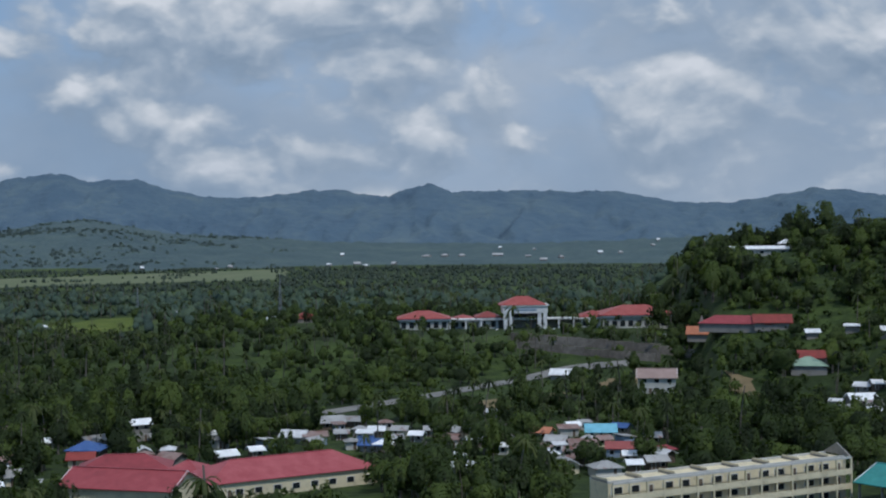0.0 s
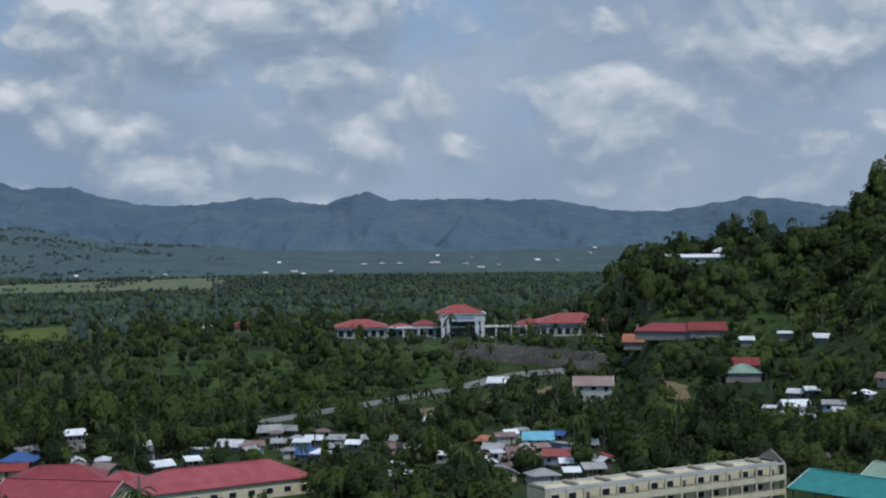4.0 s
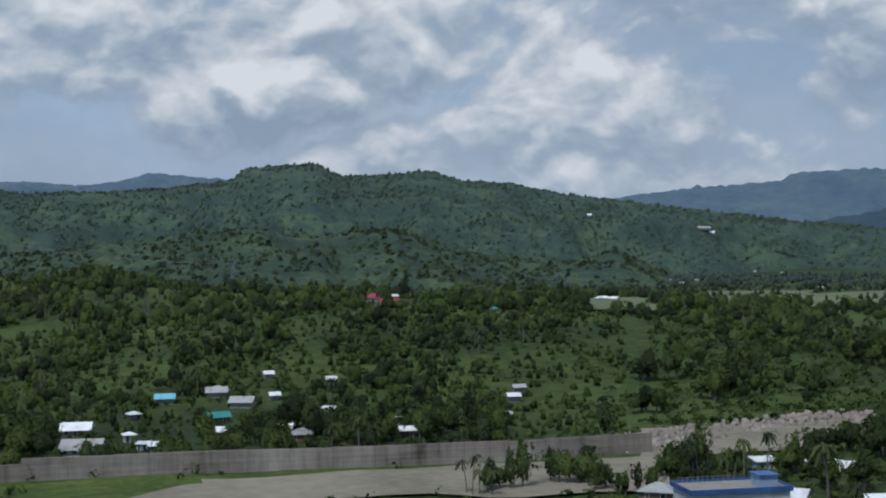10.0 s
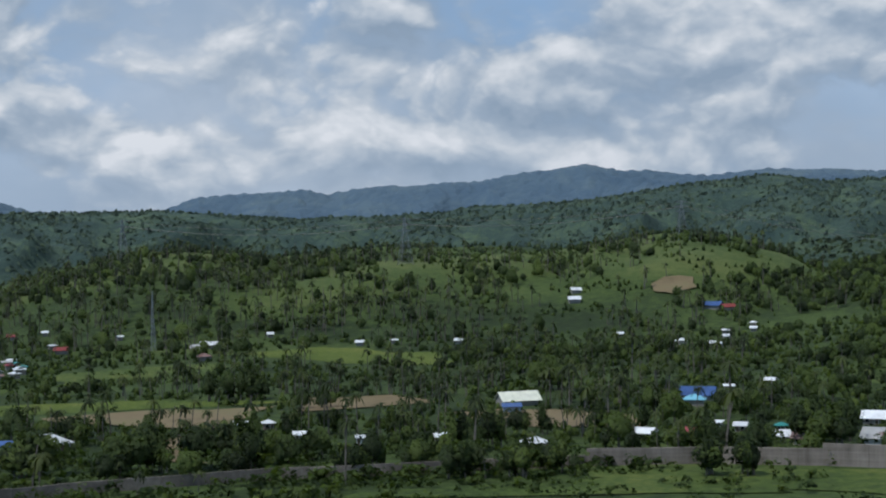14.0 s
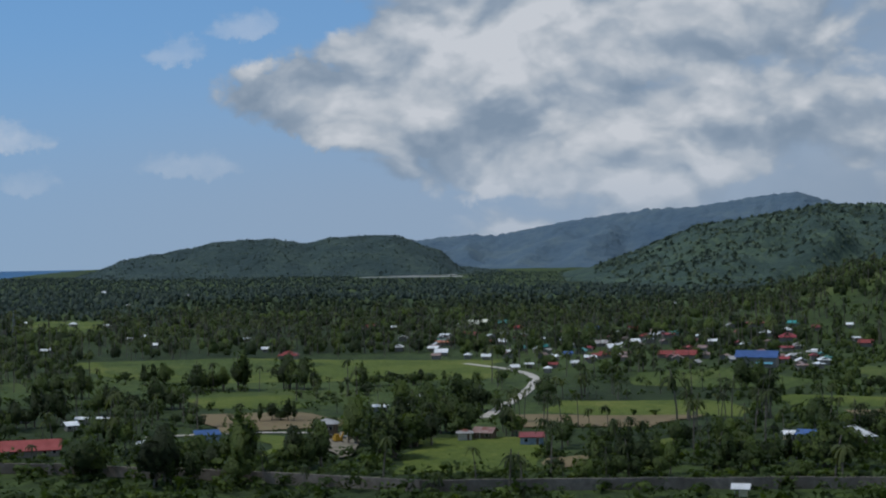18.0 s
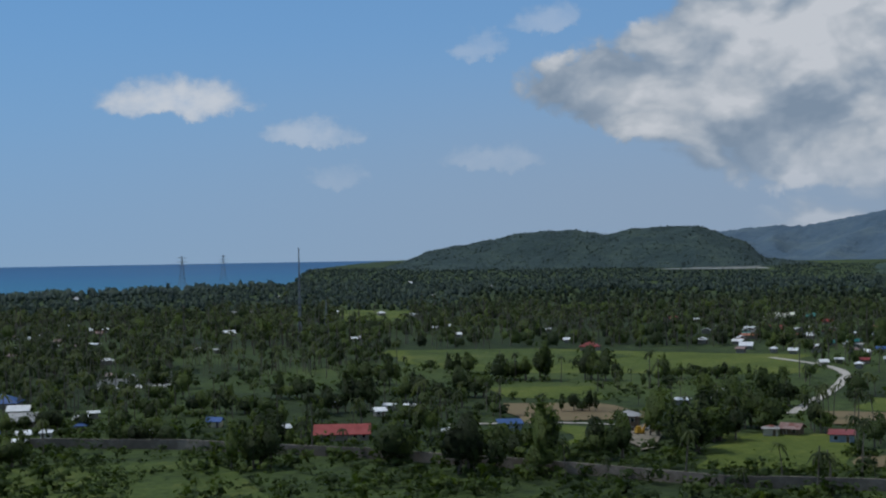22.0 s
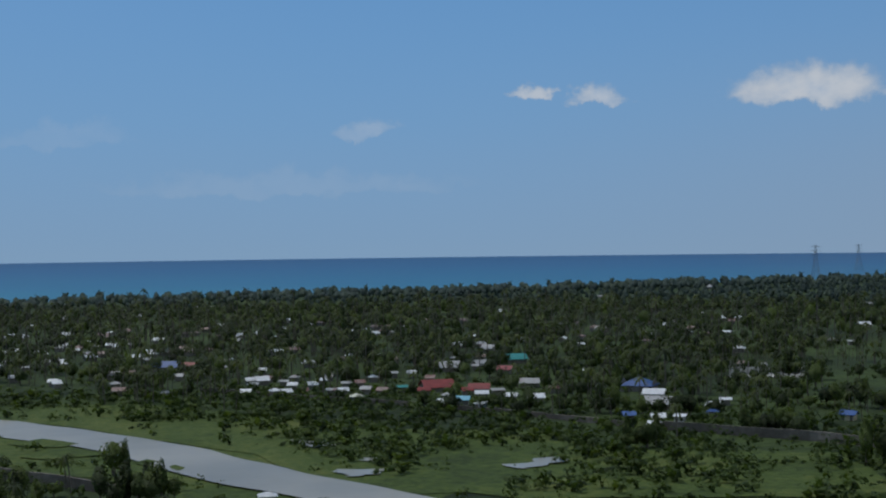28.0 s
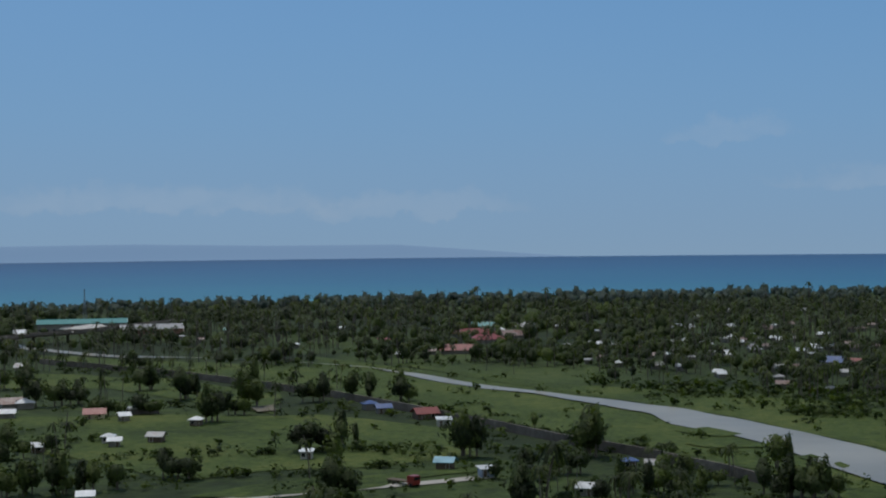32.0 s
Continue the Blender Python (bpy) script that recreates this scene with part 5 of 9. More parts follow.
def white_frame():
    """The bare concrete frame of an unfinished building."""
    root = base("building_frame", -305, -560, 150, "unfinished pale concrete building frame with bare columns", "building")
    part("floor", box(-16, 16, -6, 6, -0.5, 0.4), WALL["white"], root)
    part("wall", box(-16, 16, 5.6, 6, 0.4, 3.4), WALL["white"], root)
    for k in range(9):
        part("column", box(-15.8 + k * 3.95, -15.4 + k * 3.95, -5.8, -5.4, 0.4, 5.0), WALL["grey"], root)
        part("column", box(-15.8 + k * 3.95, -15.4 + k * 3.95, 5.0, 5.4, 3.4, 6.0), WALL["grey"], root)
    KEEP_CLEAR.append((-305, -560, 18))


white_frame()


def capitol():
    """The provincial hall: a tall portico with a hipped roof, and long low wings."""
    turn = 2.0
    root = base("government_hall", 40, 712, turn, "white government hall with red hipped roofs and tall portico", "hall", z=10.0)
    stone = WALL["white"]
    for x0, x1, d, h, rise, y in ((-62, -38, 18, 6.5, 4.0, 4), (-36, -24, 12, 5.2, 2.6, 6), (-23, -13, 14, 6.8, 3.0, 4), (28, 42, 14, 6.2, 3.4, 4), (38, 74, 24, 7.6, 5.0, 2)):
        w, cx = x1 - x0, (x0 + x1) / 2
        v, f = box(x0, x1, y - d / 2, y + d / 2, -2, h)
        wing = part("wing", (v, f), stone, root)
        rv, rf = hip_roof(w, d, h + 0.05, rise, 1.4, 0.4)
        part("roof", ([(p[0] + cx, p[1] + y, p[2]) for p in rv], rf), ROOF["red"], wing)
        part("cornice", box(x0 - 1.0, x1 + 1.0, y - d / 2 - 1.0, y - d / 2 + 0.3, h - 1.3, h - 0.15), TRIM, wing)
        n = max(2, int(w / 4))
        for k in range(n):
            px = x0 + w * (k + 0.5) / n
            part("window", box(px - 1.2, px + 1.2, y - d / 2 - 0.08, y - d / 2, 1.0, 4.4), GLASS, wing)
    part("link", box(-14, 40, 1.0, 10, -2, 5.2), WALL["grey"], root)
    part("gallery_roof", box(-62, 74, -4.5, 1.0, 5.2, 6.0), TRIM, root)
    for k in range(18):
        x = -60 + k * 7.7
        if not -14 < x < 14:
            part("column", box(x - 0.4, x + 0.4, -4.3, -3.5, -2, 5.2), TRIM, root)
    portico = part("portico", box(-11, 11, -9, 6, 9.2, 13.2), TRIM, root)
    part("pediment", box(-11.6, 11.6, -9.6, 6.6, 13.2, 14.0), TRIM, portico)
    rv, rf = hip_roof(22, 16, 14.0, 4.6, 0.6, 0.4)
    part("roof", ([(p[0] - 1, p[1] - 1.0, p[2]) for p in rv], rf), ROOF["red"], portico)
    for x in (-9.8, -7.0, 7.0, 9.8):
        part("column", box(x - 0.9, x + 0.9, -8.8, -7.0, 0, 9.2), TRIM, portico)
    part("entrance", box(-8, 8, 4, 6, 0, 9.2), WALL["dark"], root)
    part("sign_panel", box(-5.5, 5.5, -9.12, -9.02, 10.4, 11.6), WALL["blue"], portico)
    for k in range(8):
        part("step", box(-13 - k * 0.9, 13 + k * 0.9, -11 - k * 1.1, -9.9 - k * 1.1 + (0 if k else 20), -3.4, -0.4 - k * 0.36), WALL["white"], root)
    for s in (-1, 1):
        part("stair_wall", ([(s * 13.5, -10, 0.4), (s * 20.5, -20, -2.8), (s * 20.5, -20, -3.6), (s * 13.5, -10, -3.6), (s * 14.1, -10, 0.4), (s * 21.1, -20, -2.8), (s * 21.1, -20, -3.6), (s * 14.1, -10, -3.6)], [(0, 1, 2, 3), (7, 6, 5, 4), (0, 4, 5, 1), (1, 5, 6, 2)]), TRIM, root)
    root.scale = (1.0, 1.0, 0.86)
    for k in range(-4, 6):
        KEEP_CLEAR.append((40 + k * 13, 712, 16))
    KEEP_CLEAR.append((40, 690, 20))
    for k in range(-5, 7):
        for q in (700, 686, 672, 658):
            if (k * 7 + q) % 5:
                KEEP_CLEAR.append((40 + k * 12, q, 8))


capitol()
wall_run("retaining_wall", "grey concrete retaining wall below the hall terrace", [(30, 640), (60, 622), (92, 606), (112, 598)], 3.5, 0.8, CONCRETE)
wall_run("retaining_wall", "lower grey concrete retaining wall", [(32, 622), (60, 606), (90, 592)], 3.0, 0.8, CONCRETE)

# ---- masts, poles ----


def power_line(a, b, sag):
    """Three slack strands between two pylons, on their cross arms."""
    root = base("power_line", a[0], a[1], 0, "slack grey power cables between two pylons", "cables", z=0)
    root.location = (0, 0, 0)
    p, q = Vector(a), Vector(b)
    side = Vector((-(q - p).y, (q - p).x, 0)).normalized()
    for off, drop in ((-5.0, 5.0), (5.0, 5.0), (0.0, 0.5)):
        ring, faces = [], []
        for k in range(15):
            f = k / 14
            c = p.lerp(q, f) + side * off + Vector((0, 0, -drop - 4 * sag * f * (1 - f)))
            ring += [tuple(c + side * 0.09), tuple(c + Vector((0, 0, 0.09))), tuple(c - side * 0.09), tuple(c - Vector((0, 0, 0.09)))]
            if k:
                i = 4 * k
                faces += [(i - 4 + j, i - 4 + (j + 1) % 4, i + (j + 1) % 4, i + j) for j in range(4)]
        part("cable", (ring, faces), WALL["grey"], root)


def summit(x, y, h):
    return x, y, float(ground_z(x, y)) + h


power_line(summit(-1190, 82, 33), summit(-1085, -135, 36), 7)
power_line(summit(-1085, -135, 36), summit(-1140, -375, 38), 8)
power_line(summit(-1190, 82, 33), summit(-1340, 420, 34), 9)
pylon("power_pylon", "steel lattice pylon on the far slope", -1340, 420, 34, 4.5)

pylon("power_pylon", "tall steel lattice pylon on the hill top", -1190, 82, 33, 4.5)
pylon("power_pylon", "tall steel lattice pylon on the wooded ridge", -1140, -375, 38, 4.5)
pylon("power_pylon", "tall steel lattice pylon on the ridge", -1085, -135, 36, 4.5)
pylon("radio_mast", "slim steel lattice radio mast among palms", -795, -245, 34, 1.2)
pylon("radio_mast", "tall slim red and white radio mast", -517, -736, 59, 0.85)
pylon("radio_mast", "slim lattice mast among the palms", -566, -775, 24, 1.3)
pylon("power_pylon", "distant steel pylon near the shore", -960, -1630, 47, 5.0, z=0)
pylon("power_pylon", "distant steel pylon near the shore", -1330, -2120, 44, 5.0, z=-1)
pylon("radio_mast", "slim mast beside the industrial halls", 445, -978, 28, 1.5)
pylon("radio_mast", "slim lattice mast in the fields", -590, 1715, 44, 3.0)
pylon("radio_mast", "slim mast behind the trees", -213, 993, 21, 1.0)
pylon("radio_mast", "slim mast near the government hall", -89, 777, 26, 1.0)
pylon("radio_mast", "short lattice mast on the hill top", 356, 640, 12, 0.9)
for _x, _y, _h in ((-145, 310, 22), (-206, 371, 25), (-198, 361, 27), (-212, 396, 24), (-224, 428, 18), (-160, 345, 10), (-242, 512, 10)):
    post(_x, _y, _h)
for _x, _y in ((-193, 352), (-176, 330), (-214, 420)):
    post(_x, _y, 9, True)

# ---- vehicles ----
for _k, _x, _y, _t, _c, _n, _l, _h in (
    ("car", -183, 366, -52, "white", "white", 4.4, 1.5), ("car", -181, 363, -52, "silver", "silver", 4.4, 1.5), ("van", -172, 352, -50, "white", "white", 4.8, 2.0), ("car", -167, 346, -50, "dark", "dark", 4.4, 1.5),
    ("van", -155, 331, -50, "white", "white", 4.8, 2.1), ("car", -159, 334, -50, "silver", "silver", 4.4, 1.5), ("van", -148, 326, -50, "dark", "dark", 4.8, 2.1), ("car", -222, 420, 100, "dark", "dark", 4.4, 1.5),
    ("car", -228, 426, 100, "dark", "dark", 4.2, 1.5), ("car", -214, 425, 95, "red", "red", 4.2, 1.5), ("car", -236, 452, 100, "silver", "silver", 4.2, 1.5), ("car", -206, 401, 110, "blue", "blue", 4.2, 1.5), ("car", -220, 412, 100, "dark", "dark", 4.2, 1.5)):
    vehicle(_k, _x, _y, _t, PAINT[_c], _n, _l, _h)
    KEEP_CLEAR.append((_x, _y, 5))
vehicle("bus", 78, 616, 0, PAINT["green"], "green and yellow", 7.5, 2.9, 2.3)
vehicle("van", 97, 640, 0, PAINT["white"], "white", 4.8, 2.0)
for _x in (0, 5, 10):
    vehicle("car", 100 + _x, 655, 10, PAINT["white"], "white", 4.3, 1.5)


def flatbed_truck():
    root = base("truck", 74, -351, 148, "red flatbed truck on the gravel road", "truck")
    part("bed", box(-6.0, 1.2, -1.2, 1.2, 1.0, 1.25), WALL["wood"], root)
    cab = part("cab", box(1.5, 3.6, -1.2, 1.2, 0.6, 2.8), PAINT["red"], root)
    part("windscreen", box(3.55, 3.66, -1.0, 1.0, 1.7, 2.5), GLASS, cab)
    part("headboard", box(1.2, 1.4, -1.2, 1.2, 1.0, 2.6), PAINT["red"], root)
    for x in (-5.0, -3.8, 2.6):
        for s in (-1, 1):
            part("wheel", wheel_shape(x, s * 1.05, 0.5, 0.3), TYRE, root)
    KEEP_CLEAR.append((74, -351, 9))


def digger():
    root = base("digger", -338, -298, 60, "yellow digger parked in the sandy yard", "digger")
    part("body", box(-1.6, 1.2, -1.2, 1.2, 1.0, 2.2), PAINT["yellow"], root)
    part("cab", box(-0.4, 1.0, -1.1, 0.2, 2.2, 3.1), PAINT["yellow"], root)
    part("boom", ([(1.2, 0.3, 1.6), (4.0, 0.3, 4.2), (4.3, 0.3, 3.9), (1.4, 0.3, 1.2), (1.2, 0.7, 1.6), (4.0, 0.7, 4.2), (4.3, 0.7, 3.9), (1.4, 0.7, 1.2)], [(0, 1, 2, 3), (7, 6, 5, 4), (0, 4, 5, 1), (2, 6, 7, 3), (1, 5, 6, 2)]), PAINT["yellow"], root)
    for s in (-1, 1):
        part("track", box(-1.9, 1.7, s * 1.1 - 0.3, s * 1.1 + 0.3, 0, 0.9), TYRE, root)


flatbed_truck()
digger()


GROVES = []


def grove(x, y, reach, n, size, kind):
    """A group of n plants (0 broad trees, 1 palms, 2 bushes) strung over reach metres across the line of sight."""
    rng = random.Random(int(x * 7 + y))
    r = math.hypot(x, y)
    for _ in range(n):
        u, v = rng.uniform(-1, 1) * reach, rng.gauss(0, 0.25) * min(reach, 9.0) + rng.uniform(-2, 2)
        GROVES.append((x - y / r * u + x / r * v, y + x / r * u + y / r * v, size * rng.uniform(0.75, 1.2), 0.0, kind))


def rubble():
    """Broken concrete and stones on the slope of the river bed."""
    rng = np.random.RandomState(31)
    rocks = [(lump(random.Random(k), 0.3, (1.3, 0.9, 0.55), 2, 6), None) for k in range(4)]
    b, f = rng.uniform(45.5, 58, 420), rng.uniform(0, 1, 420) ** 0.7
    r = np.interp(b, (45.5, 50, 56.5, 58), (492, 462, 402, 398)) + 42 * f * np.interp(b, (45.5, 50, 58), (0.35, 0.8, 1))
    many("rubble", "broken grey concrete slabs and boulders on the bank", rocks, -np.sin(np.radians(b)) * r, np.cos(np.radians(b)) * r, rng.uniform(0.5, 1.7, 420), PALE_CONCRETE, 700, "rubble", lambda p, q: ground_z(p, q) + 0.7)

# houses: place, width, depth, wall height, turn, roofing, storeys
# along bearings round -13 degrees
house(141, 480, 4.6, 4.0, 2.4, 331, "galvanised")
house(145, 476, 4.2, 3.7, 2.4, 359, "galvanised")
house(128, 467, 4.3, 3.7, 2.4, 332, "galvanised")
house(136, 465, 8.1, 7.0, 2.4, 2, "galvanised")
house(129, 454, 3.5, 3.5, 2.4, 344, "grey")
house(137, 454, 4.0, 3.5, 2.4, 348, "grey")
house(134, 446, 3.9, 3.3, 2.4, 355, "galvanised")
house(144, 449, 6.8, 5.9, 2.4, 343, "grey")
house(143, 435, 6.4, 5.5, 2.4, 333, "galvanised")
house(152, 443, 5.4, 4.6, 2.4, 327, "galvanised")
house(161, 446, 6.2, 5.3, 2.4, 322, "rusty")
house(141, 546, 4.6, 4.0, 2.4, 356, "galvanised")
house(156, 544, 5.2, 4.5, 2.4, 341, "galvanised")
house(163, 523, 5.7, 4.9, 2.4, 328, "galvanised")
house(177, 461, 5.5, 4.7, 2.4, 356, "grey")
house(174, 454, 4.9, 4.2, 2.4, 329, "rusty")
house(109, 596, 13.5, 11.0, 2.4, 346, "orange")
house(117, 570, 28.0, 11.0, 2.4, 339, "pink")
house(135, 521, 10.4, 8.9, 2.4, 351, "red")
house(131, 513, 12.4, 10.6, 2.4, 349, "mint")
house(130, 565, 14.0, 11.0, 2.4, 351, "red")
house(-28, 439, 4.9, 4.2, 2.4, 353, "grey")
house(-23, 411, 4.6, 4.0, 2.4, 354, "galvanised")
house(-22, 399, 3.2, 3.0, 2.4, 352, "blue")
house(-17, 390, 4.5, 3.9, 2.4, 355, "galvanised")
house(-13, 418, 4.0, 3.5, 2.4, 346, "grey")
house(-8, 408, 3.3, 3.0, 2.4, 346, "galvanised")
house(7, 432, 3.3, 3.0, 2.4, 19, "grey")
house(8, 396, 3.8, 3.3, 2.4, 19, "galvanised")
house(15, 384, 3.7, 3.2, 2.4, 344, "galvanised")
house(28, 411, 5.3, 4.5, 2.4, 335, "orange")
house(31, 395, 5.1, 4.4, 2.4, 343, "grey")
house(36, 416, 5.4, 4.6, 2.4, 4, "rusty")
house(37, 386, 6.6, 5.7, 2.4, 7, "rusty")
house(26, 381, 4.3, 3.7, 2.4, 335, "rusty")
house(45, 412, 8.0, 6.8, 2.4, 357, "cyan")
house(52, 419, 4.1, 3.5, 2.4, 331, "blue")
house(47, 379, 8.0, 6.9, 2.4, 354, "red")
house(58, 400, 4.4, 3.8, 2.4, 358, "grey")
house(58, 376, 4.3, 3.7, 2.4, 13, "pink")
house(47, 566, 8.4, 7.2, 2.4, 345, "galvanised")
house(47, 355, 3.2, 3.0, 2.4, 6, "galvanised")
house(115, 369, 4.3, 3.7, 2.4, 359, "rusty")
house(470, 2102, 17.6, 11.0, 2.4, 6, "grey")
house(166, 692, 6.9, 7.2, 2.4, 345, "galvanised")
house(38, 424, 3.2, 3.0, 2.4, 16, "galvanised")
house(15, 456, 3.2, 3.0, 2.4, 354, "galvanised")
house(-32, 429, 3.2, 3.0, 2.4, 18, "rusty")
house(-30, 413, 3.3, 3.0, 2.4, 6, "grey")
house(-18, 432, 3.5, 3.0, 2.4, 14, "rusty")
house(-4, 418, 3.3, 3.0, 2.4, 360, "grey")
house(2, 402, 3.2, 3.0, 2.4, 339, "rusty")
house(20, 398, 3.2, 3.0, 2.4, 339, "grey")
house(23, 397, 3.2, 3.0, 2.4, 340, "rusty")
house(40, 396, 3.2, 3.0, 2.4, 343, "grey")
house(44, 396, 3.2, 3.0, 2.4, 14, "rusty")
house(33, 377, 3.2, 3.0, 2.4, 1, "grey")
house(31, 385, 3.2, 3.0, 2.4, 9, "galvanised")
house(48, 369, 3.2, 3.0, 2.4, 356, "galvanised")
house(-26, 395, 3.2, 3.0, 2.4, 10, "grey")
house(-14, 402, 3.2, 3.0, 2.4, 16, "grey")
house(11, 416, 3.3, 3.0, 2.4, 17, "rusty")
house(42, 428, 3.2, 3.0, 2.4, 13, "grey")
# along bearings round 3 degrees
house(-89, 415, 5.2, 4.4, 5.4, 26, "galvanised", 2)
house(-97, 386, 8.9, 7.7, 2.4, 356, "blue")
house(-95, 372, 6.2, 5.3, 2.4, 8, "red")
house(-43, 408, 6.6, 5.6, 2.4, 346, "galvanised")
house(-37, 406, 6.5, 5.6, 2.4, 7, "rusty")
house(-35, 437, 7.0, 6.0, 2.4, 18, "grey")
house(-25, 419, 3.2, 3.0, 2.4, 344, "grey")
house(-20, 391, 5.7, 4.9, 2.4, 349, "blue")
house(-20, 418, 4.0, 3.5, 2.4, 357, "galvanised")
house(-130, 397, 4.7, 4.0, 2.4, 7, "galvanised")
house(-75, 772, 12.9, 11.0, 2.4, 18, "red")
house(-243, 867, 4.1, 4.3, 2.4, 9, "galvanised")
house(-177, 978, 3.6, 3.8, 2.4, 16, "galvanised")
house(-94, 778, 3.6, 3.7, 2.4, 7, "galvanised")
house(-55, 804, 3.7, 3.8, 2.4, 8, "galvanised")
house(-51, 383, 3.2, 3.0, 2.4, 27, "galvanised")
house(-132, 378, 5.8, 5.0, 2.4, 39, "grey")
house(-135, 364, 5.0, 4.3, 2.4, 3, "galvanised")
house(-127, 350, 4.8, 4.1, 2.4, 35, "grey")
house(-135, 391, 5.3, 4.6, 2.4, 12, "rusty")
house(-124, 380, 6.4, 5.5, 2.4, 1, "rusty")
house(-116, 375, 5.0, 4.3, 2.4, 12, "rusty")
house(-132, 426, 4.3, 3.7, 2.4, 18, "rusty")
house(-110, 332, 3.4, 3.0, 2.4, 39, "orange")
house(-97, 334, 3.9, 3.4, 2.4, 11, "grey")
house(-111, 355, 3.2, 3.0, 2.4, 356, "galvanised")
house(-145, 392, 6.7, 5.8, 2.4, 36, "rusty")
# along bearings round 23 degrees
house(-153, 395, 11.5, 9.5, 2.4, 4, "rusty")
house(-145, 405, 10.3, 8.9, 2.4, 19, "rusty")
house(-130, 393, 7.3, 6.3, 5.4, 34, "grey", 2)
house(-149, 380, 3.7, 3.1, 2.4, 22, "galvanised")
house(-136, 336, 8.5, 7.3, 2.4, 20, "blue")
house(-138, 373, 5.7, 4.9, 2.4, 34, "grey")
house(-131, 352, 4.2, 3.6, 2.4, 359, "grey")
house(-119, 367, 11.8, 9.5, 2.4, 21, "rusty")
house(-105, 317, 6.5, 5.6, 2.4, 14, "orange")
house(-122, 324, 6.1, 5.3, 2.4, 42, "grey")
house(-106, 333, 3.2, 3.0, 2.4, 31, "galvanised")
house(-185, 1001, 4.6, 4.8, 2.4, 351, "galvanised")
house(-627, 1574, 3.7, 6.4, 2.4, 8, "grey")
house(-1003, 1642, 4.2, 7.3, 2.4, 40, "grey")
house(-999, 1469, 3.2, 5.6, 2.4, 28, "galvanised")
house(-1278, 1768, 3.2, 5.5, 2.4, 56, "grey")
house(-2229, 3909, 4.9, 8.6, 2.4, 47, "grey")
house(-1082, 2106, 3.4, 6.0, 2.4, 9, "grey")
house(-1160, 1671, 3.7, 6.4, 2.4, 42, "galvanised")
house(-1236, 1570, 3.6, 6.3, 2.4, 59, "galvanised")
house(-950, 1403, 3.1, 5.4, 2.4, 46, "galvanised")
house(-434, 2057, 3.8, 6.7, 2.4, 21, "galvanised")
house(-325, 2048, 3.8, 6.6, 2.4, 30, "grey")
house(-323, 2162, 4.0, 6.9, 2.4, 350, "grey")
house(-547, 1527, 3.0, 5.1, 2.4, 7, "grey")
house(-179, 996, 3.1, 3.5, 2.4, 24, "galvanised")
# along bearings round 41 degrees
house(-273, 295, 6.3, 5.4, 5.4, 23, "grey", 2)
house(-262, 286, 8.3, 7.2, 2.4, 40, "blue")
house(-264, 306, 6.5, 5.6, 2.4, 55, "red")
house(-250, 307, 7.7, 6.7, 2.4, 29, "red")
house(-243, 282, 9.0, 7.7, 2.4, 22, "orange")
house(-245, 255, 5.7, 4.9, 2.4, 32, "rusty")
house(-225, 239, 5.7, 4.9, 5.4, 25, "grey", 2)
house(-222, 247, 5.1, 4.4, 2.4, 56, "red")
house(-270, 345, 6.3, 5.4, 2.4, 24, "teal")
house(-283, 360, 5.9, 5.0, 2.4, 25, "grey")
house(-236, 290, 3.6, 3.1, 2.4, 53, "grey")
house(-222, 288, 4.7, 4.0, 2.4, 51, "galvanised")
house(-272, 386, 11.4, 9.8, 2.4, 39, "orange")
house(-262, 361, 6.4, 5.5, 2.4, 54, "grey")
house(-264, 374, 5.9, 5.0, 2.4, 16, "grey")
house(-247, 361, 15.4, 9.5, 2.4, 55, "blue")
house(-248, 349, 6.2, 5.3, 2.4, 39, "grey")
house(-245, 334, 4.4, 3.8, 2.4, 28, "orange")
house(-258, 398, 9.7, 8.3, 2.4, 47, "blue")
house(-242, 398, 10.4, 9.0, 2.4, 38, "pink")
house(-266, 435, 9.5, 8.1, 2.4, 53, "rusty")
house(-258, 438, 4.3, 3.7, 2.4, 13, "red")
house(-226, 370, 11.8, 9.5, 2.4, 35, "galvanised")
house(-219, 372, 9.7, 8.3, 2.4, 29, "rusty")
house(-214, 324, 6.8, 5.9, 2.4, 40, "mint")
house(-197, 267, 13.9, 9.5, 2.4, 25, "red")
house(-187, 269, 3.2, 3.0, 2.4, 14, "red")
house(-187, 310, 5.2, 4.5, 2.4, 33, "grey")
house(-185, 377, 6.7, 5.8, 2.4, 20, "pink")
house(-177, 368, 7.8, 6.7, 2.4, 43, "galvanised")
house(-182, 385, 8.2, 7.0, 2.4, 23, "pink")
house(-289, 332, 4.9, 4.2, 2.4, 37, "galvanised")
house(-389, 451, 6.6, 5.7, 2.4, 47, "blue")
house(-383, 435, 4.7, 4.1, 2.4, 43, "galvanised")
house(-390, 477, 5.0, 4.3, 2.4, 60, "galvanised")
house(-314, 483, 5.3, 4.6, 5.4, 46, "galvanised", 2)
house(-338, 503, 3.4, 3.5, 2.4, 34, "grey")
house(-373, 475, 4.5, 3.8, 2.4, 25, "blue")
house(-322, 553, 10.7, 9.2, 2.4, 35, "rusty")
house(-305, 528, 6.8, 5.8, 2.4, 41, "grey")
house(-198, 415, 4.4, 3.8, 2.4, 37, "rusty")
house(-300, 237, 5.5, 4.7, 2.4, 73, "galvanised")
house(-294, 250, 4.3, 3.7, 2.4, 37, "galvanised")
house(-288, 250, 4.3, 3.7, 2.4, 46, "galvanised")
house(-282, 251, 4.9, 4.2, 2.4, 45, "galvanised")
house(-364, 511, 3.8, 4.0, 2.4, 27, "galvanised")
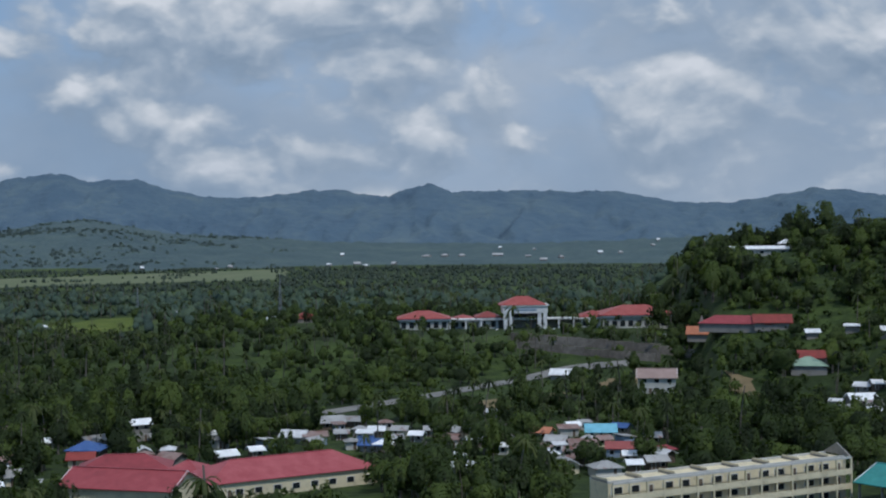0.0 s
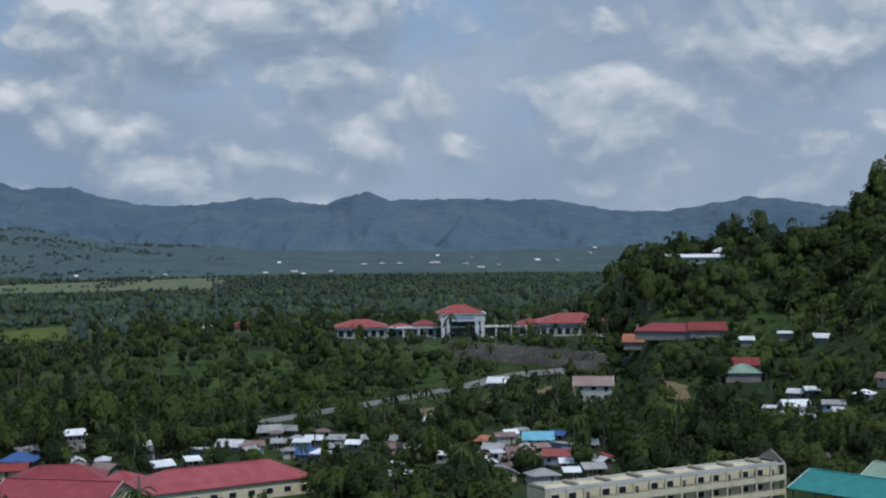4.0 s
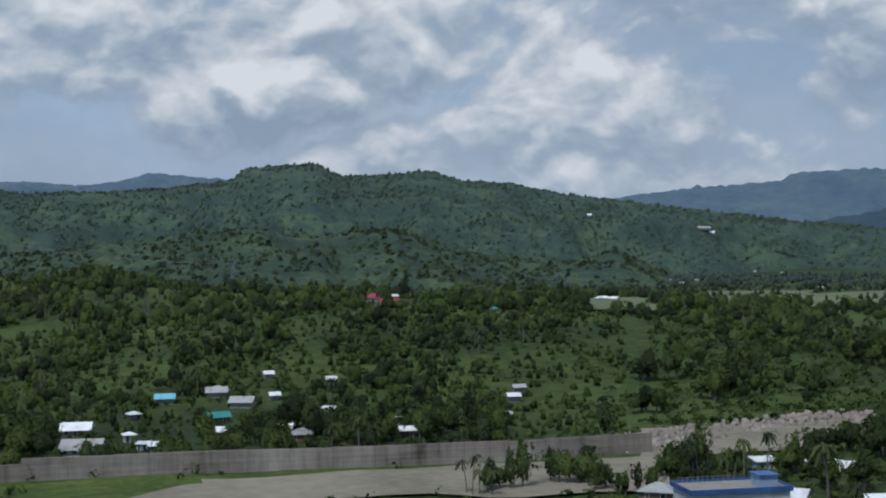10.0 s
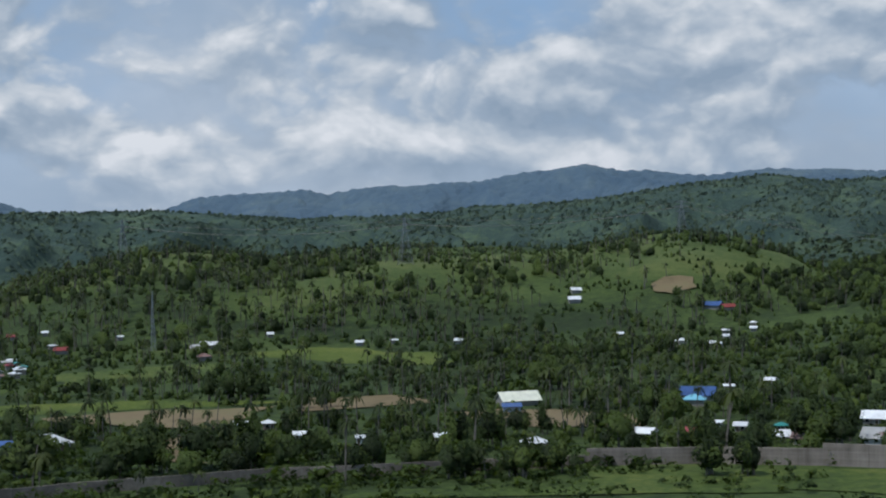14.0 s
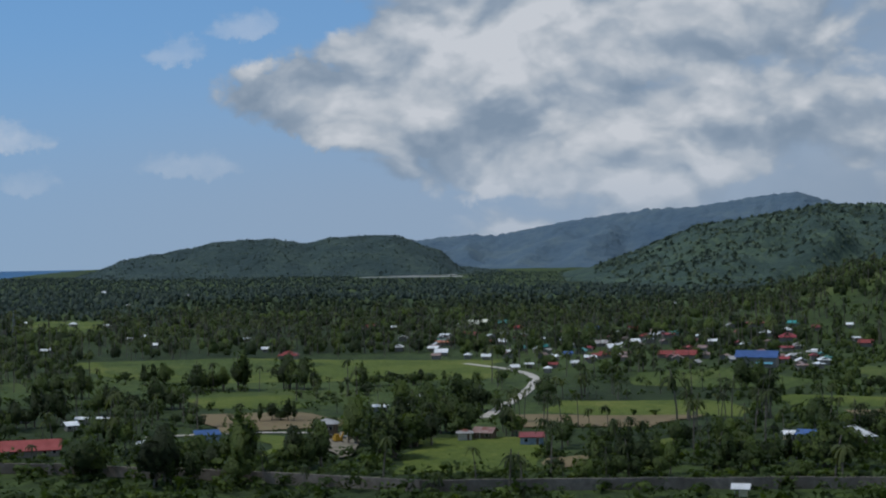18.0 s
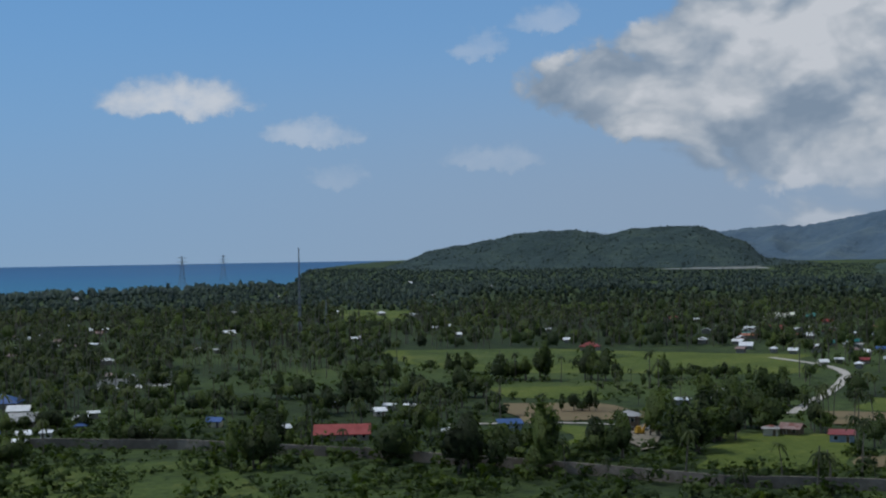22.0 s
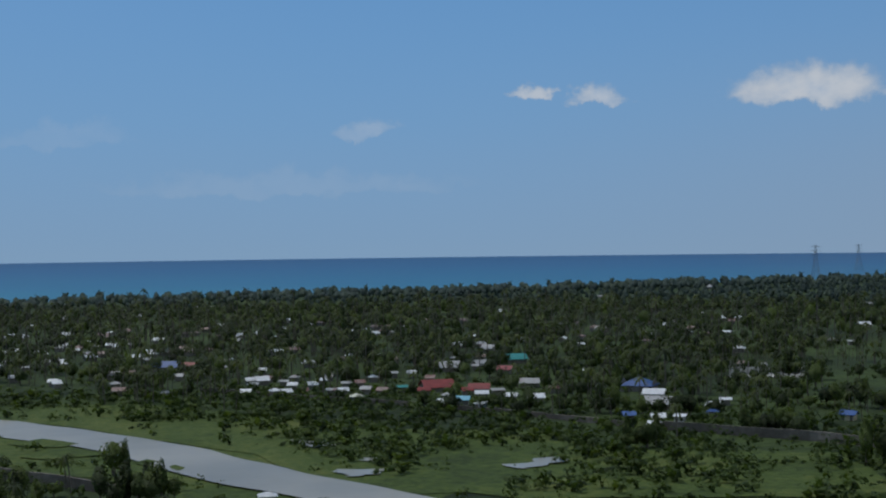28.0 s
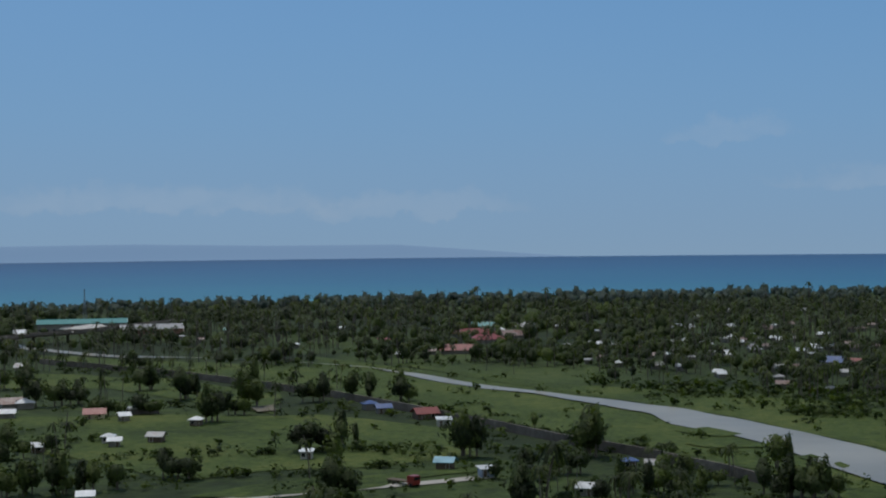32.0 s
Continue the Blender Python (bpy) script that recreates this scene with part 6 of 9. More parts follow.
house(-241, 291, 3.6, 3.1, 2.4, 34, "galvanised")
house(-235, 348, 4.0, 3.5, 2.4, 33, "blue")
house(-279, 330, 4.1, 3.6, 2.4, 42, "grey")
house(-229, 359, 3.4, 3.0, 2.4, 22, "rusty")
house(-236, 402, 6.0, 5.1, 2.4, 14, "red")
house(-245, 267, 7.0, 6.0, 2.4, 34, "grey")
house(-226, 396, 5.8, 5.0, 2.4, 14, "rusty")
house(-275, 488, 6.2, 5.4, 2.4, 21, "galvanised")
house(-145, 310, 3.2, 3.0, 2.4, 33, "galvanised")
house(-1668, 1354, 3.0, 4.1, 2.4, 55, "galvanised")
house(-1920, 1393, 6.4, 11.0, 2.4, 57, "grey")
house(-1916, 1415, 8.6, 11.0, 2.4, 60, "galvanised")
house(-1214, 1544, 5.3, 9.3, 2.4, 43, "grey")
house(-1183, 1528, 5.3, 9.2, 2.4, 42, "grey")
house(-1067, 1516, 6.1, 8.8, 2.4, 47, "blue")
house(-1015, 1489, 4.2, 7.4, 2.4, 26, "grey")
house(-1004, 1131, 4.1, 7.2, 2.4, 23, "grey")
house(-1196, 1023, 3.0, 3.5, 2.4, 28, "grey")
house(-1498, 1082, 3.0, 4.1, 2.4, 35, "grey")
house(-1031, 1483, 4.9, 8.6, 2.4, 28, "grey")
house(-996, 1089, 8.9, 9.4, 2.4, 55, "galvanised")
house(-788, 497, 3.0, 3.5, 2.4, 63, "galvanised")
house(-784, 489, 3.0, 3.5, 2.4, 43, "galvanised")
house(-271, 308, 3.9, 3.4, 2.4, 59, "grey")
house(-228, 268, 3.2, 3.0, 2.4, 50, "rusty")
house(-257, 317, 3.9, 3.4, 2.4, 39, "red")
house(-220, 275, 4.5, 3.9, 2.4, 45, "grey")
house(-243, 379, 4.3, 3.7, 2.4, 33, "grey")
house(-219, 351, 4.6, 4.0, 2.4, 17, "galvanised")
house(-214, 384, 5.6, 4.8, 2.4, 35, "blue")
house(-239, 318, 5.1, 4.4, 2.4, 58, "grey")
house(-237, 340, 5.3, 4.6, 2.4, 47, "rusty")
# along bearings round 57 degrees
house(-278, 189, 7.6, 6.5, 2.4, 42, "grey")
house(-258, 212, 6.5, 5.6, 2.4, 34, "galvanised")
house(-243, 223, 6.4, 5.5, 2.4, 66, "galvanised")
house(-249, 262, 6.4, 5.5, 2.4, 62, "rusty")
house(-269, 279, 6.2, 5.4, 2.4, 55, "grey")
house(-533, 160, 7.2, 6.2, 2.4, 85, "grey")
house(-505, 161, 7.9, 6.8, 2.4, 57, "grey")
house(-473, 142, 6.4, 5.5, 2.4, 87, "teal")
house(-439, 131, 4.1, 3.5, 2.4, 60, "galvanised")
house(-434, 152, 5.1, 4.4, 2.4, 55, "galvanised")
house(-415, 151, 7.1, 6.1, 2.4, 66, "grey")
house(-465, 178, 6.5, 5.6, 2.4, 47, "galvanised")
house(-436, 187, 3.5, 3.5, 2.4, 82, "galvanised")
house(-432, 190, 3.9, 3.5, 2.4, 51, "galvanised")
house(-407, 183, 4.3, 3.7, 2.4, 76, "galvanised")
house(-425, 228, 3.2, 3.5, 2.4, 65, "galvanised")
house(-466, 253, 3.9, 3.5, 2.4, 73, "galvanised")
house(-772, 337, 10.9, 9.4, 2.4, 71, "red")
house(-850, 372, 7.6, 8.0, 2.4, 87, "galvanised")
house(-1498, 643, 8.9, 11.0, 2.4, 61, "grey")
house(-681, 359, 3.7, 3.5, 2.4, 55, "teal")
house(-555, 188, 3.2, 3.5, 2.4, 82, "galvanised")
house(-1246, 753, 3.5, 3.7, 2.4, 50, "galvanised")
house(-798, 501, 4.3, 4.5, 2.4, 71, "galvanised")
house(-782, 500, 4.2, 4.4, 2.4, 39, "galvanised")
house(-389, 446, 5.5, 4.7, 2.4, 29, "grey")
house(-533, 207, 3.2, 3.5, 2.4, 66, "galvanised")
house(-1755, 1376, 3.2, 5.7, 2.4, 35, "grey")
house(-1916, 1399, 19.3, 11.0, 2.4, 69, "grey")
house(-2165, 1335, 6.9, 11.0, 2.4, 46, "galvanised")
house(-1190, 1021, 3.0, 4.0, 2.4, 53, "galvanised")
house(-482, 264, 4.1, 3.5, 2.4, 78, "grey")
house(-1024, 1134, 4.2, 7.3, 2.4, 51, "grey")
house(-1068, 1140, 4.2, 7.4, 2.4, 22, "grey")
house(-1078, 1172, 4.3, 7.6, 2.4, 52, "galvanised")
house(-1527, 1062, 3.4, 5.9, 2.4, 42, "galvanised")
house(-1663, 1350, 3.0, 4.1, 2.4, 70, "grey")
house(-1426, 1008, 3.2, 5.5, 2.4, 46, "grey")
house(-1853, 954, 9.2, 11.0, 2.4, 66, "rusty")
house(-241, 251, 3.4, 3.0, 2.4, 48, "red")
house(-277, 302, 5.3, 4.5, 2.4, 60, "grey")
house(-260, 288, 5.0, 4.3, 2.4, 49, "blue")
house(-243, 281, 9.6, 8.2, 2.4, 40, "orange")
house(-265, 308, 6.5, 5.6, 2.4, 32, "red")
house(-220, 259, 4.4, 3.8, 2.4, 34, "red")
house(-254, 306, 3.2, 3.0, 2.4, 52, "red")
# along bearings round 73 degrees
house(-437, 30, 5.6, 4.8, 2.4, 72, "pink")
house(-436, 18, 3.9, 3.4, 2.4, 72, "galvanised")
house(-423, 86, 11.1, 9.5, 2.4, 66, "grey")
house(-428, 56, 6.2, 5.3, 2.4, 90, "galvanised")
house(-448, 60, 3.2, 3.0, 2.4, 77, "teal")
house(-423, 63, 5.5, 4.7, 2.4, 69, "rusty")
house(-467, 93, 8.8, 7.6, 2.4, 71, "galvanised")
house(-420, 103, 3.2, 3.0, 2.4, 58, "galvanised")
house(-417, 106, 3.2, 3.0, 2.4, 73, "galvanised")
house(-442, 104, 3.2, 3.0, 2.4, 90, "galvanised")
house(-528, 138, 6.5, 5.6, 2.4, 73, "cyan")
house(-531, 159, 7.2, 6.2, 2.4, 71, "grey")
house(-507, 162, 6.9, 5.9, 2.4, 51, "galvanised")
house(-473, 142, 4.6, 3.9, 2.4, 64, "teal")
house(-435, 130, 4.1, 3.5, 2.4, 55, "galvanised")
house(-918, 82, 10.2, 8.8, 2.4, 65, "blue")
house(-915, 91, 7.5, 6.4, 2.4, 100, "red")
house(-842, 82, 3.8, 4.0, 2.4, 94, "galvanised")
house(-820, 80, 3.2, 3.5, 2.4, 99, "galvanised")
house(-860, 100, 3.1, 3.5, 2.4, 67, "galvanised")
house(-842, 98, 3.1, 3.5, 2.4, 77, "galvanised")
house(-789, 69, 3.6, 3.8, 2.4, 103, "galvanised")
house(-786, 75, 3.6, 3.8, 2.4, 82, "galvanised")
house(-803, 48, 3.7, 3.8, 2.4, 105, "galvanised")
house(-802, 54, 4.1, 4.3, 2.4, 106, "galvanised")
house(-581, 74, 3.3, 3.5, 2.4, 61, "galvanised")
house(-836, 21, 3.0, 3.5, 2.4, 86, "galvanised")
house(-567, 56, 3.2, 3.5, 2.4, 88, "galvanised")
house(-540, 42, 12.0, 10.4, 2.4, 79, "blue")
house(-521, 39, 7.4, 6.3, 2.4, 80, "cyan")
house(-469, 180, 5.6, 4.8, 2.4, 63, "galvanised")
house(-451, 48, 3.2, 3.0, 2.4, 72, "galvanised")
house(-456, 41, 3.2, 3.0, 2.4, 64, "galvanised")
house(-513, 176, 3.2, 3.5, 2.4, 81, "galvanised")
house(-494, 118, 3.8, 3.5, 2.4, 98, "galvanised")
house(-833, 352, 11.7, 10.0, 2.4, 47, "pink")
# along bearings round 99 degrees
house(-529, -25, 13.8, 11.0, 2.4, 109, "cream")
house(-505, -26, 6.2, 5.3, 2.4, 95, "blue")
house(-438, 18, 4.9, 4.2, 2.4, 67, "galvanised")
house(-437, 30, 4.9, 4.2, 2.4, 67, "pink")
house(-439, -89, 3.2, 3.0, 2.4, 103, "galvanised")
house(-464, -114, 3.9, 3.5, 2.4, 86, "galvanised")
house(-654, -301, 19.4, 11.0, 5.4, 106, "blue", 2)
house(-652, -296, 6.6, 5.7, 2.4, 104, "cyan")
house(-836, -365, 5.5, 5.8, 2.4, 134, "galvanised")
house(-801, -349, 11.3, 9.7, 2.4, 112, "pink")
house(-784, -295, 7.1, 6.1, 2.4, 101, "red")
house(-801, -307, 3.4, 3.5, 2.4, 130, "galvanised")
house(-806, -214, 6.3, 6.6, 2.4, 125, "galvanised")
house(-745, -202, 7.1, 6.1, 2.4, 115, "rusty")
house(-420, -177, 5.1, 4.4, 2.4, 97, "blue")
house(-423, -165, 13.8, 9.5, 2.4, 128, "galvanised")
house(-429, -68, 3.2, 3.0, 2.4, 96, "galvanised")
house(-432, -44, 3.5, 3.0, 2.4, 108, "galvanised")
house(-416, -15, 6.7, 5.7, 2.4, 102, "galvanised")
house(-948, -6, 7.2, 7.5, 2.4, 97, "galvanised")
house(-976, -5, 5.9, 6.2, 2.4, 102, "galvanised")
house(-829, -276, 3.0, 3.5, 2.4, 122, "galvanised")
house(-850, -330, 3.0, 3.5, 2.4, 110, "galvanised")
house(-878, -407, 8.9, 7.7, 2.4, 114, "red")
house(-877, -396, 7.1, 6.1, 2.4, 97, "red")
house(-845, -349, 5.1, 4.4, 2.4, 107, "pink")
house(-748, -327, 6.0, 5.2, 2.4, 131, "pink")
house(-816, -129, 3.8, 3.9, 2.4, 87, "galvanised")
house(-466, -105, 3.2, 3.5, 2.4, 114, "galvanised")
house(-418, -182, 3.2, 3.0, 2.4, 127, "galvanised")
house(-821, -72, 3.7, 3.9, 2.4, 82, "galvanised")
house(-823, -110, 3.0, 3.5, 2.4, 109, "galvanised")
house(-849, -189, 3.0, 3.5, 2.4, 109, "galvanised")
# along bearings round 115 degrees
house(-880, -633, 26.8, 11.0, 2.4, 147, "cream")
house(-897, -623, 10.1, 8.7, 2.4, 120, "teal")
house(-765, -556, 10.5, 9.0, 2.4, 137, "red")
house(-705, -533, 8.8, 7.6, 2.4, 142, "orange")
house(-639, -485, 6.3, 6.6, 2.4, 122, "galvanised")
house(-627, -458, 3.1, 3.5, 2.4, 114, "galvanised")
house(-626, -445, 4.0, 4.1, 2.4, 120, "galvanised")
house(-726, -505, 5.3, 5.6, 2.4, 132, "galvanised")
house(-659, -454, 4.8, 5.1, 2.4, 114, "galvanised")
house(-578, -394, 3.2, 3.5, 2.4, 140, "galvanised")
house(-577, -374, 3.1, 3.5, 2.4, 114, "galvanised")
house(-662, -416, 4.0, 3.5, 2.4, 134, "blue")
house(-861, -520, 8.2, 7.0, 2.4, 113, "blue")
house(-646, -392, 5.7, 6.0, 2.4, 121, "galvanised")
house(-713, -417, 7.0, 7.3, 2.4, 137, "galvanised")
house(-662, -385, 4.6, 4.9, 2.4, 120, "galvanised")
house(-683, -368, 7.2, 6.2, 2.4, 124, "red")
house(-685, -356, 10.0, 8.6, 2.4, 111, "red")
house(-370, -246, 7.0, 6.0, 2.4, 122, "red")
house(-373, -266, 5.9, 5.0, 2.4, 106, "rusty")
house(-366, -269, 4.4, 3.7, 2.4, 127, "grey")
house(-445, -350, 6.7, 5.8, 2.4, 126, "galvanised")
house(-417, -320, 5.8, 5.0, 2.4, 119, "galvanised")
house(-411, -341, 4.4, 3.7, 2.4, 115, "galvanised")
house(-422, -337, 3.2, 3.5, 2.4, 122, "galvanised")
house(-343, -307, 6.6, 5.7, 5.4, 123, "grey", 2)
house(-320, -152, 3.2, 3.0, 2.4, 109, "galvanised")
house(-816, -686, 7.9, 6.8, 2.4, 144, "red")
house(-820, -668, 4.2, 4.4, 2.4, 147, "galvanised")
house(-851, -577, 5.7, 4.9, 2.4, 142, "red")
house(-804, -447, 6.8, 5.8, 2.4, 116, "red")
house(-747, -473, 3.0, 3.5, 2.4, 140, "galvanised")
house(-740, -441, 6.5, 6.8, 2.4, 125, "grey")
house(-866, -488, 11.0, 9.5, 2.4, 141, "red")
house(-732, -370, 4.5, 3.9, 2.4, 100, "rusty")
house(-680, -448, 3.7, 3.9, 2.4, 135, "galvanised")
house(-1228, -647, 5.0, 5.3, 2.4, 122, "galvanised")
house(-1138, -563, 7.5, 6.4, 2.4, 117, "red")
house(-827, -443, 6.9, 6.0, 2.4, 130, "pink")
house(-757, -429, 6.6, 6.9, 2.4, 134, "galvanised")
house(-813, -220, 3.8, 4.0, 2.4, 120, "galvanised")
house(-794, -219, 6.2, 6.5, 2.4, 99, "grey")
house(-613, -381, 3.0, 3.5, 2.4, 117, "galvanised")
house(-594, -396, 3.2, 3.5, 2.4, 128, "galvanised")
house(-642, -411, 3.0, 3.5, 2.4, 103, "galvanised")
house(-414, -318, 3.9, 3.5, 2.4, 141, "grey")
house(-345, -298, 3.2, 3.0, 2.4, 135, "galvanised")
# along bearings round 133 degrees
house(-270, -362, 16.5, 9.5, 2.4, 141, "red")
house(-320, -338, 7.4, 6.4, 2.4, 143, "blue")
house(-518, -820, 6.7, 7.1, 2.4, 168, "galvanised")
house(-743, -939, 5.4, 5.7, 2.4, 155, "galvanised")
house(-744, -898, 4.2, 4.4, 2.4, 147, "galvanised")
house(-736, -993, 3.0, 3.5, 2.4, 131, "galvanised")
house(-639, -751, 5.4, 5.6, 2.4, 160, "galvanised")
house(-661, -761, 3.7, 3.8, 2.4, 134, "galvanised")
house(-1258, -1360, 3.0, 4.7, 2.4, 155, "grey")
house(-1302, -1579, 4.8, 8.4, 2.4, 148, "galvanised")
house(-1016, -1192, 3.0, 5.0, 2.4, 120, "grey")
house(-555, -776, 3.0, 3.5, 2.4, 130, "galvanised")
house(-546, -710, 4.1, 4.3, 2.4, 122, "grey")
house(-579, -546, 10.3, 8.8, 2.4, 126, "red")
house(-314, -399, 3.4, 3.5, 2.4, 160, "galvanised")
house(-329, -400, 3.2, 3.5, 2.4, 130, "galvanised")
house(-327, -409, 3.2, 3.5, 2.4, 124, "galvanised")
house(-264, -386, 3.2, 3.0, 2.4, 165, "galvanised")
house(-295, -340, 3.2, 3.0, 2.4, 139, "galvanised")
house(-612, -596, 3.0, 3.5, 2.4, 133, "galvanised")
house(-427, -707, 3.8, 3.9, 2.4, 157, "grey")
house(-432, -697, 3.0, 3.5, 2.4, 162, "grey")
house(-258, -419, 3.2, 3.5, 2.4, 136, "blue")
house(-319, -431, 3.2, 3.5, 2.4, 130, "galvanised")
house(-525, -809, 3.0, 3.5, 2.4, 144, "grey")
house(-537, -707, 3.0, 3.5, 2.4, 158, "galvanised")
house(-673, -1063, 7.6, 8.0, 2.4, 166, "grey")
house(-682, -1045, 5.7, 5.9, 2.4, 133, "grey")
house(-903, -1326, 3.0, 3.6, 2.4, 154, "grey")
house(-1039, -1441, 3.2, 5.6, 2.4, 161, "grey")
house(-605, -685, 3.0, 3.5, 2.4, 128, "galvanised")
house(-675, -674, 3.0, 3.5, 2.4, 114, "galvanised")
# along bearings round 148 degrees
house(-226, -669, 10.4, 9.0, 2.4, 178, "teal")
house(-231, -528, 12.8, 11.0, 2.4, 142, "blue")
house(-225, -500, 7.1, 6.1, 2.4, 146, "galvanised")
house(-214, -470, 10.5, 9.1, 2.4, 144, "grey")
house(-213, -452, 4.6, 4.0, 2.4, 173, "rusty")
house(-229, -458, 3.8, 3.5, 2.4, 135, "galvanised")
house(-219, -439, 3.2, 3.5, 2.4, 146, "blue")
house(-197, -435, 3.5, 3.5, 2.4, 164, "galvanised")
house(-188, -418, 3.2, 3.0, 2.4, 141, "galvanised")
house(-240, -471, 3.2, 3.5, 2.4, 156, "galvanised")
house(-230, -410, 4.4, 3.8, 2.4, 147, "galvanised")
house(-226, -401, 3.2, 3.0, 2.4, 129, "grey")
house(-179, -505, 5.4, 4.6, 2.4, 165, "galvanised")
house(-195, -557, 7.0, 6.0, 2.4, 154, "grey")
house(-197, -638, 3.0, 4.2, 2.4, 150, "grey")
house(-202, -645, 7.2, 7.5, 2.4, 184, "grey")
house(-155, -557, 11.8, 10.1, 2.4, 179, "red")
house(-169, -544, 7.4, 6.4, 2.4, 160, "red")
house(-151, -508, 4.9, 4.2, 2.4, 156, "cyan")
house(-153, -491, 3.2, 3.5, 2.4, 141, "galvanised")
house(-184, -640, 9.1, 9.5, 2.4, 174, "grey")
house(-737, -1483, 7.5, 11.0, 2.4, 143, "grey")
house(-361, -1100, 3.8, 5.5, 2.4, 167, "galvanised")
house(-474, -932, 3.4, 5.0, 2.4, 164, "galvanised")
house(-540, -1328, 3.1, 4.5, 2.4, 143, "grey")
house(-315, -600, 3.0, 3.5, 2.4, 134, "rusty")
house(-319, -589, 3.0, 3.5, 2.4, 164, "galvanised")
house(-258, -417, 3.2, 3.5, 2.4, 129, "blue")
house(-216, -455, 3.2, 3.5, 2.4, 151, "rusty")
house(-200, -683, 3.0, 3.5, 2.4, 143, "grey")
house(-215, -687, 3.0, 3.5, 2.4, 150, "rusty")
house(-196, -531, 4.2, 3.6, 2.4, 146, "rusty")
house(-143, -502, 4.8, 4.2, 2.4, 179, "galvanised")
house(-190, -443, 3.2, 3.5, 2.4, 167, "blue")
house(-203, -431, 3.2, 3.5, 2.4, 144, "galvanised")
house(-462, -896, 4.0, 4.8, 2.4, 156, "rusty")
house(-233, -592, 3.0, 3.5, 2.4, 158, "galvanised")
house(-204, -617, 6.0, 5.2, 2.4, 144, "pink")
house(-358, -804, 3.8, 5.6, 2.4, 150, "galvanised")
# along bearings round 164 degrees
house(-53, -740, 3.2, 4.7, 2.4, 187, "grey")
house(-59, -695, 11.1, 9.5, 2.4, 159, "blue")
house(-75, -784, 13.1, 11.0, 2.4, 163, "rusty")
house(-66, -789, 3.3, 4.8, 2.4, 169, "galvanised")
house(-70, -696, 5.9, 5.1, 2.4, 152, "red")
house(-87, -717, 3.1, 4.6, 2.4, 185, "grey")
house(-55, -900, 3.6, 4.3, 2.4, 172, "rusty")
house(-31, -617, 3.4, 3.5, 2.4, 183, "grey")
house(-31, -591, 4.4, 3.8, 2.4, 178, "rusty")
house(-11, -744, 3.2, 4.7, 2.4, 191, "galvanised")
house(-25, -796, 3.5, 5.1, 2.4, 185, "grey")
house(-40, -935, 6.2, 7.4, 2.4, 173, "rusty")
house(9, -960, 3.1, 4.6, 2.4, 164, "galvanised")
house(11, -666, 3.0, 3.5, 2.4, 178, "galvanised")
house(-6, -640, 3.0, 3.5, 2.4, 158, "galvanised")
house(-127, -686, 5.0, 7.3, 2.4, 151, "grey")
house(-145, -701, 3.0, 3.5, 2.4, 183, "rusty")
house(-153, -718, 3.0, 3.5, 2.4, 169, "galvanised")
house(-92, -611, 4.6, 5.5, 2.4, 184, "galvanised")
house(-116, -601, 3.0, 3.5, 2.4, 180, "galvanised")
house(-123, -583, 3.0, 3.5, 2.4, 169, "grey")
house(-129, -584, 3.0, 3.5, 2.4, 178, "rusty")
house(-90, -563, 3.0, 3.5, 2.4, 190, "galvanised")
house(-94, -560, 3.0, 3.5, 2.4, 190, "galvanised")
house(-79, -566, 3.0, 3.5, 2.4, 161, "galvanised")
house(-141, -559, 3.2, 3.5, 2.4, 184, "teal")
house(-107, -1424, 7.9, 6.8, 2.4, 174, "red")
house(-90, -1407, 3.0, 3.5, 2.4, 164, "galvanised")
house(-148, -1285, 4.2, 6.2, 2.4, 169, "galvanised")
house(-136, -1293, 3.4, 4.9, 2.4, 178, "galvanised")
house(-20, -1158, 3.5, 5.1, 2.4, 196, "grey")
house(-66, -1158, 3.1, 3.7, 2.4, 194, "rusty")
house(-51, -332, 3.5, 3.0, 2.4, 174, "galvanised")
house(-87, -612, 3.0, 3.5, 2.4, 185, "galvanised")
house(-99, -657, 3.0, 3.5, 2.4, 173, "galvanised")
house(-100, -600, 3.0, 3.5, 2.4, 153, "grey")
house(-170, -691, 3.0, 3.5, 2.4, 163, "rusty")
house(-167, -711, 3.2, 4.6, 2.4, 176, "galvanised")
house(-116, -556, 3.0, 3.5, 2.4, 179, "galvanised")
house(-94, -714, 3.0, 3.5, 2.4, 180, "galvanised")
house(-49, -574, 3.0, 3.5, 2.4, 153, "grey")
house(-41, -667, 3.0, 3.5, 2.4, 184, "rusty")
house(-28, -886, 3.0, 4.2, 2.4, 199, "galvanised")
house(-40, -855, 3.0, 3.5, 2.4, 165, "galvanised")
house(-20, -820, 3.0, 3.5, 2.4, 188, "galvanised")
house(15, -756, 3.0, 3.5, 2.4, 168, "grey")
house(-101, -563, 3.0, 3.5, 2.4, 182, "rusty")
house(-116, -531, 4.0, 3.5, 2.4, 187, "cream")
house(-101, -585, 3.0, 3.5, 2.4, 157, "galvanised")
house(-146, -545, 4.2, 3.6, 2.4, 179, "red")
house(-86, -594, 3.3, 3.5, 2.4, 163, "grey")
house(-96, -619, 3.0, 3.5, 2.4, 188, "rusty")
house(-107, -615, 3.0, 3.5, 2.4, 150, "grey")
house(-109, -584, 3.0, 3.5, 2.4, 181, "galvanised")
house(-122, -616, 3.8, 4.0, 2.4, 156, "grey")
house(-112, -559, 3.0, 3.5, 2.4, 163, "grey")
house(-126, -558, 3.2, 3.5, 2.4, 152, "grey")
house(-139, -602, 3.0, 3.5, 2.4, 180, "galvanised")
house(-131, -551, 3.2, 3.5, 2.4, 153, "rusty")
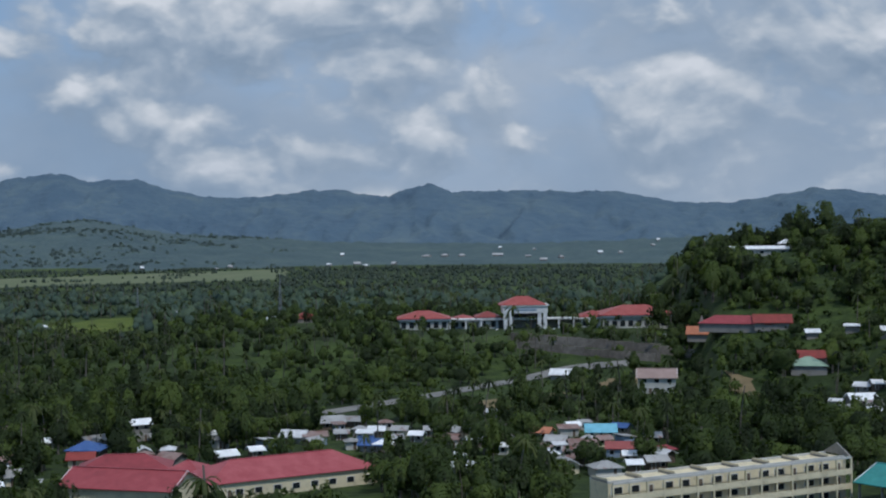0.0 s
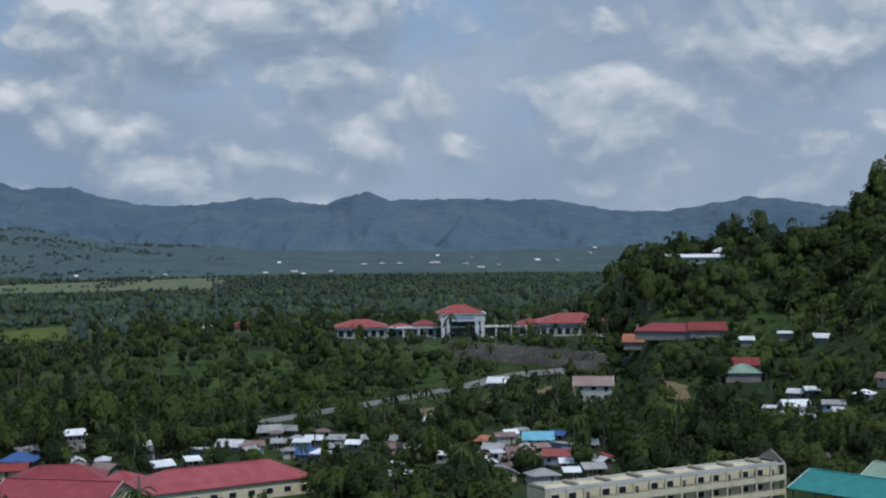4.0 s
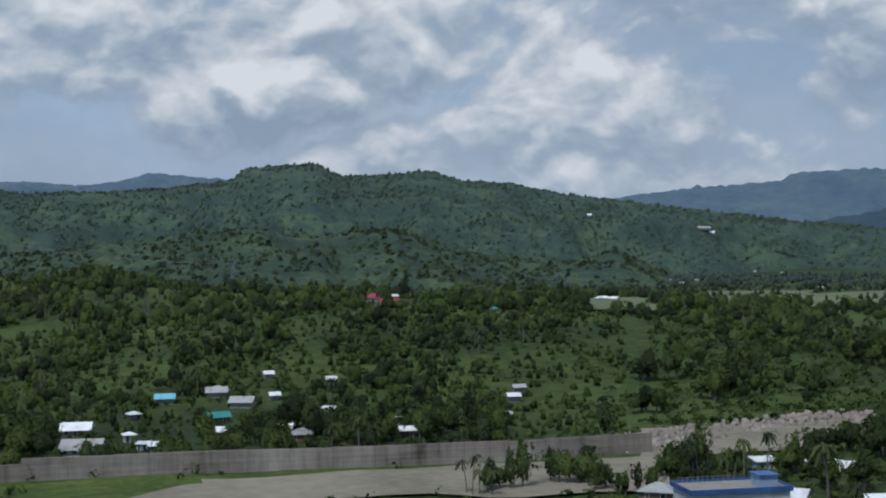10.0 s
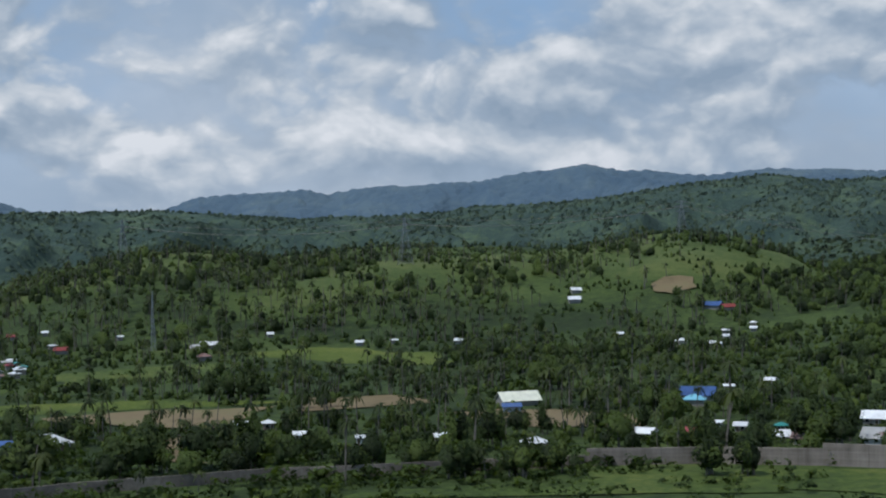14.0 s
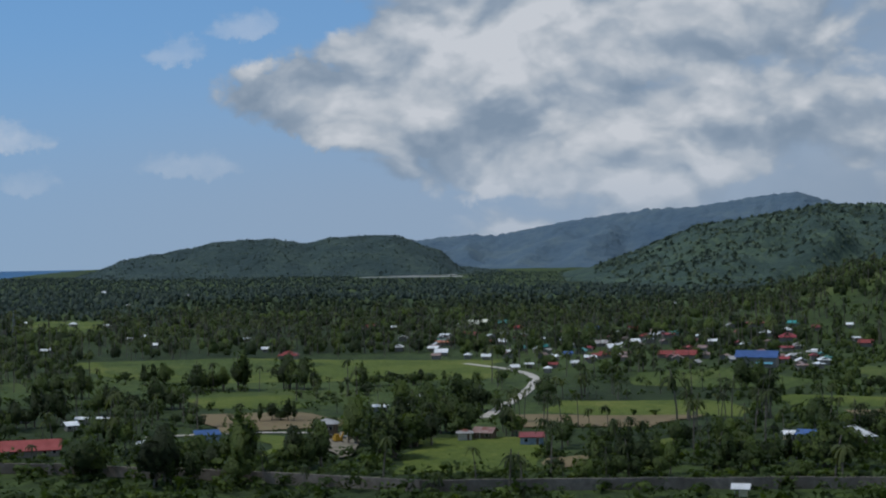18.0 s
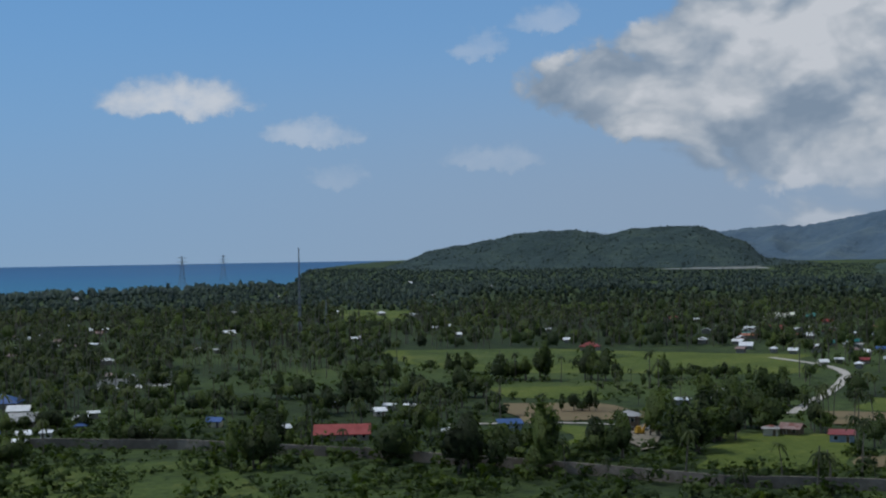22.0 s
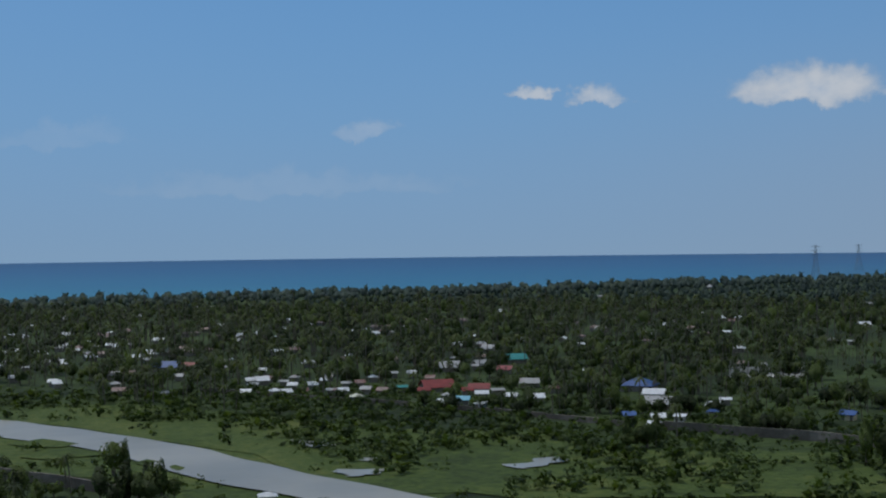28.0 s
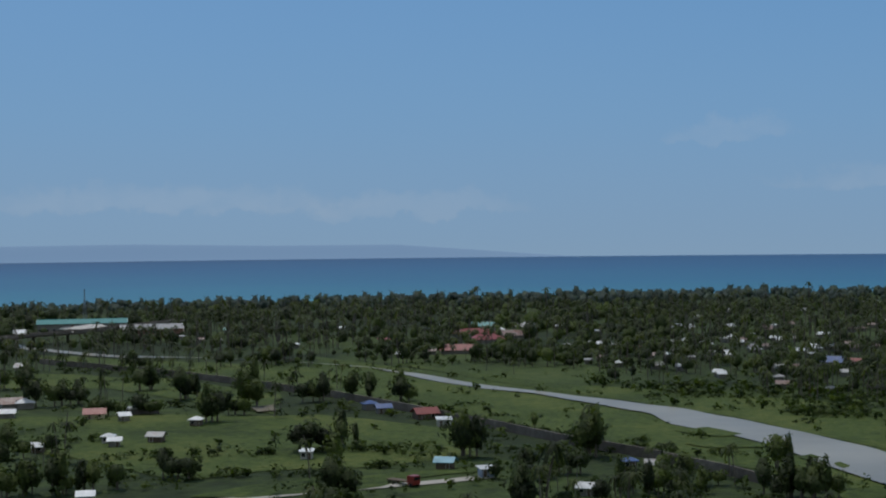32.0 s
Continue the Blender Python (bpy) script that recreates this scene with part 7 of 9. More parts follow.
house(-160, -616, 3.0, 3.5, 2.4, 159, "galvanised")
house(-152, -618, 3.0, 3.5, 2.4, 160, "grey")
house(-162, -592, 3.0, 3.5, 2.4, 154, "rusty")
house(-149, -521, 4.0, 3.5, 2.4, 152, "grey")
house(-162, -538, 3.2, 3.5, 2.4, 174, "red")
house(-164, -525, 4.1, 3.5, 2.4, 166, "galvanised")
house(-173, -533, 4.1, 3.6, 2.4, 174, "grey")
house(-172, -512, 3.2, 3.5, 2.4, 146, "galvanised")
house(-84, -679, 3.0, 3.5, 2.4, 175, "grey")
house(-71, -652, 3.0, 3.5, 2.4, 155, "galvanised")
house(-60, -643, 3.0, 3.5, 2.4, 157, "grey")
house(-31, -849, 3.9, 4.0, 2.4, 175, "grey")
house(-33, -791, 3.2, 3.8, 2.4, 182, "rusty")
house(-16, -858, 3.7, 5.4, 2.4, 188, "galvanised")
house(0, -808, 3.0, 3.8, 2.4, 183, "galvanised")
house(-4, -748, 3.4, 3.6, 2.4, 161, "grey")
house(6, -718, 3.0, 3.5, 2.4, 175, "grey")
house(-57, -988, 3.9, 4.7, 2.4, 187, "rusty")
house(-79, -1169, 3.8, 5.6, 2.4, 196, "galvanised")
# along bearings round 190 degrees
house(142, -887, 26.5, 11.0, 2.4, 207, "red")
house(130, -759, 19.9, 11.0, 2.4, 189, "red")
house(127, -836, 20.3, 11.0, 2.4, 208, "pink")
house(148, -961, 14.3, 11.0, 2.4, 178, "teal")
house(129, -913, 5.0, 7.3, 2.4, 193, "galvanised")
house(117, -876, 14.0, 11.0, 2.4, 199, "rusty")
house(116, -955, 16.0, 11.0, 2.4, 165, "grey")
house(96, -961, 4.2, 6.1, 2.4, 167, "grey")
house(316, -923, 6.1, 5.3, 2.4, 191, "teal")
house(454, -993, 64.4, 11.0, 2.4, 192, "teal")
house(422, -928, 33.9, 11.0, 2.4, 190, "grey")
house(361, -894, 42.7, 11.0, 2.4, 204, "rusty")
house(56, -698, 3.0, 4.0, 2.4, 191, "grey")
house(52, -718, 3.0, 3.5, 2.4, 183, "rusty")
house(40, -681, 3.0, 3.7, 2.4, 192, "galvanised")
house(65, -803, 5.4, 5.6, 2.4, 177, "grey")
house(57, -802, 3.5, 5.1, 2.4, 178, "galvanised")
house(48, -795, 3.0, 3.5, 2.4, 167, "grey")
house(27, -727, 3.9, 4.6, 2.4, 170, "rusty")
house(19, -730, 3.0, 4.2, 2.4, 181, "galvanised")
house(22, -672, 4.5, 4.7, 2.4, 196, "grey")
house(-12, -736, 3.2, 4.7, 2.4, 178, "galvanised")
house(-25, -790, 3.4, 5.0, 2.4, 195, "grey")
house(-39, -931, 6.2, 7.4, 2.4, 197, "rusty")
house(9, -942, 3.0, 3.9, 2.4, 192, "galvanised")
house(-7, -632, 3.0, 4.0, 2.4, 192, "galvanised")
house(-33, -661, 5.0, 5.3, 2.4, 156, "grey")
house(11, -664, 3.0, 3.5, 2.4, 189, "grey")
house(-19, -1156, 7.0, 7.3, 2.4, 159, "grey")
house(20, -383, 3.4, 3.0, 2.4, 194, "blue")
house(13, -380, 4.3, 3.7, 2.4, 179, "grey")
house(28, -343, 3.9, 3.3, 2.4, 166, "galvanised")
house(56, -366, 3.6, 3.1, 2.4, 208, "galvanised")
house(69, -378, 4.3, 3.7, 2.4, 177, "cyan")
house(120, -506, 4.8, 4.1, 2.4, 214, "blue")
house(113, -497, 4.7, 4.1, 2.4, 205, "blue")
house(95, -483, 7.3, 6.3, 2.4, 210, "red")
house(85, -464, 4.4, 3.8, 2.4, 196, "galvanised")
house(243, -469, 4.9, 4.2, 2.4, 201, "galvanised")
house(251, -498, 6.2, 5.3, 2.4, 215, "galvanised")
house(211, -471, 6.7, 5.8, 2.4, 202, "red")
house(199, -489, 6.8, 5.9, 2.4, 213, "rusty")
house(203, -485, 3.9, 3.5, 2.4, 223, "galvanised")
house(167, -418, 4.3, 3.7, 2.4, 182, "grey")
house(181, -414, 3.2, 3.0, 2.4, 189, "galvanised")
house(176, -407, 3.2, 3.0, 2.4, 200, "galvanised")
house(194, -393, 3.2, 3.0, 2.4, 185, "galvanised")
house(111, -390, 3.2, 3.0, 2.4, 190, "galvanised")
house(145, -318, 3.2, 3.0, 2.4, 201, "galvanised")
house(168, -456, 3.6, 3.5, 2.4, 186, "galvanised")
house(309, -612, 5.6, 5.9, 5.4, 187, "grey", 2)
house(447, -881, 6.5, 9.4, 2.4, 213, "galvanised")
house(324, -857, 3.0, 3.5, 2.4, 189, "grey")
house(303, -832, 3.0, 3.5, 2.4, 209, "rusty")
house(230, -789, 3.0, 3.5, 2.4, 193, "galvanised")
house(252, -930, 3.1, 4.6, 2.4, 213, "galvanised")
house(242, -941, 3.0, 3.5, 2.4, 186, "galvanised")
house(189, -835, 6.3, 5.4, 2.4, 195, "pink")
house(143, -750, 3.0, 3.5, 2.4, 181, "rusty")
house(178, -972, 3.0, 3.5, 2.4, 210, "galvanised")
house(157, -731, 3.0, 3.6, 2.4, 182, "galvanised")
house(292, -832, 3.0, 3.5, 2.4, 207, "galvanised")
house(552, -1225, 5.8, 8.5, 2.4, 198, "grey")
house(256, -498, 8.3, 7.1, 2.4, 215, "rusty")
house(216, -488, 3.2, 3.5, 2.4, 209, "galvanised")
house(198, -466, 3.2, 3.5, 2.4, 215, "galvanised")
house(-43, -841, 3.7, 5.3, 2.4, 183, "galvanised")
house(-52, -850, 3.0, 4.1, 2.4, 175, "grey")
house(-22, -840, 3.0, 3.5, 2.4, 176, "rusty")
house(67, -914, 3.0, 4.4, 2.4, 169, "galvanised")
house(19, -816, 3.0, 3.9, 2.4, 164, "galvanised")
house(36, -775, 4.3, 3.7, 2.4, 167, "pink")
house(75, -795, 3.0, 3.5, 2.4, 204, "grey")
house(82, -754, 3.0, 3.6, 2.4, 194, "rusty")
house(5, -1076, 3.0, 3.5, 2.4, 198, "galvanised")
# along bearings round 0 degrees
house(-135, 2240, 10.2, 11.0, 2.4, 8, "grey")
house(-76, 2223, 6.0, 10.6, 2.4, 341, "grey")
house(-116, 2135, 5.8, 10.2, 2.4, 24, "galvanised")
house(-28, 2426, 13.2, 11.0, 2.4, 342, "grey")
house(3, 2408, 10.9, 11.0, 2.4, 344, "grey")
house(32, 2424, 11.0, 11.0, 2.4, 7, "grey")
house(92, 2406, 16.6, 11.0, 2.4, 358, "grey")
house(143, 2396, 8.7, 11.0, 2.4, 353, "grey")
house(160, 2270, 10.3, 11.0, 2.4, 360, "grey")
house(196, 2372, 6.5, 11.0, 2.4, 17, "grey")
house(581, 4462, 12.2, 11.0, 2.4, 333, "galvanised")
house(615, 4458, 12.2, 11.0, 2.4, 346, "grey")
house(-176, 2207, 6.0, 10.5, 2.4, 354, "galvanised")
house(267, 2425, 6.6, 11.0, 2.4, 4, "galvanised")
house(299, 2408, 6.6, 11.0, 2.4, 7, "grey")
house(382, 2598, 4.8, 8.3, 2.4, 10, "grey")
house(-172, 2438, 5.3, 9.3, 2.4, 4, "galvanised")
house(-121, 4498, 9.8, 11.0, 2.4, 3, "grey")
house(107, 2668, 4.8, 8.5, 2.4, 350, "galvanised")
house(168, 2629, 4.8, 8.3, 2.4, 358, "grey")
house(-318, 2140, 3.0, 4.8, 2.4, 14, "grey")
house(-436, 2064, 4.2, 7.4, 2.4, 23, "grey")
house(51, 630, 4.7, 4.0, 2.4, 356, "rusty")
house(427, 2828, 5.2, 9.1, 2.4, 345, "galvanised")

# trees and bushes that stand out: place, spread, number, size, kind
grove(-305, 164, 5.5, 5, 0.8, 0)
grove(-307, 181, 4.8, 5, 0.9, 0)
grove(-296, 183, 2.8, 3, 0.7, 0)
grove(-299, 208, 3.7, 6, 0.6, 0)
grove(-290, 210, 4.3, 4, 0.6, 0)
grove(-294, 224, 2.3, 3, 0.7, 0)
grove(-290, 242, 6.0, 7, 0.8, 0)
grove(-314, 273, 4.9, 5, 0.9, 0)
grove(-301, 275, 4.8, 5, 1.1, 0)
grove(-265, 234, 5.6, 5, 0.9, 0)
grove(-286, 187, 5.4, 5, 0.6, 0)
grove(-303, 155, 4.0, 4, 0.9, 1)
grove(-332, 204, 1.2, 1, 0.7, 0)
grove(-273, 216, 5.5, 6, 0.7, 0)
grove(-119, 438, 5.4, 6, 1.2, 0)
grove(-103, 430, 5.2, 6, 1.1, 0)
grove(-102, 364, 6.0, 7, 0.9, 0)
grove(-120, 377, 4.7, 5, 0.8, 0)
grove(-87, 435, 4.6, 5, 1.3, 0)
grove(-80, 457, 5.5, 6, 1.2, 0)
grove(-68, 455, 5.5, 6, 1.2, 0)
grove(-55, 453, 5.4, 6, 1.1, 0)
grove(-127, 442, 5.5, 5, 1.1, 0)
grove(-103, 473, 9.6, 8, 1.2, 0)
grove(-117, 334, 1.4, 1, 1.2, 1)
grove(-114, 354, 2.4, 2, 1.1, 1)
grove(-111, 380, 3.1, 3, 1.0, 1)
grove(-144, 365, 3.7, 4, 0.9, 0)
grove(-130, 323, 3.3, 4, 0.8, 0)
grove(-101, 402, 3.9, 4, 0.9, 1)
grove(-77, 397, 4.2, 4, 1.0, 1)
grove(-61, 397, 6.4, 6, 0.9, 0)
grove(-42, 350, 2.0, 2, 0.8, 1)
grove(-339, -290, 3.5, 3, 1.3, 0)
grove(-321, -265, 4.6, 8, 1.25, 0)
grove(-346, -275, 7.0, 10, 1.2, 0)
grove(-376, -285, 7.5, 8, 1.1, 0)
grove(-410, -320, 8.2, 8, 1.1, 0)
grove(-433, -312, 8.5, 7, 1.0, 0)
grove(-297, -273, 4.8, 5, 1.0, 0)
grove(-284, -287, 4.0, 4, 1.2, 0)
grove(-454, -335, 13.4, 6, 0.9, 0)
grove(-443, -442, 5.0, 4, 1.3, 0)
grove(-458, -433, 7.5, 6, 1.2, 0)
grove(-438, -456, 6.3, 4, 0.9, 0)
grove(-369, -355, 8.1, 5, 0.7, 0)
grove(-466, -412, 14.8, 8, 0.8, 0)
grove(-498, -395, 20.1, 10, 0.75, 0)
grove(-410, -279, 3.5, 3, 1.1, 1)
grove(-413, -268, 1.9, 2, 1.1, 1)
grove(-414, -255, 2.7, 2, 1.1, 1)
grove(-333, -337, 2.3, 1, 1.1, 1)
grove(-318, -211, 16.6, 26, 0.9, 2)
grove(-307, -227, 9.1, 14, 0.6, 2)
grove(-350, -224, 6.6, 10, 1.0, 2)
grove(-334, -190, 10.6, 9, 0.9, 0)
grove(-353, -192, 4.8, 5, 1.0, 0)
grove(-373, -151, 4.8, 5, 1.35, 0)
grove(-358, -168, 7.8, 8, 0.9, 0)
grove(-371, -164, 6.4, 7, 0.7, 0)
grove(-378, -123, 5.5, 6, 1.2, 0)
grove(-387, -93, 4.7, 6, 1.1, 0)
grove(-389, -101, 3.2, 3, 1.0, 1)
grove(-451, -226, 8.0, 8, 1.0, 1)
grove(-466, -212, 5.1, 6, 1.2, 1)
grove(-476, -190, 5.1, 4, 1.1, 1)
grove(-553, -262, 3.6, 3, 1.2, 0)
grove(-535, -243, 3.5, 4, 1.2, 0)
grove(-564, -174, 11.7, 9, 1.0, 1)
grove(-555, -140, 11.3, 9, 1.1, 0)
grove(-572, -213, 14.5, 8, 0.7, 0)
grove(-452, -130, 13.0, 9, 0.9, 1)
grove(-331, -174, 13.3, 22, 0.9, 2)
grove(-355, -129, 23.9, 30, 0.8, 2)
grove(-217, -333, 6.3, 6, 1.2, 0)
grove(-243, -360, 6.9, 6, 0.9, 0)
grove(-251, -309, 3.2, 4, 1.2, 0)
grove(-252, -284, 2.7, 4, 1.3, 0)
grove(-274, -297, 2.9, 3, 1.1, 0)
grove(-266, -269, 2.7, 3, 1.3, 0)
grove(-312, -416, 10.3, 7, 1.1, 0)
grove(-352, -420, 8.7, 7, 1.1, 0)
grove(-376, -420, 6.7, 5, 1.1, 0)
grove(-330, -465, 13.5, 8, 0.9, 0)
grove(-380, -487, 12.2, 7, 1.0, 0)
grove(-278, -444, 12.4, 8, 0.9, 0)
grove(-311, -541, 14.8, 8, 0.9, 0)
grove(-220, -397, 10.8, 8, 0.9, 0)
grove(-263, -345, 18.9, 26, 0.8, 2)
grove(-203, -338, 18.7, 26, 0.8, 2)
grove(-432, -502, 15.7, 8, 0.9, 0)
grove(-484, -728, 6.9, 4, 1.2, 0)
grove(-395, -716, 8.1, 4, 1.2, 0)
grove(-435, -453, 9.9, 6, 0.9, 0)
grove(-350, -526, 5.0, 2, 1.1, 1)
grove(-375, -150, 5.6, 5, 1.2, 0)
grove(-377, -121, 6.3, 6, 1.1, 0)
grove(-387, -101, 6.3, 6, 1.2, 0)
grove(-377, -92, 6.1, 6, 0.8, 0)
grove(-419, -120, 6.9, 7, 1.1, 1)
grove(-396, -82, 9.6, 9, 0.9, 0)
grove(-452, -84, 10.9, 10, 1.1, 1)
grove(-440, -63, 8.8, 8, 1.1, 1)
grove(-376, -58, 7.5, 9, 0.9, 0)
grove(-415, -31, 6.6, 6, 1.1, 0)
grove(-448, -17, 5.3, 5, 0.9, 0)
grove(-369, -26, 10.3, 10, 1.0, 0)
grove(-384, -42, 9.2, 10, 0.8, 0)
grove(-374, -12, 8.9, 8, 0.8, 0)
grove(-368, 36, 6.6, 8, 0.9, 0)
grove(-390, 35, 3.1, 3, 0.9, 0)
grove(-567, -89, 25.0, 26, 0.95, 1)
grove(-573, -132, 20.9, 18, 0.95, 1)
grove(-578, -184, 21.6, 14, 0.95, 1)
grove(-584, -50, 13.9, 9, 1.0, 1)
grove(-580, -15, 4.6, 3, 1.3, 0)
grove(-578, 10, 13.7, 9, 1.1, 1)
grove(-419, 67, 6.7, 6, 1.1, 0)
grove(-523, -100, 6.3, 4, 0.8, 0)
grove(-604, -225, 15.3, 10, 0.8, 2)
grove(-357, -45, 17.1, 20, 0.8, 2)
grove(-359, 49, 4.3, 5, 0.9, 2)
grove(-355, 29, 8.5, 14, 0.8, 2)
grove(198, -532, 4.9, 5, 1.15, 0)
grove(229, -563, 4.8, 5, 1.0, 0)
grove(165, -466, 4.3, 5, 1.0, 0)
grove(168, -509, 4.7, 5, 1.1, 0)
grove(148, -486, 2.8, 2, 1.0, 1)
grove(164, -487, 3.7, 3, 0.7, 0)
grove(185, -571, 3.3, 3, 1.0, 0)
grove(85, -327, 4.3, 5, 0.90, 0)
grove(113, -405, 4.0, 5, 1.0, 0)
grove(163, -326, 8.6, 9, 0.86, 0)
grove(151, -333, 7.2, 6, 0.72, 0)
grove(138, -352, 6.0, 5, 0.72, 0)
grove(145, -390, 24.7, 34, 0.95, 2)
grove(192, -413, 10.8, 14, 1.0, 2)
grove(117, -360, 18.0, 30, 0.9, 2)
grove(240, -506, 13.3, 9, 0.9, 0)
grove(205, -482, 12.4, 9, 0.8, 0)
grove(230, -526, 9.1, 6, 0.9, 1)
grove(287, -563, 7.5, 5, 1.1, 0)
grove(99, -406, 13.2, 20, 1.0, 2)
grove(105, -417, 6.8, 5, 0.8, 0)
grove(112, -532, 3.4, 4, 1.0, 0)
grove(131, -538, 3.9, 4, 0.9, 0)
grove(146, -528, 5.6, 5, 1.0, 0)
grove(162, -551, 3.2, 3, 1.0, 1)
grove(154, -574, 5.6, 5, 0.9, 1)
grove(66, -399, 2.6, 4, 1.4, 0)
grove(-5, -370, 1.2, 1, 0.86, 1)
grove(17, -344, 8.2, 6, 0.72, 0)
grove(6, -340, 8.1, 6, 0.72, 0)
grove(-20, -345, 6.8, 5, 0.79, 0)
grove(-26, -355, 2.8, 2, 0.65, 0)
grove(38, -348, 6.9, 6, 0.72, 1)
grove(45, -363, 8.7, 6, 0.58, 0)
grove(-18, -388, 1.8, 2, 0.8, 0)
grove(14, -420, 5.0, 5, 0.8, 2)
grove(17, -416, 9.9, 14, 1.0, 2)
grove(56, -410, 9.8, 14, 0.9, 2)
grove(72, -487, 9.7, 9, 0.7, 2)
grove(33, -425, 3.0, 2, 0.9, 1)
grove(34, -419, 3.3, 3, 0.9, 0)
grove(82, -408, 9.9, 14, 1.0, 2)
grove(84, -377, 9.2, 14, 0.9, 2)
grove(232, -671, 2.8, 2, 1.0, 0)
grove(272, -654, 3.9, 3, 0.8, 0)
grove(40, -412, 9.8, 12, 0.9, 2)
grove(15, -372, 7.4, 5, 0.65, 1)
grove(40, -370, 8.8, 6, 0.72, 0)
grove(33, -403, 3.2, 4, 1.0, 0)
grove(19, -432, 5.1, 6, 0.9, 2)
grove(4, -360, 7.1, 6, 0.65, 0)
grove(-6, -362, 1.4, 1, 0.90, 1)
grove(-20, -381, 1.4, 2, 0.8, 0)
grove(-26, -345, 6.8, 6, 0.79, 0)
grove(-15, -344, 8.2, 6, 0.72, 0)
grove(-11, -408, 9.7, 14, 0.9, 2)
grove(-50, -504, 24.0, 30, 0.9, 2)
grove(6, -554, 19.7, 24, 0.8, 2)
grove(-109, -512, 33.2, 34, 0.9, 2)
grove(-149, -412, 34.7, 40, 0.8, 2)
grove(-131, -474, 31.2, 40, 1.0, 2)
grove(-179, -469, 23.8, 14, 0.7, 0)
grove(-147, -495, 20.4, 12, 0.7, 0)
grove(-168, -385, 6.6, 6, 0.8, 0)
grove(-210, -445, 13.6, 9, 0.8, 0)
grove(-307, 217, 6.0, 6, 0.95, 0)
grove(-290, 216, 7.2, 6, 0.9, 1)
grove(-328, 314, 7.2, 6, 1.1, 0)
grove(-302, 295, 6.7, 8, 1.0, 0)
grove(-376, 360, 6.2, 5, 1.2, 0)
grove(-402, 407, 9.1, 8, 1.3, 0)
grove(-470, 437, 15.2, 9, 1.3, 0)
grove(-338, 358, 9.7, 8, 1.0, 0)
grove(-466, 356, 9.3, 6, 1.3, 0)
grove(-428, 319, 8.5, 6, 1.0, 0)
grove(-476, 324, 9.1, 6, 1.1, 0)
grove(-414, 281, 7.9, 6, 0.9, 0)
grove(-426, 357, 6.6, 4, 0.9, 0)
grove(-321, 368, 3.9, 4, 1.1, 0)
grove(-316, 380, 2.3, 2, 1.2, 0)
grove(-273, 278, 7.7, 8, 0.9, 0)
grove(-281, 310, 5.0, 5, 0.9, 0)
grove(-169, 327, 2.9, 4, 1.1, 0)
grove(-181, 352, 2.8, 4, 1.0, 0)
grove(-249, 331, 4.9, 5, 1.0, 0)
grove(-218, 314, 4.5, 6, 0.9, 0)
grove(-262, 363, 3.5, 3, 1.0, 0)
grove(-204, 325, 7.6, 8, 0.8, 0)
grove(-201, 418, 5.5, 5, 1.0, 0)
grove(-140, 318, 4.0, 4, 0.9, 0)
grove(-149, 360, 5.0, 3, 0.8, 0)
grove(-158, 367, 5.0, 3, 0.8, 0)
grove(-261, 452, 6.2, 4, 0.9, 0)
grove(-301, 389, 3.9, 4, 0.9, 0)
grove(-391, 328, 24.2, 24, 1.0, 2)
grove(-381, 278, 24.3, 26, 1.0, 2)
for _b, _r, _w, _n, _z, _k in (
    (89.0, 381, 9, 8, 1.5, 2), (91.4, 380, 10, 9, 1.6, 2), (93.0, 378, 9, 8, 1.4, 2), (95.5, 374, 12, 12, 1.5, 2), (98.0, 372, 12, 12, 1.4, 2), (101.0, 366, 12, 12, 1.5, 2), (87.0, 383, 4, 3, 1.1, 2),
    (-20.6, 742, 17, 13, 1.75, 0), (-19.8, 735, 8, 5, 1.6, 0), (-18.2, 700, 8, 4, 1.3, 0), (-21.3, 756, 22, 5, 1.25, 1), (-23.6, 760, 14, 3, 1.2, 1), (-16.4, 740, 9, 4, 1.3, 1), (-14.4, 745, 14, 6, 1.4, 0), (-14.2, 740, 4, 2, 1.6, 0),
    (-12.9, 720, 13, 8, 1.1, 0), (-11.4, 730, 9, 5, 1.15, 0), (-10.0, 705, 9, 7, 1.3, 0), (-9.0, 700, 9, 5, 1.3, 0), (-8.3, 760, 12, 6, 1.4, 0), (-12.0, 640, 16, 7, 1.35, 0), (-15.5, 660, 24, 9, 1.4, 0), (-17.5, 600, 25, 10, 1.4, 0)):
    grove(*polar(_b, _r), _w, _n, _z, _k)
field("islet", [(10, -458), (-1, -466), (-12, -450), (-6, -444), (5, -450)])
field("islet", [(-26, -405), (-29, -411), (-32, -405), (-28, -399)])
field("islet", [(-34, -395), (-36, -398), (-38, -392), (-35, -388)])
field("islet", [(6, -428), (-9, -436), (-25, -427), (-15, -422), (-2, -420)])


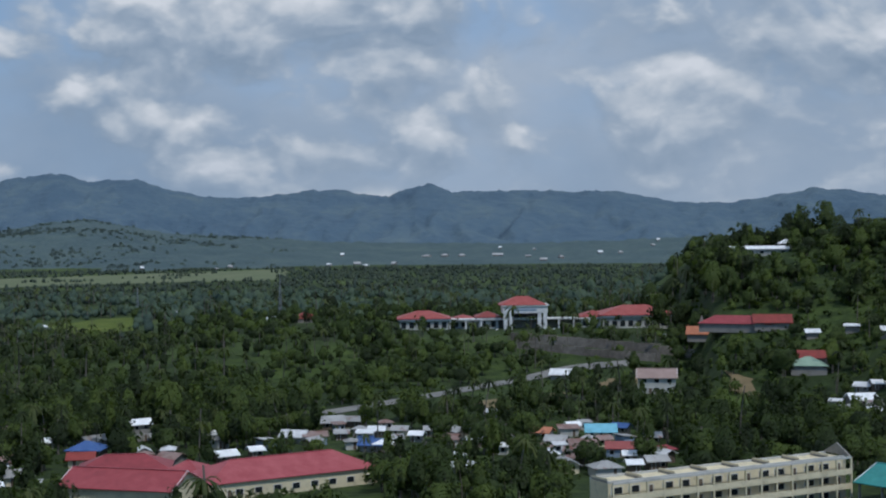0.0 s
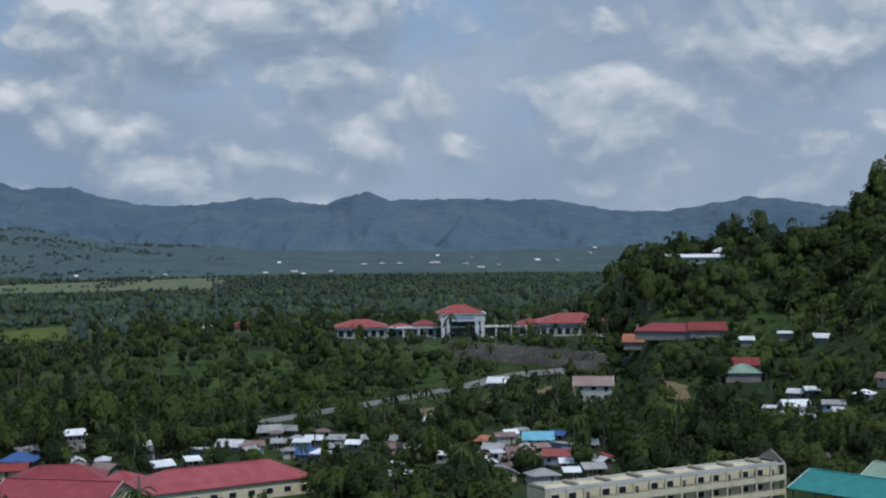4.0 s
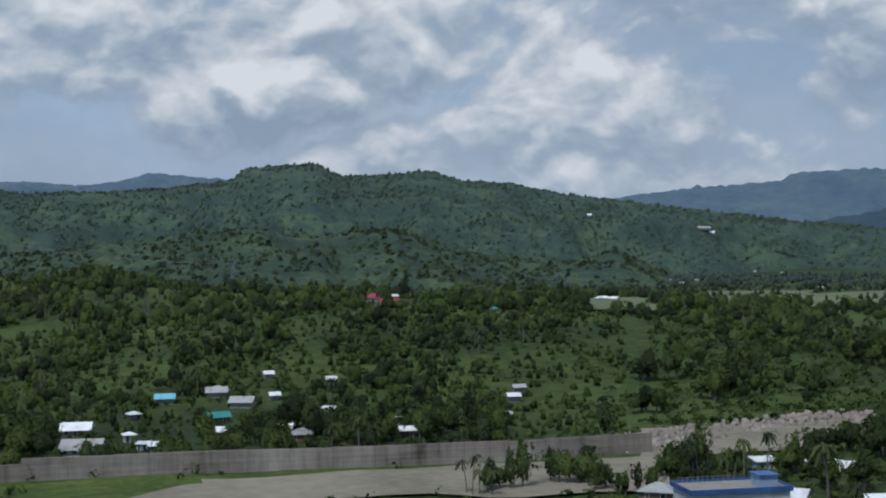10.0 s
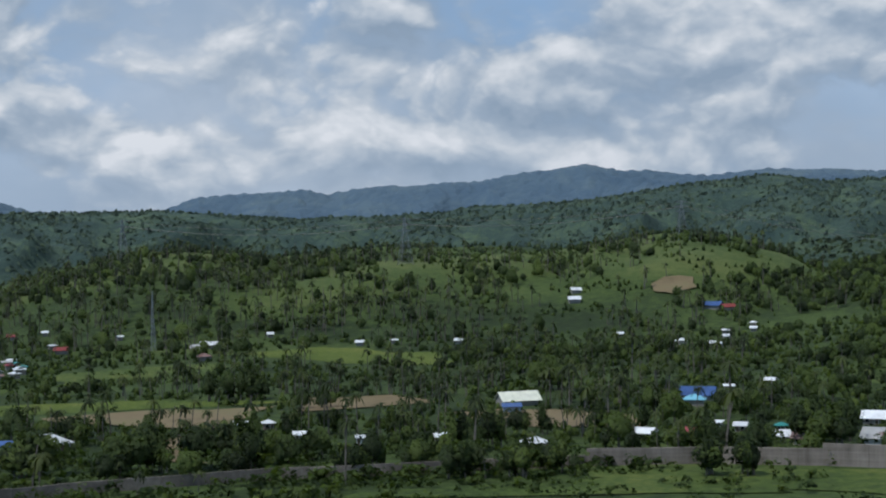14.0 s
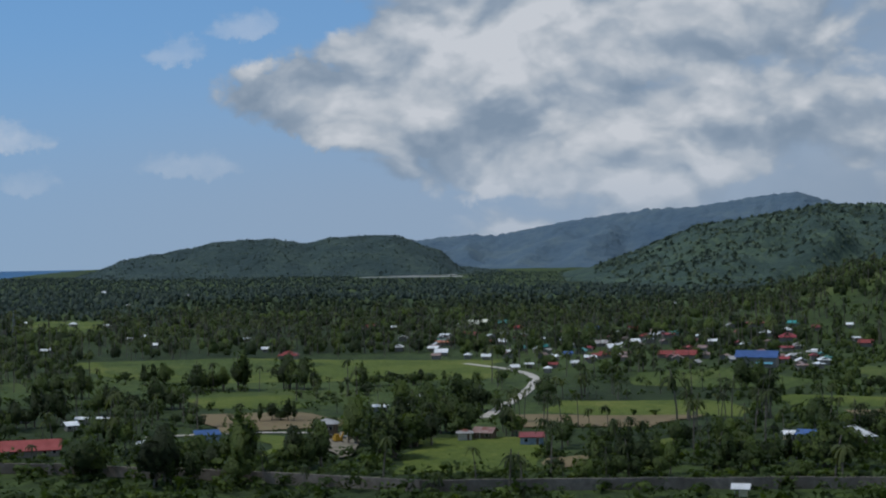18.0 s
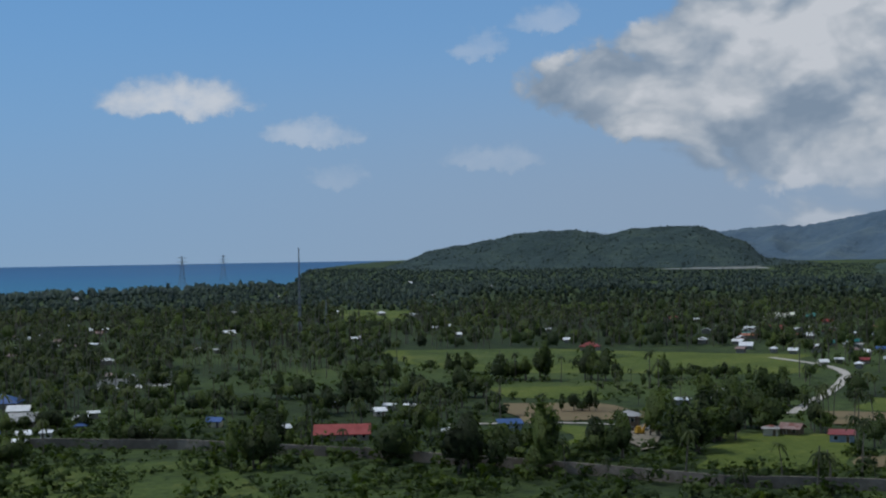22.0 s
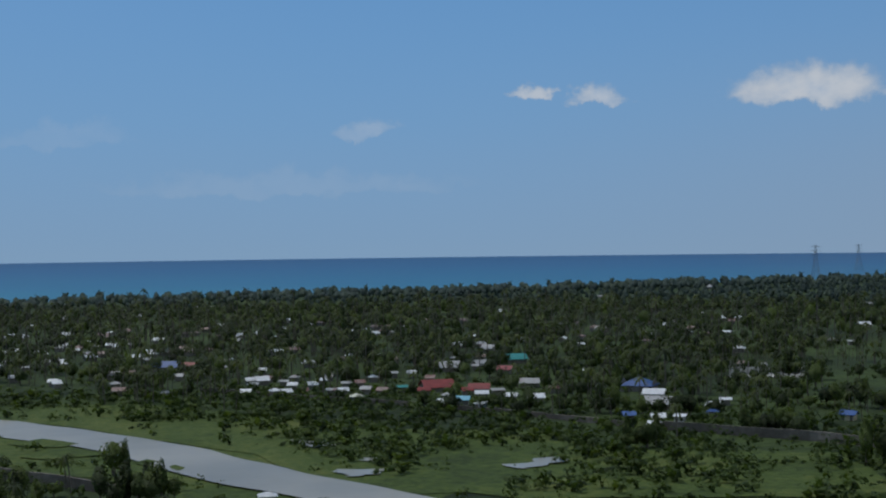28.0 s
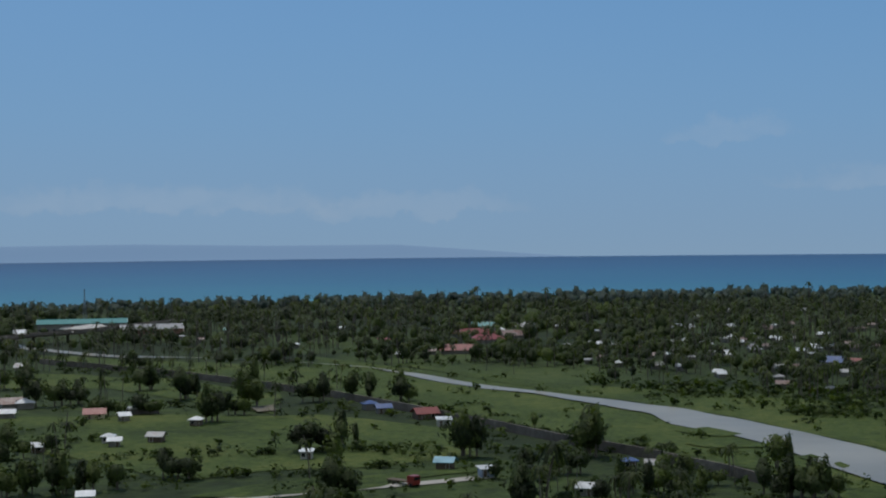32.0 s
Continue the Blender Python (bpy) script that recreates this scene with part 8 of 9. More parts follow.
def hamlet(b0, b1, r0, r1, n, seed, roofs):
    """Small huts crowded in the gaps between the houses and lanes of a village."""
    rng = random.Random(seed)
    for _ in range(n):
        r, b = rng.uniform(r0, r1), radians(rng.uniform(b0, b1))
        x, y, w = -math.sin(b) * r, math.cos(b) * r, rng.uniform(3.6, 6.8)
        if any((x - h[0]) ** 2 + (y - h[1]) ** 2 < (h[3] / 2 + w / 2 + 2.2) ** 2 for h in HOUSES) or any((x - c[0]) ** 2 + (y - c[1]) ** 2 < (c[2] + 1) ** 2 for c in KEEP_CLEAR):
            continue
        if any(np.min(np.hypot(line[:, 0] - x, line[:, 1] - y)) < wide / 2 + 5 for line, wide in CLEAR_LINES):
            continue
        if any(inside(np.array([x]), np.array([y]), [tuple(p) for p in poly])[0] for kind, poly in FIELDS):
            continue
        house(x, y, w, w * rng.uniform(0.65, 0.85), rng.uniform(2.1, 2.7), rng.choice((20, 45, 110, 135)) + rng.uniform(-15, 15), rng.choice(roofs))


hamlet(24, 46, 322, 455, 150, 3, ("rusty", "grey", "galvanised", "red", "rusty", "blue", "grey", "orange"))
hamlet(-9, 0, 350, 430, 30, 4, ("rusty", "grey", "galvanised", "red", "grey"))
hamlet(5, 17, 345, 420, 40, 5, ("rusty", "grey", "galvanised", "grey"))
hamlet(112, 129, 700, 980, 120, 7, ("galvanised", "red", "pink", "grey", "rusty", "galvanised", "teal"))
hamlet(152, 182, 760, 1100, 90, 8, ("galvanised", "galvanised", "grey", "rusty"))


def far_houses():
    """Houses far off, joined by the colour of their roofs."""
    for roofing, (walls, roofs) in FAR_PARTS.items():
        for nm, shapes, mat, label in (("far_house_walls", walls, WALL["grey"], "weathered walls of distant houses"), ("far_house_roofs", roofs, ROOF[roofing], "%s roofs of distant houses" % ROOF_WORDS[roofing])):
            tagged(new(nm, raw(nm, *merge(*shapes), mat)), label, "houses", kind="stuff")


far_houses()

# ---- plants ----


def leaf_cloud(rng, n, size, shape, leaf):
    """A crown: n leaf clumps (bent quads) on and in a lumpy ellipsoid of the half sizes given."""
    verts, faces = [], []
    lumps = [(Vector((rng.gauss(0, 0.42), rng.gauss(0, 0.42), rng.uniform(-0.45, 0.5))), rng.uniform(0.45, 0.75)) for _ in range(5)]
    for k in range(n):
        c, r = lumps[k % 5]
        d = Vector((rng.gauss(0, 1), rng.gauss(0, 1), rng.gauss(0.25, 1))).normalized()
        p = c + d * r * rng.uniform(0.75, 1.05)
        p = Vector((p.x * shape[0], p.y * shape[1], p.z * shape[2] + size))
        nrm = (d + Vector((rng.gauss(0, 0.45), rng.gauss(0, 0.45), rng.gauss(0.35, 0.4)))).normalized()
        u = nrm.orthogonal().normalized()
        u = Matrix.Rotation(rng.uniform(0, 6.28), 3, nrm) @ u
        w = nrm.cross(u)
        s = leaf * rng.uniform(0.7, 1.35)
        i = len(verts)
        verts += [p - u * s, p - w * s * 0.7 - nrm * s * 0.15, p + u * s, p + w * s * 0.7 - nrm * s * 0.1]
        faces.append((i, i + 1, i + 2, i + 3))
    return [tuple(v) for v in verts], faces


def lump(rng, size, shape, rings=2, sides=6, leaves=0, leaf=1.0, core=1.0):
    """A closed crown of foliage: an uneven dome, with loose clumps standing out of it."""
    verts, faces = [], []
    for k in range(rings):
        f = k / max(rings - 1, 1)
        h, w = (-0.9 + 1.75 * f), (0.8, 0.42)[k] if rings == 2 else (0.7, 0.98, 0.48)[k]
        for j in range(sides):
            a = (j + 0.5 * (k % 2)) * 6.2832 / sides + rng.uniform(-0.25, 0.25)
            q = w * rng.uniform(0.75, 1.2)
            verts.append((math.cos(a) * q * shape[0] * core, math.sin(a) * q * shape[1] * core, (h + rng.uniform(-0.18, 0.18)) * shape[2] * core + size))
    for k in range(rings - 1):
        faces += [(k * sides + j, k * sides + (j + 1) % sides, (k + 1) * sides + (j + 1) % sides, (k + 1) * sides + j) for j in range(sides)]
    t = (rings - 1) * sides
    faces += [(t, t + 1 + 2 * j, t + 2 + 2 * j, t + 3 + 2 * j) for j in range(sides // 2 - 1)]
    if leaves:
        v, f = leaf_cloud(rng, leaves, size, shape, leaf)
        faces += [tuple(i + len(verts) for i in q) for q in f]
        verts += v
    return verts, faces


def stem(h, r0, r1, lean=(0, 0), n=5, segs=1):
    v = []
    for k in range(segs + 1):
        f = k / segs
        for j in range(n):
            a = j * 6.2832 / n
            r = r0 + (r1 - r0) * f
            v.append((math.cos(a) * r + lean[0] * f * f, math.sin(a) * r + lean[1] * f * f, h * f - 0.3 * (k == 0)))
    return v, [(k * n + j, k * n + (j + 1) % n, (k + 1) * n + (j + 1) % n, (k + 1) * n + j) for k in range(segs) for j in range(n)]


def palm_crown(rng, h, lean, reach, n=14, seg=3, wide=0.5):
    """Drooping fronds round the top of the trunk."""
    verts, faces = [], []
    for k in range(n):
        a = k * 6.2832 / n + rng.uniform(-0.2, 0.2)
        up = rng.uniform(-0.35, 0.9)
        d = Vector((math.cos(a), math.sin(a), 0))
        s = Vector((-math.sin(a), math.cos(a), 0))
        ln = reach * rng.uniform(0.8, 1.1)
        prev = None
        for q in range(seg + 1):
            f = q / seg
            c = Vector((lean[0], lean[1], h)) + d * ln * f * (1 - 0.15 * f) + Vector((0, 0, ln * (up * f - 0.85 * f * f)))
            w = s * wide * (0.35 + 1.3 * f * (1.25 - f))
            i = len(verts)
            verts += [c - w - Vector((0, 0, 0.25 * wide)), c, c + w - Vector((0, 0, 0.25 * wide))]
            if prev is not None:
                faces += [(prev, prev + 1, i + 1, i), (prev + 1, prev + 2, i + 2, i + 1)]
            prev = i
    return [tuple(v) for v in verts], faces


_rng = random.Random(11)
# crowns and their trunks: (leaves, trunk) by kind, finer ones first
BROAD = [(leaf_cloud(_rng, 135, 4.3, (3.3, 3.1, 2.9), 0.55), stem(5.5, 0.28, 0.16)), (leaf_cloud(_rng, 130, 5.4, (2.7, 2.8, 4.0), 0.55), stem(7.0, 0.3, 0.15)), (leaf_cloud(_rng, 140, 3.8, (4.2, 3.9, 2.5), 0.58), stem(5.0, 0.35, 0.2)), (leaf_cloud(_rng, 105, 5.3, (2.0, 2.0, 4.4), 0.5), stem(6.0, 0.25, 0.12))]
BROAD = [((lambda a, b: (a[0] + b[0], a[1] + [tuple(i + len(a[0]) for i in q) for q in b[1]]))(c, lump(_rng, z, sh, 3, 6)), t) for (c, t), z, sh in zip(BROAD, (4.3, 5.4, 3.8, 5.3), ((2.6, 2.4, 2.3), (2.1, 2.2, 3.2), (3.3, 3.1, 2.0), (1.5, 1.5, 3.6)))]
PALMS = []
for _k in range(4):
    _l = (_rng.uniform(-1.2, 1.2), _rng.uniform(-1.2, 1.2))
    _h = (8.5, 10.5, 12.0, 7.0)[_k]
    PALMS.append((palm_crown(_rng, _h, _l, 3.0, 17, 3, 0.3), stem(_h, 0.22, 0.13, _l, 5, 3)))
BROAD_MID = [(lump(_rng, z, sh, 3, 6, 20, 0.85, 0.74), stem(z * 0.8, 0.3, 0.2, (0, 0), 3)) for z, sh in ((3.9, (3.1, 3.1, 3.0)), (4.8, (2.5, 2.5, 3.9)), (3.3, (4.0, 3.7, 2.5)))]
PALMS_MID = [(palm_crown(_rng, h, (0.5, 0.2), 3.0, 9, 2, 0.5), stem(h, 0.25, 0.16, (0.5, 0.2), 3)) for h in (9.0, 11.0, 7.5)]
CLUMPS = [(lump(_rng, z, sh, 2, 4, 0, 1.2, 0.95), None) for z, sh in ((2.8, (4.0, 4.0, 2.9)), (3.3, (3.3, 3.5, 3.4)), (2.3, (4.8, 4.4, 2.3)), (3.0, (3.6, 4.2, 3.1)))]
FLAT_CLUMPS = [(lump(_rng, z, sh, 2, 4, 0, 1.0, 1.0), None) for z, sh in ((1.2, (4.2, 4.0, 1.9)), (1.5, (3.6, 4.2, 2.3)), (1.0, (4.8, 4.2, 1.6)))]
LIGHT_MID = [(lump(_rng, z, sh, 3, 6, 4, 1.1, 0.95), None) for z, sh in ((3.5, (3.2, 3.2, 2.9)), (4.0, (2.8, 2.8, 3.4)), (3.0, (4.0, 3.6, 2.5)))]
LIGHT_PALMS = [(palm_crown(_rng, h, (0.5, 0.2), 2.9, 7, 1, 0.75), stem(h, 0.3, 0.2, (0.5, 0.2), 3)) for h in (9.0, 11.0, 7.5)]
BUSHES = [(leaf_cloud(_rng, 13, 1.1, (1.8, 1.7, 1.2), 0.76), None), (leaf_cloud(_rng, 12, 0.8, (2.4, 2.2, 0.7), 0.76), None), (leaf_cloud(_rng, 13, 1.4, (1.4, 1.5, 1.5), 0.5), None)]


def many(name, label, kinds, x, y, scale, mat, seed, category="trees", height=ground_z, crown_up=0.25):
    """Countless plants as one mesh: leaves and trunks, each plant turned, sized and tinted in its own way."""
    rng = np.random.RandomState(seed)
    n = len(x)
    if n == 0:
        return
    z = height(x, y)
    pick, turn, tone = rng.randint(0, len(kinds), n), rng.uniform(0, 6.2832, n), rng.uniform(0, 1, n)
    for which, m, nm in ((0, mat, "leaves"), (1, BARK, "trunks")):
        vs, fs, ts, ns, off = [], [], [], [], 0
        for k, kind in enumerate(kinds):
            if kind[which] is None:
                continue
            v, f = np.array(kind[which][0], np.float32), np.array(kind[which][1], np.int32)
            sel = np.nonzero(pick == k)[0]
            if not len(sel):
                continue
            c, s = np.cos(turn[sel])[:, None], np.sin(turn[sel])[:, None]
            sc = scale[sel][:, None]
            tall = sc * rng.uniform(0.85, 1.2, len(sel))[:, None]
            X = (v[None, :, 0] * c - v[None, :, 1] * s) * sc + x[sel][:, None]
            Y = (v[None, :, 0] * s + v[None, :, 1] * c) * sc + y[sel][:, None]
            Z = v[None, :, 2] * tall + z[sel][:, None]
            vs.append(np.stack([X, Y, Z], -1).reshape(-1, 3))
            fs.append((f[None] + (np.arange(len(sel)) * len(v))[:, None, None]).reshape(-1, 4) + off)
            ts.append(np.repeat(tone[sel], len(f)))
            mid = v.mean(0) * np.array((1, 1, 0.72), np.float32)
            out = v - mid
            out = out / np.maximum(np.linalg.norm(out, axis=1), 1e-3)[:, None] + np.array((0, 0, crown_up), np.float32)
            out = out[None] + rng.normal(0, 0.22, (len(sel), len(v), 3)).astype(np.float32)
            ns.append(np.stack([out[..., 0] * c - out[..., 1] * s, out[..., 0] * s + out[..., 1] * c, out[..., 2]], -1).reshape(-1, 3))
            off += len(sel) * len(v)
        if vs:
            ob = surface(name if which == 0 else name + "_trunks", np.concatenate(vs), np.concatenate(fs), [m], which == 1, np.concatenate(ts) if which == 0 else None)
            if which == 0 and mat is not PALM:
                # leaves take the light as the round crown does
                nn = np.concatenate(ns)
                nn /= np.maximum(np.linalg.norm(nn, axis=1), 1e-3)[:, None]
                ob.data.polygons.foreach_set("use_smooth", np.ones(len(ob.data.polygons), bool))
                ob.data.normals_split_custom_set_from_vertices(nn)
            tagged(ob, label if which == 0 else "grey trunks of the " + category, category, kind="stuff")


def crown_mesh(shape, mat, tone):
    """Crown of a single tree as mesh data, lit like the round crown that it is."""
    v, f = np.array(shape[0], np.float32), np.array(shape[1], np.int32)
    ob = surface("crown", v, f, [mat], False, np.full(len(f), tone))
    me = ob.data
    bpy.data.objects.remove(ob)
    if mat is not PALM:
        out = v - v.mean(0) * np.array((1, 1, 0.72), np.float32)
        out = out / np.maximum(np.linalg.norm(out, axis=1), 1e-3)[:, None] + np.array((0, 0, 0.25), np.float32)
        me.polygons.foreach_set("use_smooth", np.ones(len(f), bool))
        me.normals_split_custom_set_from_vertices(out / np.linalg.norm(out, axis=1)[:, None])
    return me


def single_trees(spots, kinds, mat, name, label, category, seed):
    """The nearest trees, each with its trunk and crown."""
    rng = random.Random(seed)
    crowns = [[crown_mesh(c, mat, t) for t in (0.1, 0.35, 0.6, 0.9)] for c, _ in kinds]
    trunks = [raw("trunk", *t, BARK) for _, t in kinds]
    for x, y, size in spots:
        k = rng.randrange(len(kinds))
        root = base(name, x, y, rng.uniform(0, 360), label, category, "trees near the river and town", float(ground_z(x, y)))
        root.scale = (size, size, size * rng.uniform(0.88, 1.18))
        for nm, me in (("trunk", trunks[k]), ("crown", rng.choice(crowns[k]))):
            ob = new(nm, me)
            ob.parent = root


def scatter(b0, b1, r0, r1, spacing, seed):
    """Places spread at random, about spacing metres apart, over a sector."""
    rng = np.random.RandomState(seed)
    n = int(radians(b1 - b0) * (r1 * r1 - r0 * r0) / 2 / spacing ** 2)
    r = np.sqrt(rng.uniform(r0 * r0, r1 * r1, n))
    b = np.radians(rng.uniform(b0, b1, n))
    return -np.sin(b) * r, np.cos(b) * r, rng.uniform(0, 1, n)


def bearings(x, y):
    return (np.degrees(np.arctan2(-x, y)) + 90) % 360 - 90


def free(x, y, front=42.0, margin=2.0, over=()):
    """Where trees may stand: off fields, water, roads and buildings, and not on the open ground before a house."""
    ok = np.ones(len(x), bool)
    for kind, poly in FIELDS:
        if kind in over:
            continue
        px, py = [p[0] for p in poly], [p[1] for p in poly]
        near = np.nonzero((x > min(px)) & (x < max(px)) & (y > min(py)) & (y < max(py)))[0]
        ok[near] &= ~(inside(x[near], y[near], [tuple(p) for p in poly]) & ((kind != "valley") | (waves(x[near], y[near], 120, 78) < 0.4)))
        if kind in ("paddy", "earth", "sand") and front > 8:
            # most fields have an open edge towards the river
            px, py = x * (1 + 24.0 / np.hypot(x, y)), y * (1 + 24.0 / np.hypot(x, y))
            near = np.nonzero((px > min(q[0] for q in poly)) & (px < max(q[0] for q in poly)) & (py > min(q[1] for q in poly)) & (py < max(q[1] for q in poly)))[0]
            ok[near] &= ~(inside(px[near], py[near], [tuple(p) for p in poly]) & (waves(x[near], y[near], 40, 77) < 0.25))
    for line, width in CLEAR_LINES:
        lo, hi = line.min(0) - width - 4, line.max(0) + width + 4
        near = np.nonzero((x > lo[0]) & (x < hi[0]) & (y > lo[1]) & (y < hi[1]))[0]
        if len(near):
            d = np.min(np.hypot(x[near][:, None] - line[None, :, 0], y[near][:, None] - line[None, :, 1]), axis=1)
            ok[near] &= d > width / 2 + margin
    for cx, cy, reach in KEEP_CLEAR:
        ok &= (x - cx) ** 2 + (y - cy) ** 2 > reach ** 2
    r, b = np.hypot(x, y), bearings(x, y)
    for k, (hx, hy, hr, size) in enumerate(HOUSES + FRONTS):
        hb = float(bearings(np.array([hx]), np.array([hy]))[0])
        half = math.degrees((size * 0.5 + 1.0 if hr < 650 else size * 0.38) / hr)
        ok &= ~((np.abs(b - hb) < half) & (r < hr + size * 0.6 + 1) & (r > hr - (min(front, 46.0 if k >= len(HOUSES) else hr * (0.045 if hr < 470 else 0.065)) if hr < 650 else min(front, 30.0 if hr < 1400 else 9.0))))
    return ok


def levee_range(b):
    """Distance of the far flood wall by bearing."""
    p = np.array(LEVEE, float)
    lb, lr = bearings(p[:, 0], p[:, 1]), np.hypot(p[:, 0], p[:, 1])
    o = np.argsort(lb)
    return np.interp(b, lb[o], lr[o], left=0, right=0)


def wooded(x, y):
    """How thickly trees stand, 0 to 1."""
    r, b = np.hypot(x, y), bearings(x, y)
    d = 0.68 + 0.62 * waves(x, y, 140, 17) + 0.38 * waves(x, y, 45, 18)
    d = np.where((b > 86) & (b < 212) & (r > 700), d + 0.25, d)
    d = np.where((b > 58) & (b < 172) & (r < levee_range(b) + 3), -1, d)
    d = np.where((b > 92) & (b < 158) & (r < levee_range(b) + 3) & (r > levee_range(b) - 16), 0.12 + 0.4 * waves(x, y, 50, 29), d)
    d = np.where((b > 160) & (b < 180) & (r < 420), d - 1.0, d)          # the flood plain before the wall
    d = np.where((b > 178) & (r < 640), d - 0.85, d)
    d = np.where((b > 98) & (b < 150) & (r > 380) & (r < 820), d - 0.48, d)          # open farmland
    d = np.where((b > 72) & (b < 112) & (r > 860) & (r < 1500), 0.75 + 0.4 * smooth((b - 96) / 8) + 1.1 * waves(x, y, 150, 85) + 0.4 * waves(x, y, 50, 86), d)          # woods and grass on the hill
    d = np.where((b > 45.5) & (b < 62) & (r > 400) & (r < 640), d - 1.0 + 0.6 * waves(x, y, 60, 81), d)          # scrub above the river
    d = np.where((b > 150) & (b < 182) & (r > 560), d + 0.3, d)
    d = np.where((b > 20) & (b < 46) & (r < 470), d + 0.3, d)          # gardens of the town
    d = np.where((b > 58) & (b < 114) & (r > 400) & (r < 900), d - 0.3 + 0.45 * waves(x, y, 85, 91), d)          # clearings behind the river wall
    d = np.where((r > 380) & (b < -9), d + 0.6, d)
    d = np.where((b < -22.5) & (r > 500) & (r < 790), d - 0.2 + 0.5 * waves(x, y, 70, 83), d)          # grassy upper slope
    d = np.where((b > 44.5) & (b < 60) & (r > 285) & (r < 455), 0.06, d)          # the river bed
    d = np.where((b > 84) & (b < 96) & (r > 990) & (r < 1300), d - 0.5, d)          # grassy summit
    d = np.where((b > -6) & (b < 18) & (r > 360) & (r < 640), d + 0.28, d)          # dense wood below the hall
    d = np.where(r > shore(b) - 15, -1, d)
    return np.clip(d, -1, 1)


def palm_share(x, y):
    r, b = np.hypot(x, y), bearings(x, y)
    s = 0.25 + 0.35 * waves(x, y, 230, 23)
    s = np.where(b > 84, s + 0.42, s)
    s = np.where((b > 22) & (b < 47) & (r > 560) & (r < 1150), s + 0.55, s)          # coconut plantation
    return np.where((b < -9) | ((b > 46) & (b < 80) & (r > 420)), s - 0.35, s)


def plant():
    # near wood
    for k, (r0, r1, gap, broad, palms, size) in enumerate(((270, 480, 6.0, BROAD, PALMS, 1.0), (480, 800, 7.2, BROAD_MID, PALMS_MID, 0.92), (800, 1250, 9.0, LIGHT_MID, LIGHT_PALMS, 1.05))):
        x, y, u = scatter(-33, 211, r0, r1, gap, 100 + k)
        keep = (u < wooded(x, y)) & free(x, y)
        x, y = x[keep], y[keep]
        palm = np.random.RandomState(5 + k).uniform(0, 1, len(x)) < palm_share(x, y)
        rng = np.random.RandomState(50 + k)
        sz = rng.uniform(0.6, 1.3, len(x)) * np.where(rng.uniform(0, 1, len(x)) < 0.08, 1.35, 1.0) * size
        # taller trees stand out on the steep hill
        sz = np.where((bearings(x, y) < -8) & (rng.uniform(0, 1, len(x)) < 0.14) & (k > 0), sz * 1.55, sz)
        # trees out on the plain take the haze-tinted leaves
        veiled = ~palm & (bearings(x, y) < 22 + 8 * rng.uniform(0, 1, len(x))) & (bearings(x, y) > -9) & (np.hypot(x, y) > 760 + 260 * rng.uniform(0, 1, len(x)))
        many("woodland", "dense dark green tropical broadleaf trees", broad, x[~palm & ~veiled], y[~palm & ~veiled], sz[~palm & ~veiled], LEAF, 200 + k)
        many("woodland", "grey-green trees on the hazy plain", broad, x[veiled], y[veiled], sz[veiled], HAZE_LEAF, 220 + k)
        many("palm_grove", "grey-green coconut palms", palms, x[palm], y[palm], sz[palm], PALM, 300 + k, "palms")
    # trees that stand out: single ones, rows and groves
    for k, (kinds, mat, nm, label, cat) in enumerate(((BROAD, LEAF, "grove", "large dark green trees in groups", "trees"), (PALMS, PALM, "tall_palms", "tall coconut palms standing out", "palms"), (BUSHES, BUSH, "hedge", "rows of green bushes and banana plants", "shrubs"))):
        g = sorted(((q[0], q[1], q[2] * (1.2 if k == 0 else 1.0)) for q in GROVES if q[4] == k), key=lambda q: math.hypot(q[0], q[1]))
        single = (210, 70, 0)[k]
        if single:
            single_trees(g[:single], kinds, mat, ("tree", "palm_tree", "bush")[k], ("dark green broadleaf tree with a dense uneven crown", "tall coconut palm with drooping grey-green fronds", "")[k], ("tree", "palm", "")[k], 640 + k)
        g = np.array(g[single:])
        many(nm, label, kinds, g[:, 0], g[:, 1], g[:, 2], mat, 600 + k, cat)
    # far wood, in clumps; towards the plain and shore the leaves carry painted haze
    x, y, u = scatter(-33, 211, 1250, 2100, 12.5, 120)
    keep = (u < wooded(x, y) + 0.2) & free(x, y, 10.0)
    x, y = x[keep], y[keep]
    pale = bearings(x, y) < 22 + 8 * np.random.RandomState(8).uniform(0, 1, len(x))
    size = np.random.RandomState(9).uniform(0.55, 1.1, len(x))
    # tall palms and pines along the shore
    tall = (bearings(x, y) > 146) & (np.hypot(x, y) > shore(bearings(x, y)) - 190)
    size = np.where(tall, size * 1.35, size)
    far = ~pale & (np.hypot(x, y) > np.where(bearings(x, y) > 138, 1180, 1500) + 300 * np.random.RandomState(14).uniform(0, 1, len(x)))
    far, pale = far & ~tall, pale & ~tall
    many("shore_trees", "tall dark trees along the shore", LIGHT_MID, x[tall], y[tall], size[tall], COAST_HAZE_LEAF, 405)
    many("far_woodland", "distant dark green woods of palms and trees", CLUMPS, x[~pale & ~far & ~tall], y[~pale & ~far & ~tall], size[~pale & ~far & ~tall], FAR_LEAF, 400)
    many("far_woodland", "hazy dark green woods towards the shore and hills", CLUMPS, x[far], y[far], size[far], COAST_HAZE_LEAF, 404)
    many("far_woodland", "hazy grey-green woods on the distant plain", CLUMPS, x[pale], y[pale], size[pale] * 0.8, PLAIN_HAZE_LEAF, 401)
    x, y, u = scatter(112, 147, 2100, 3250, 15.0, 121)
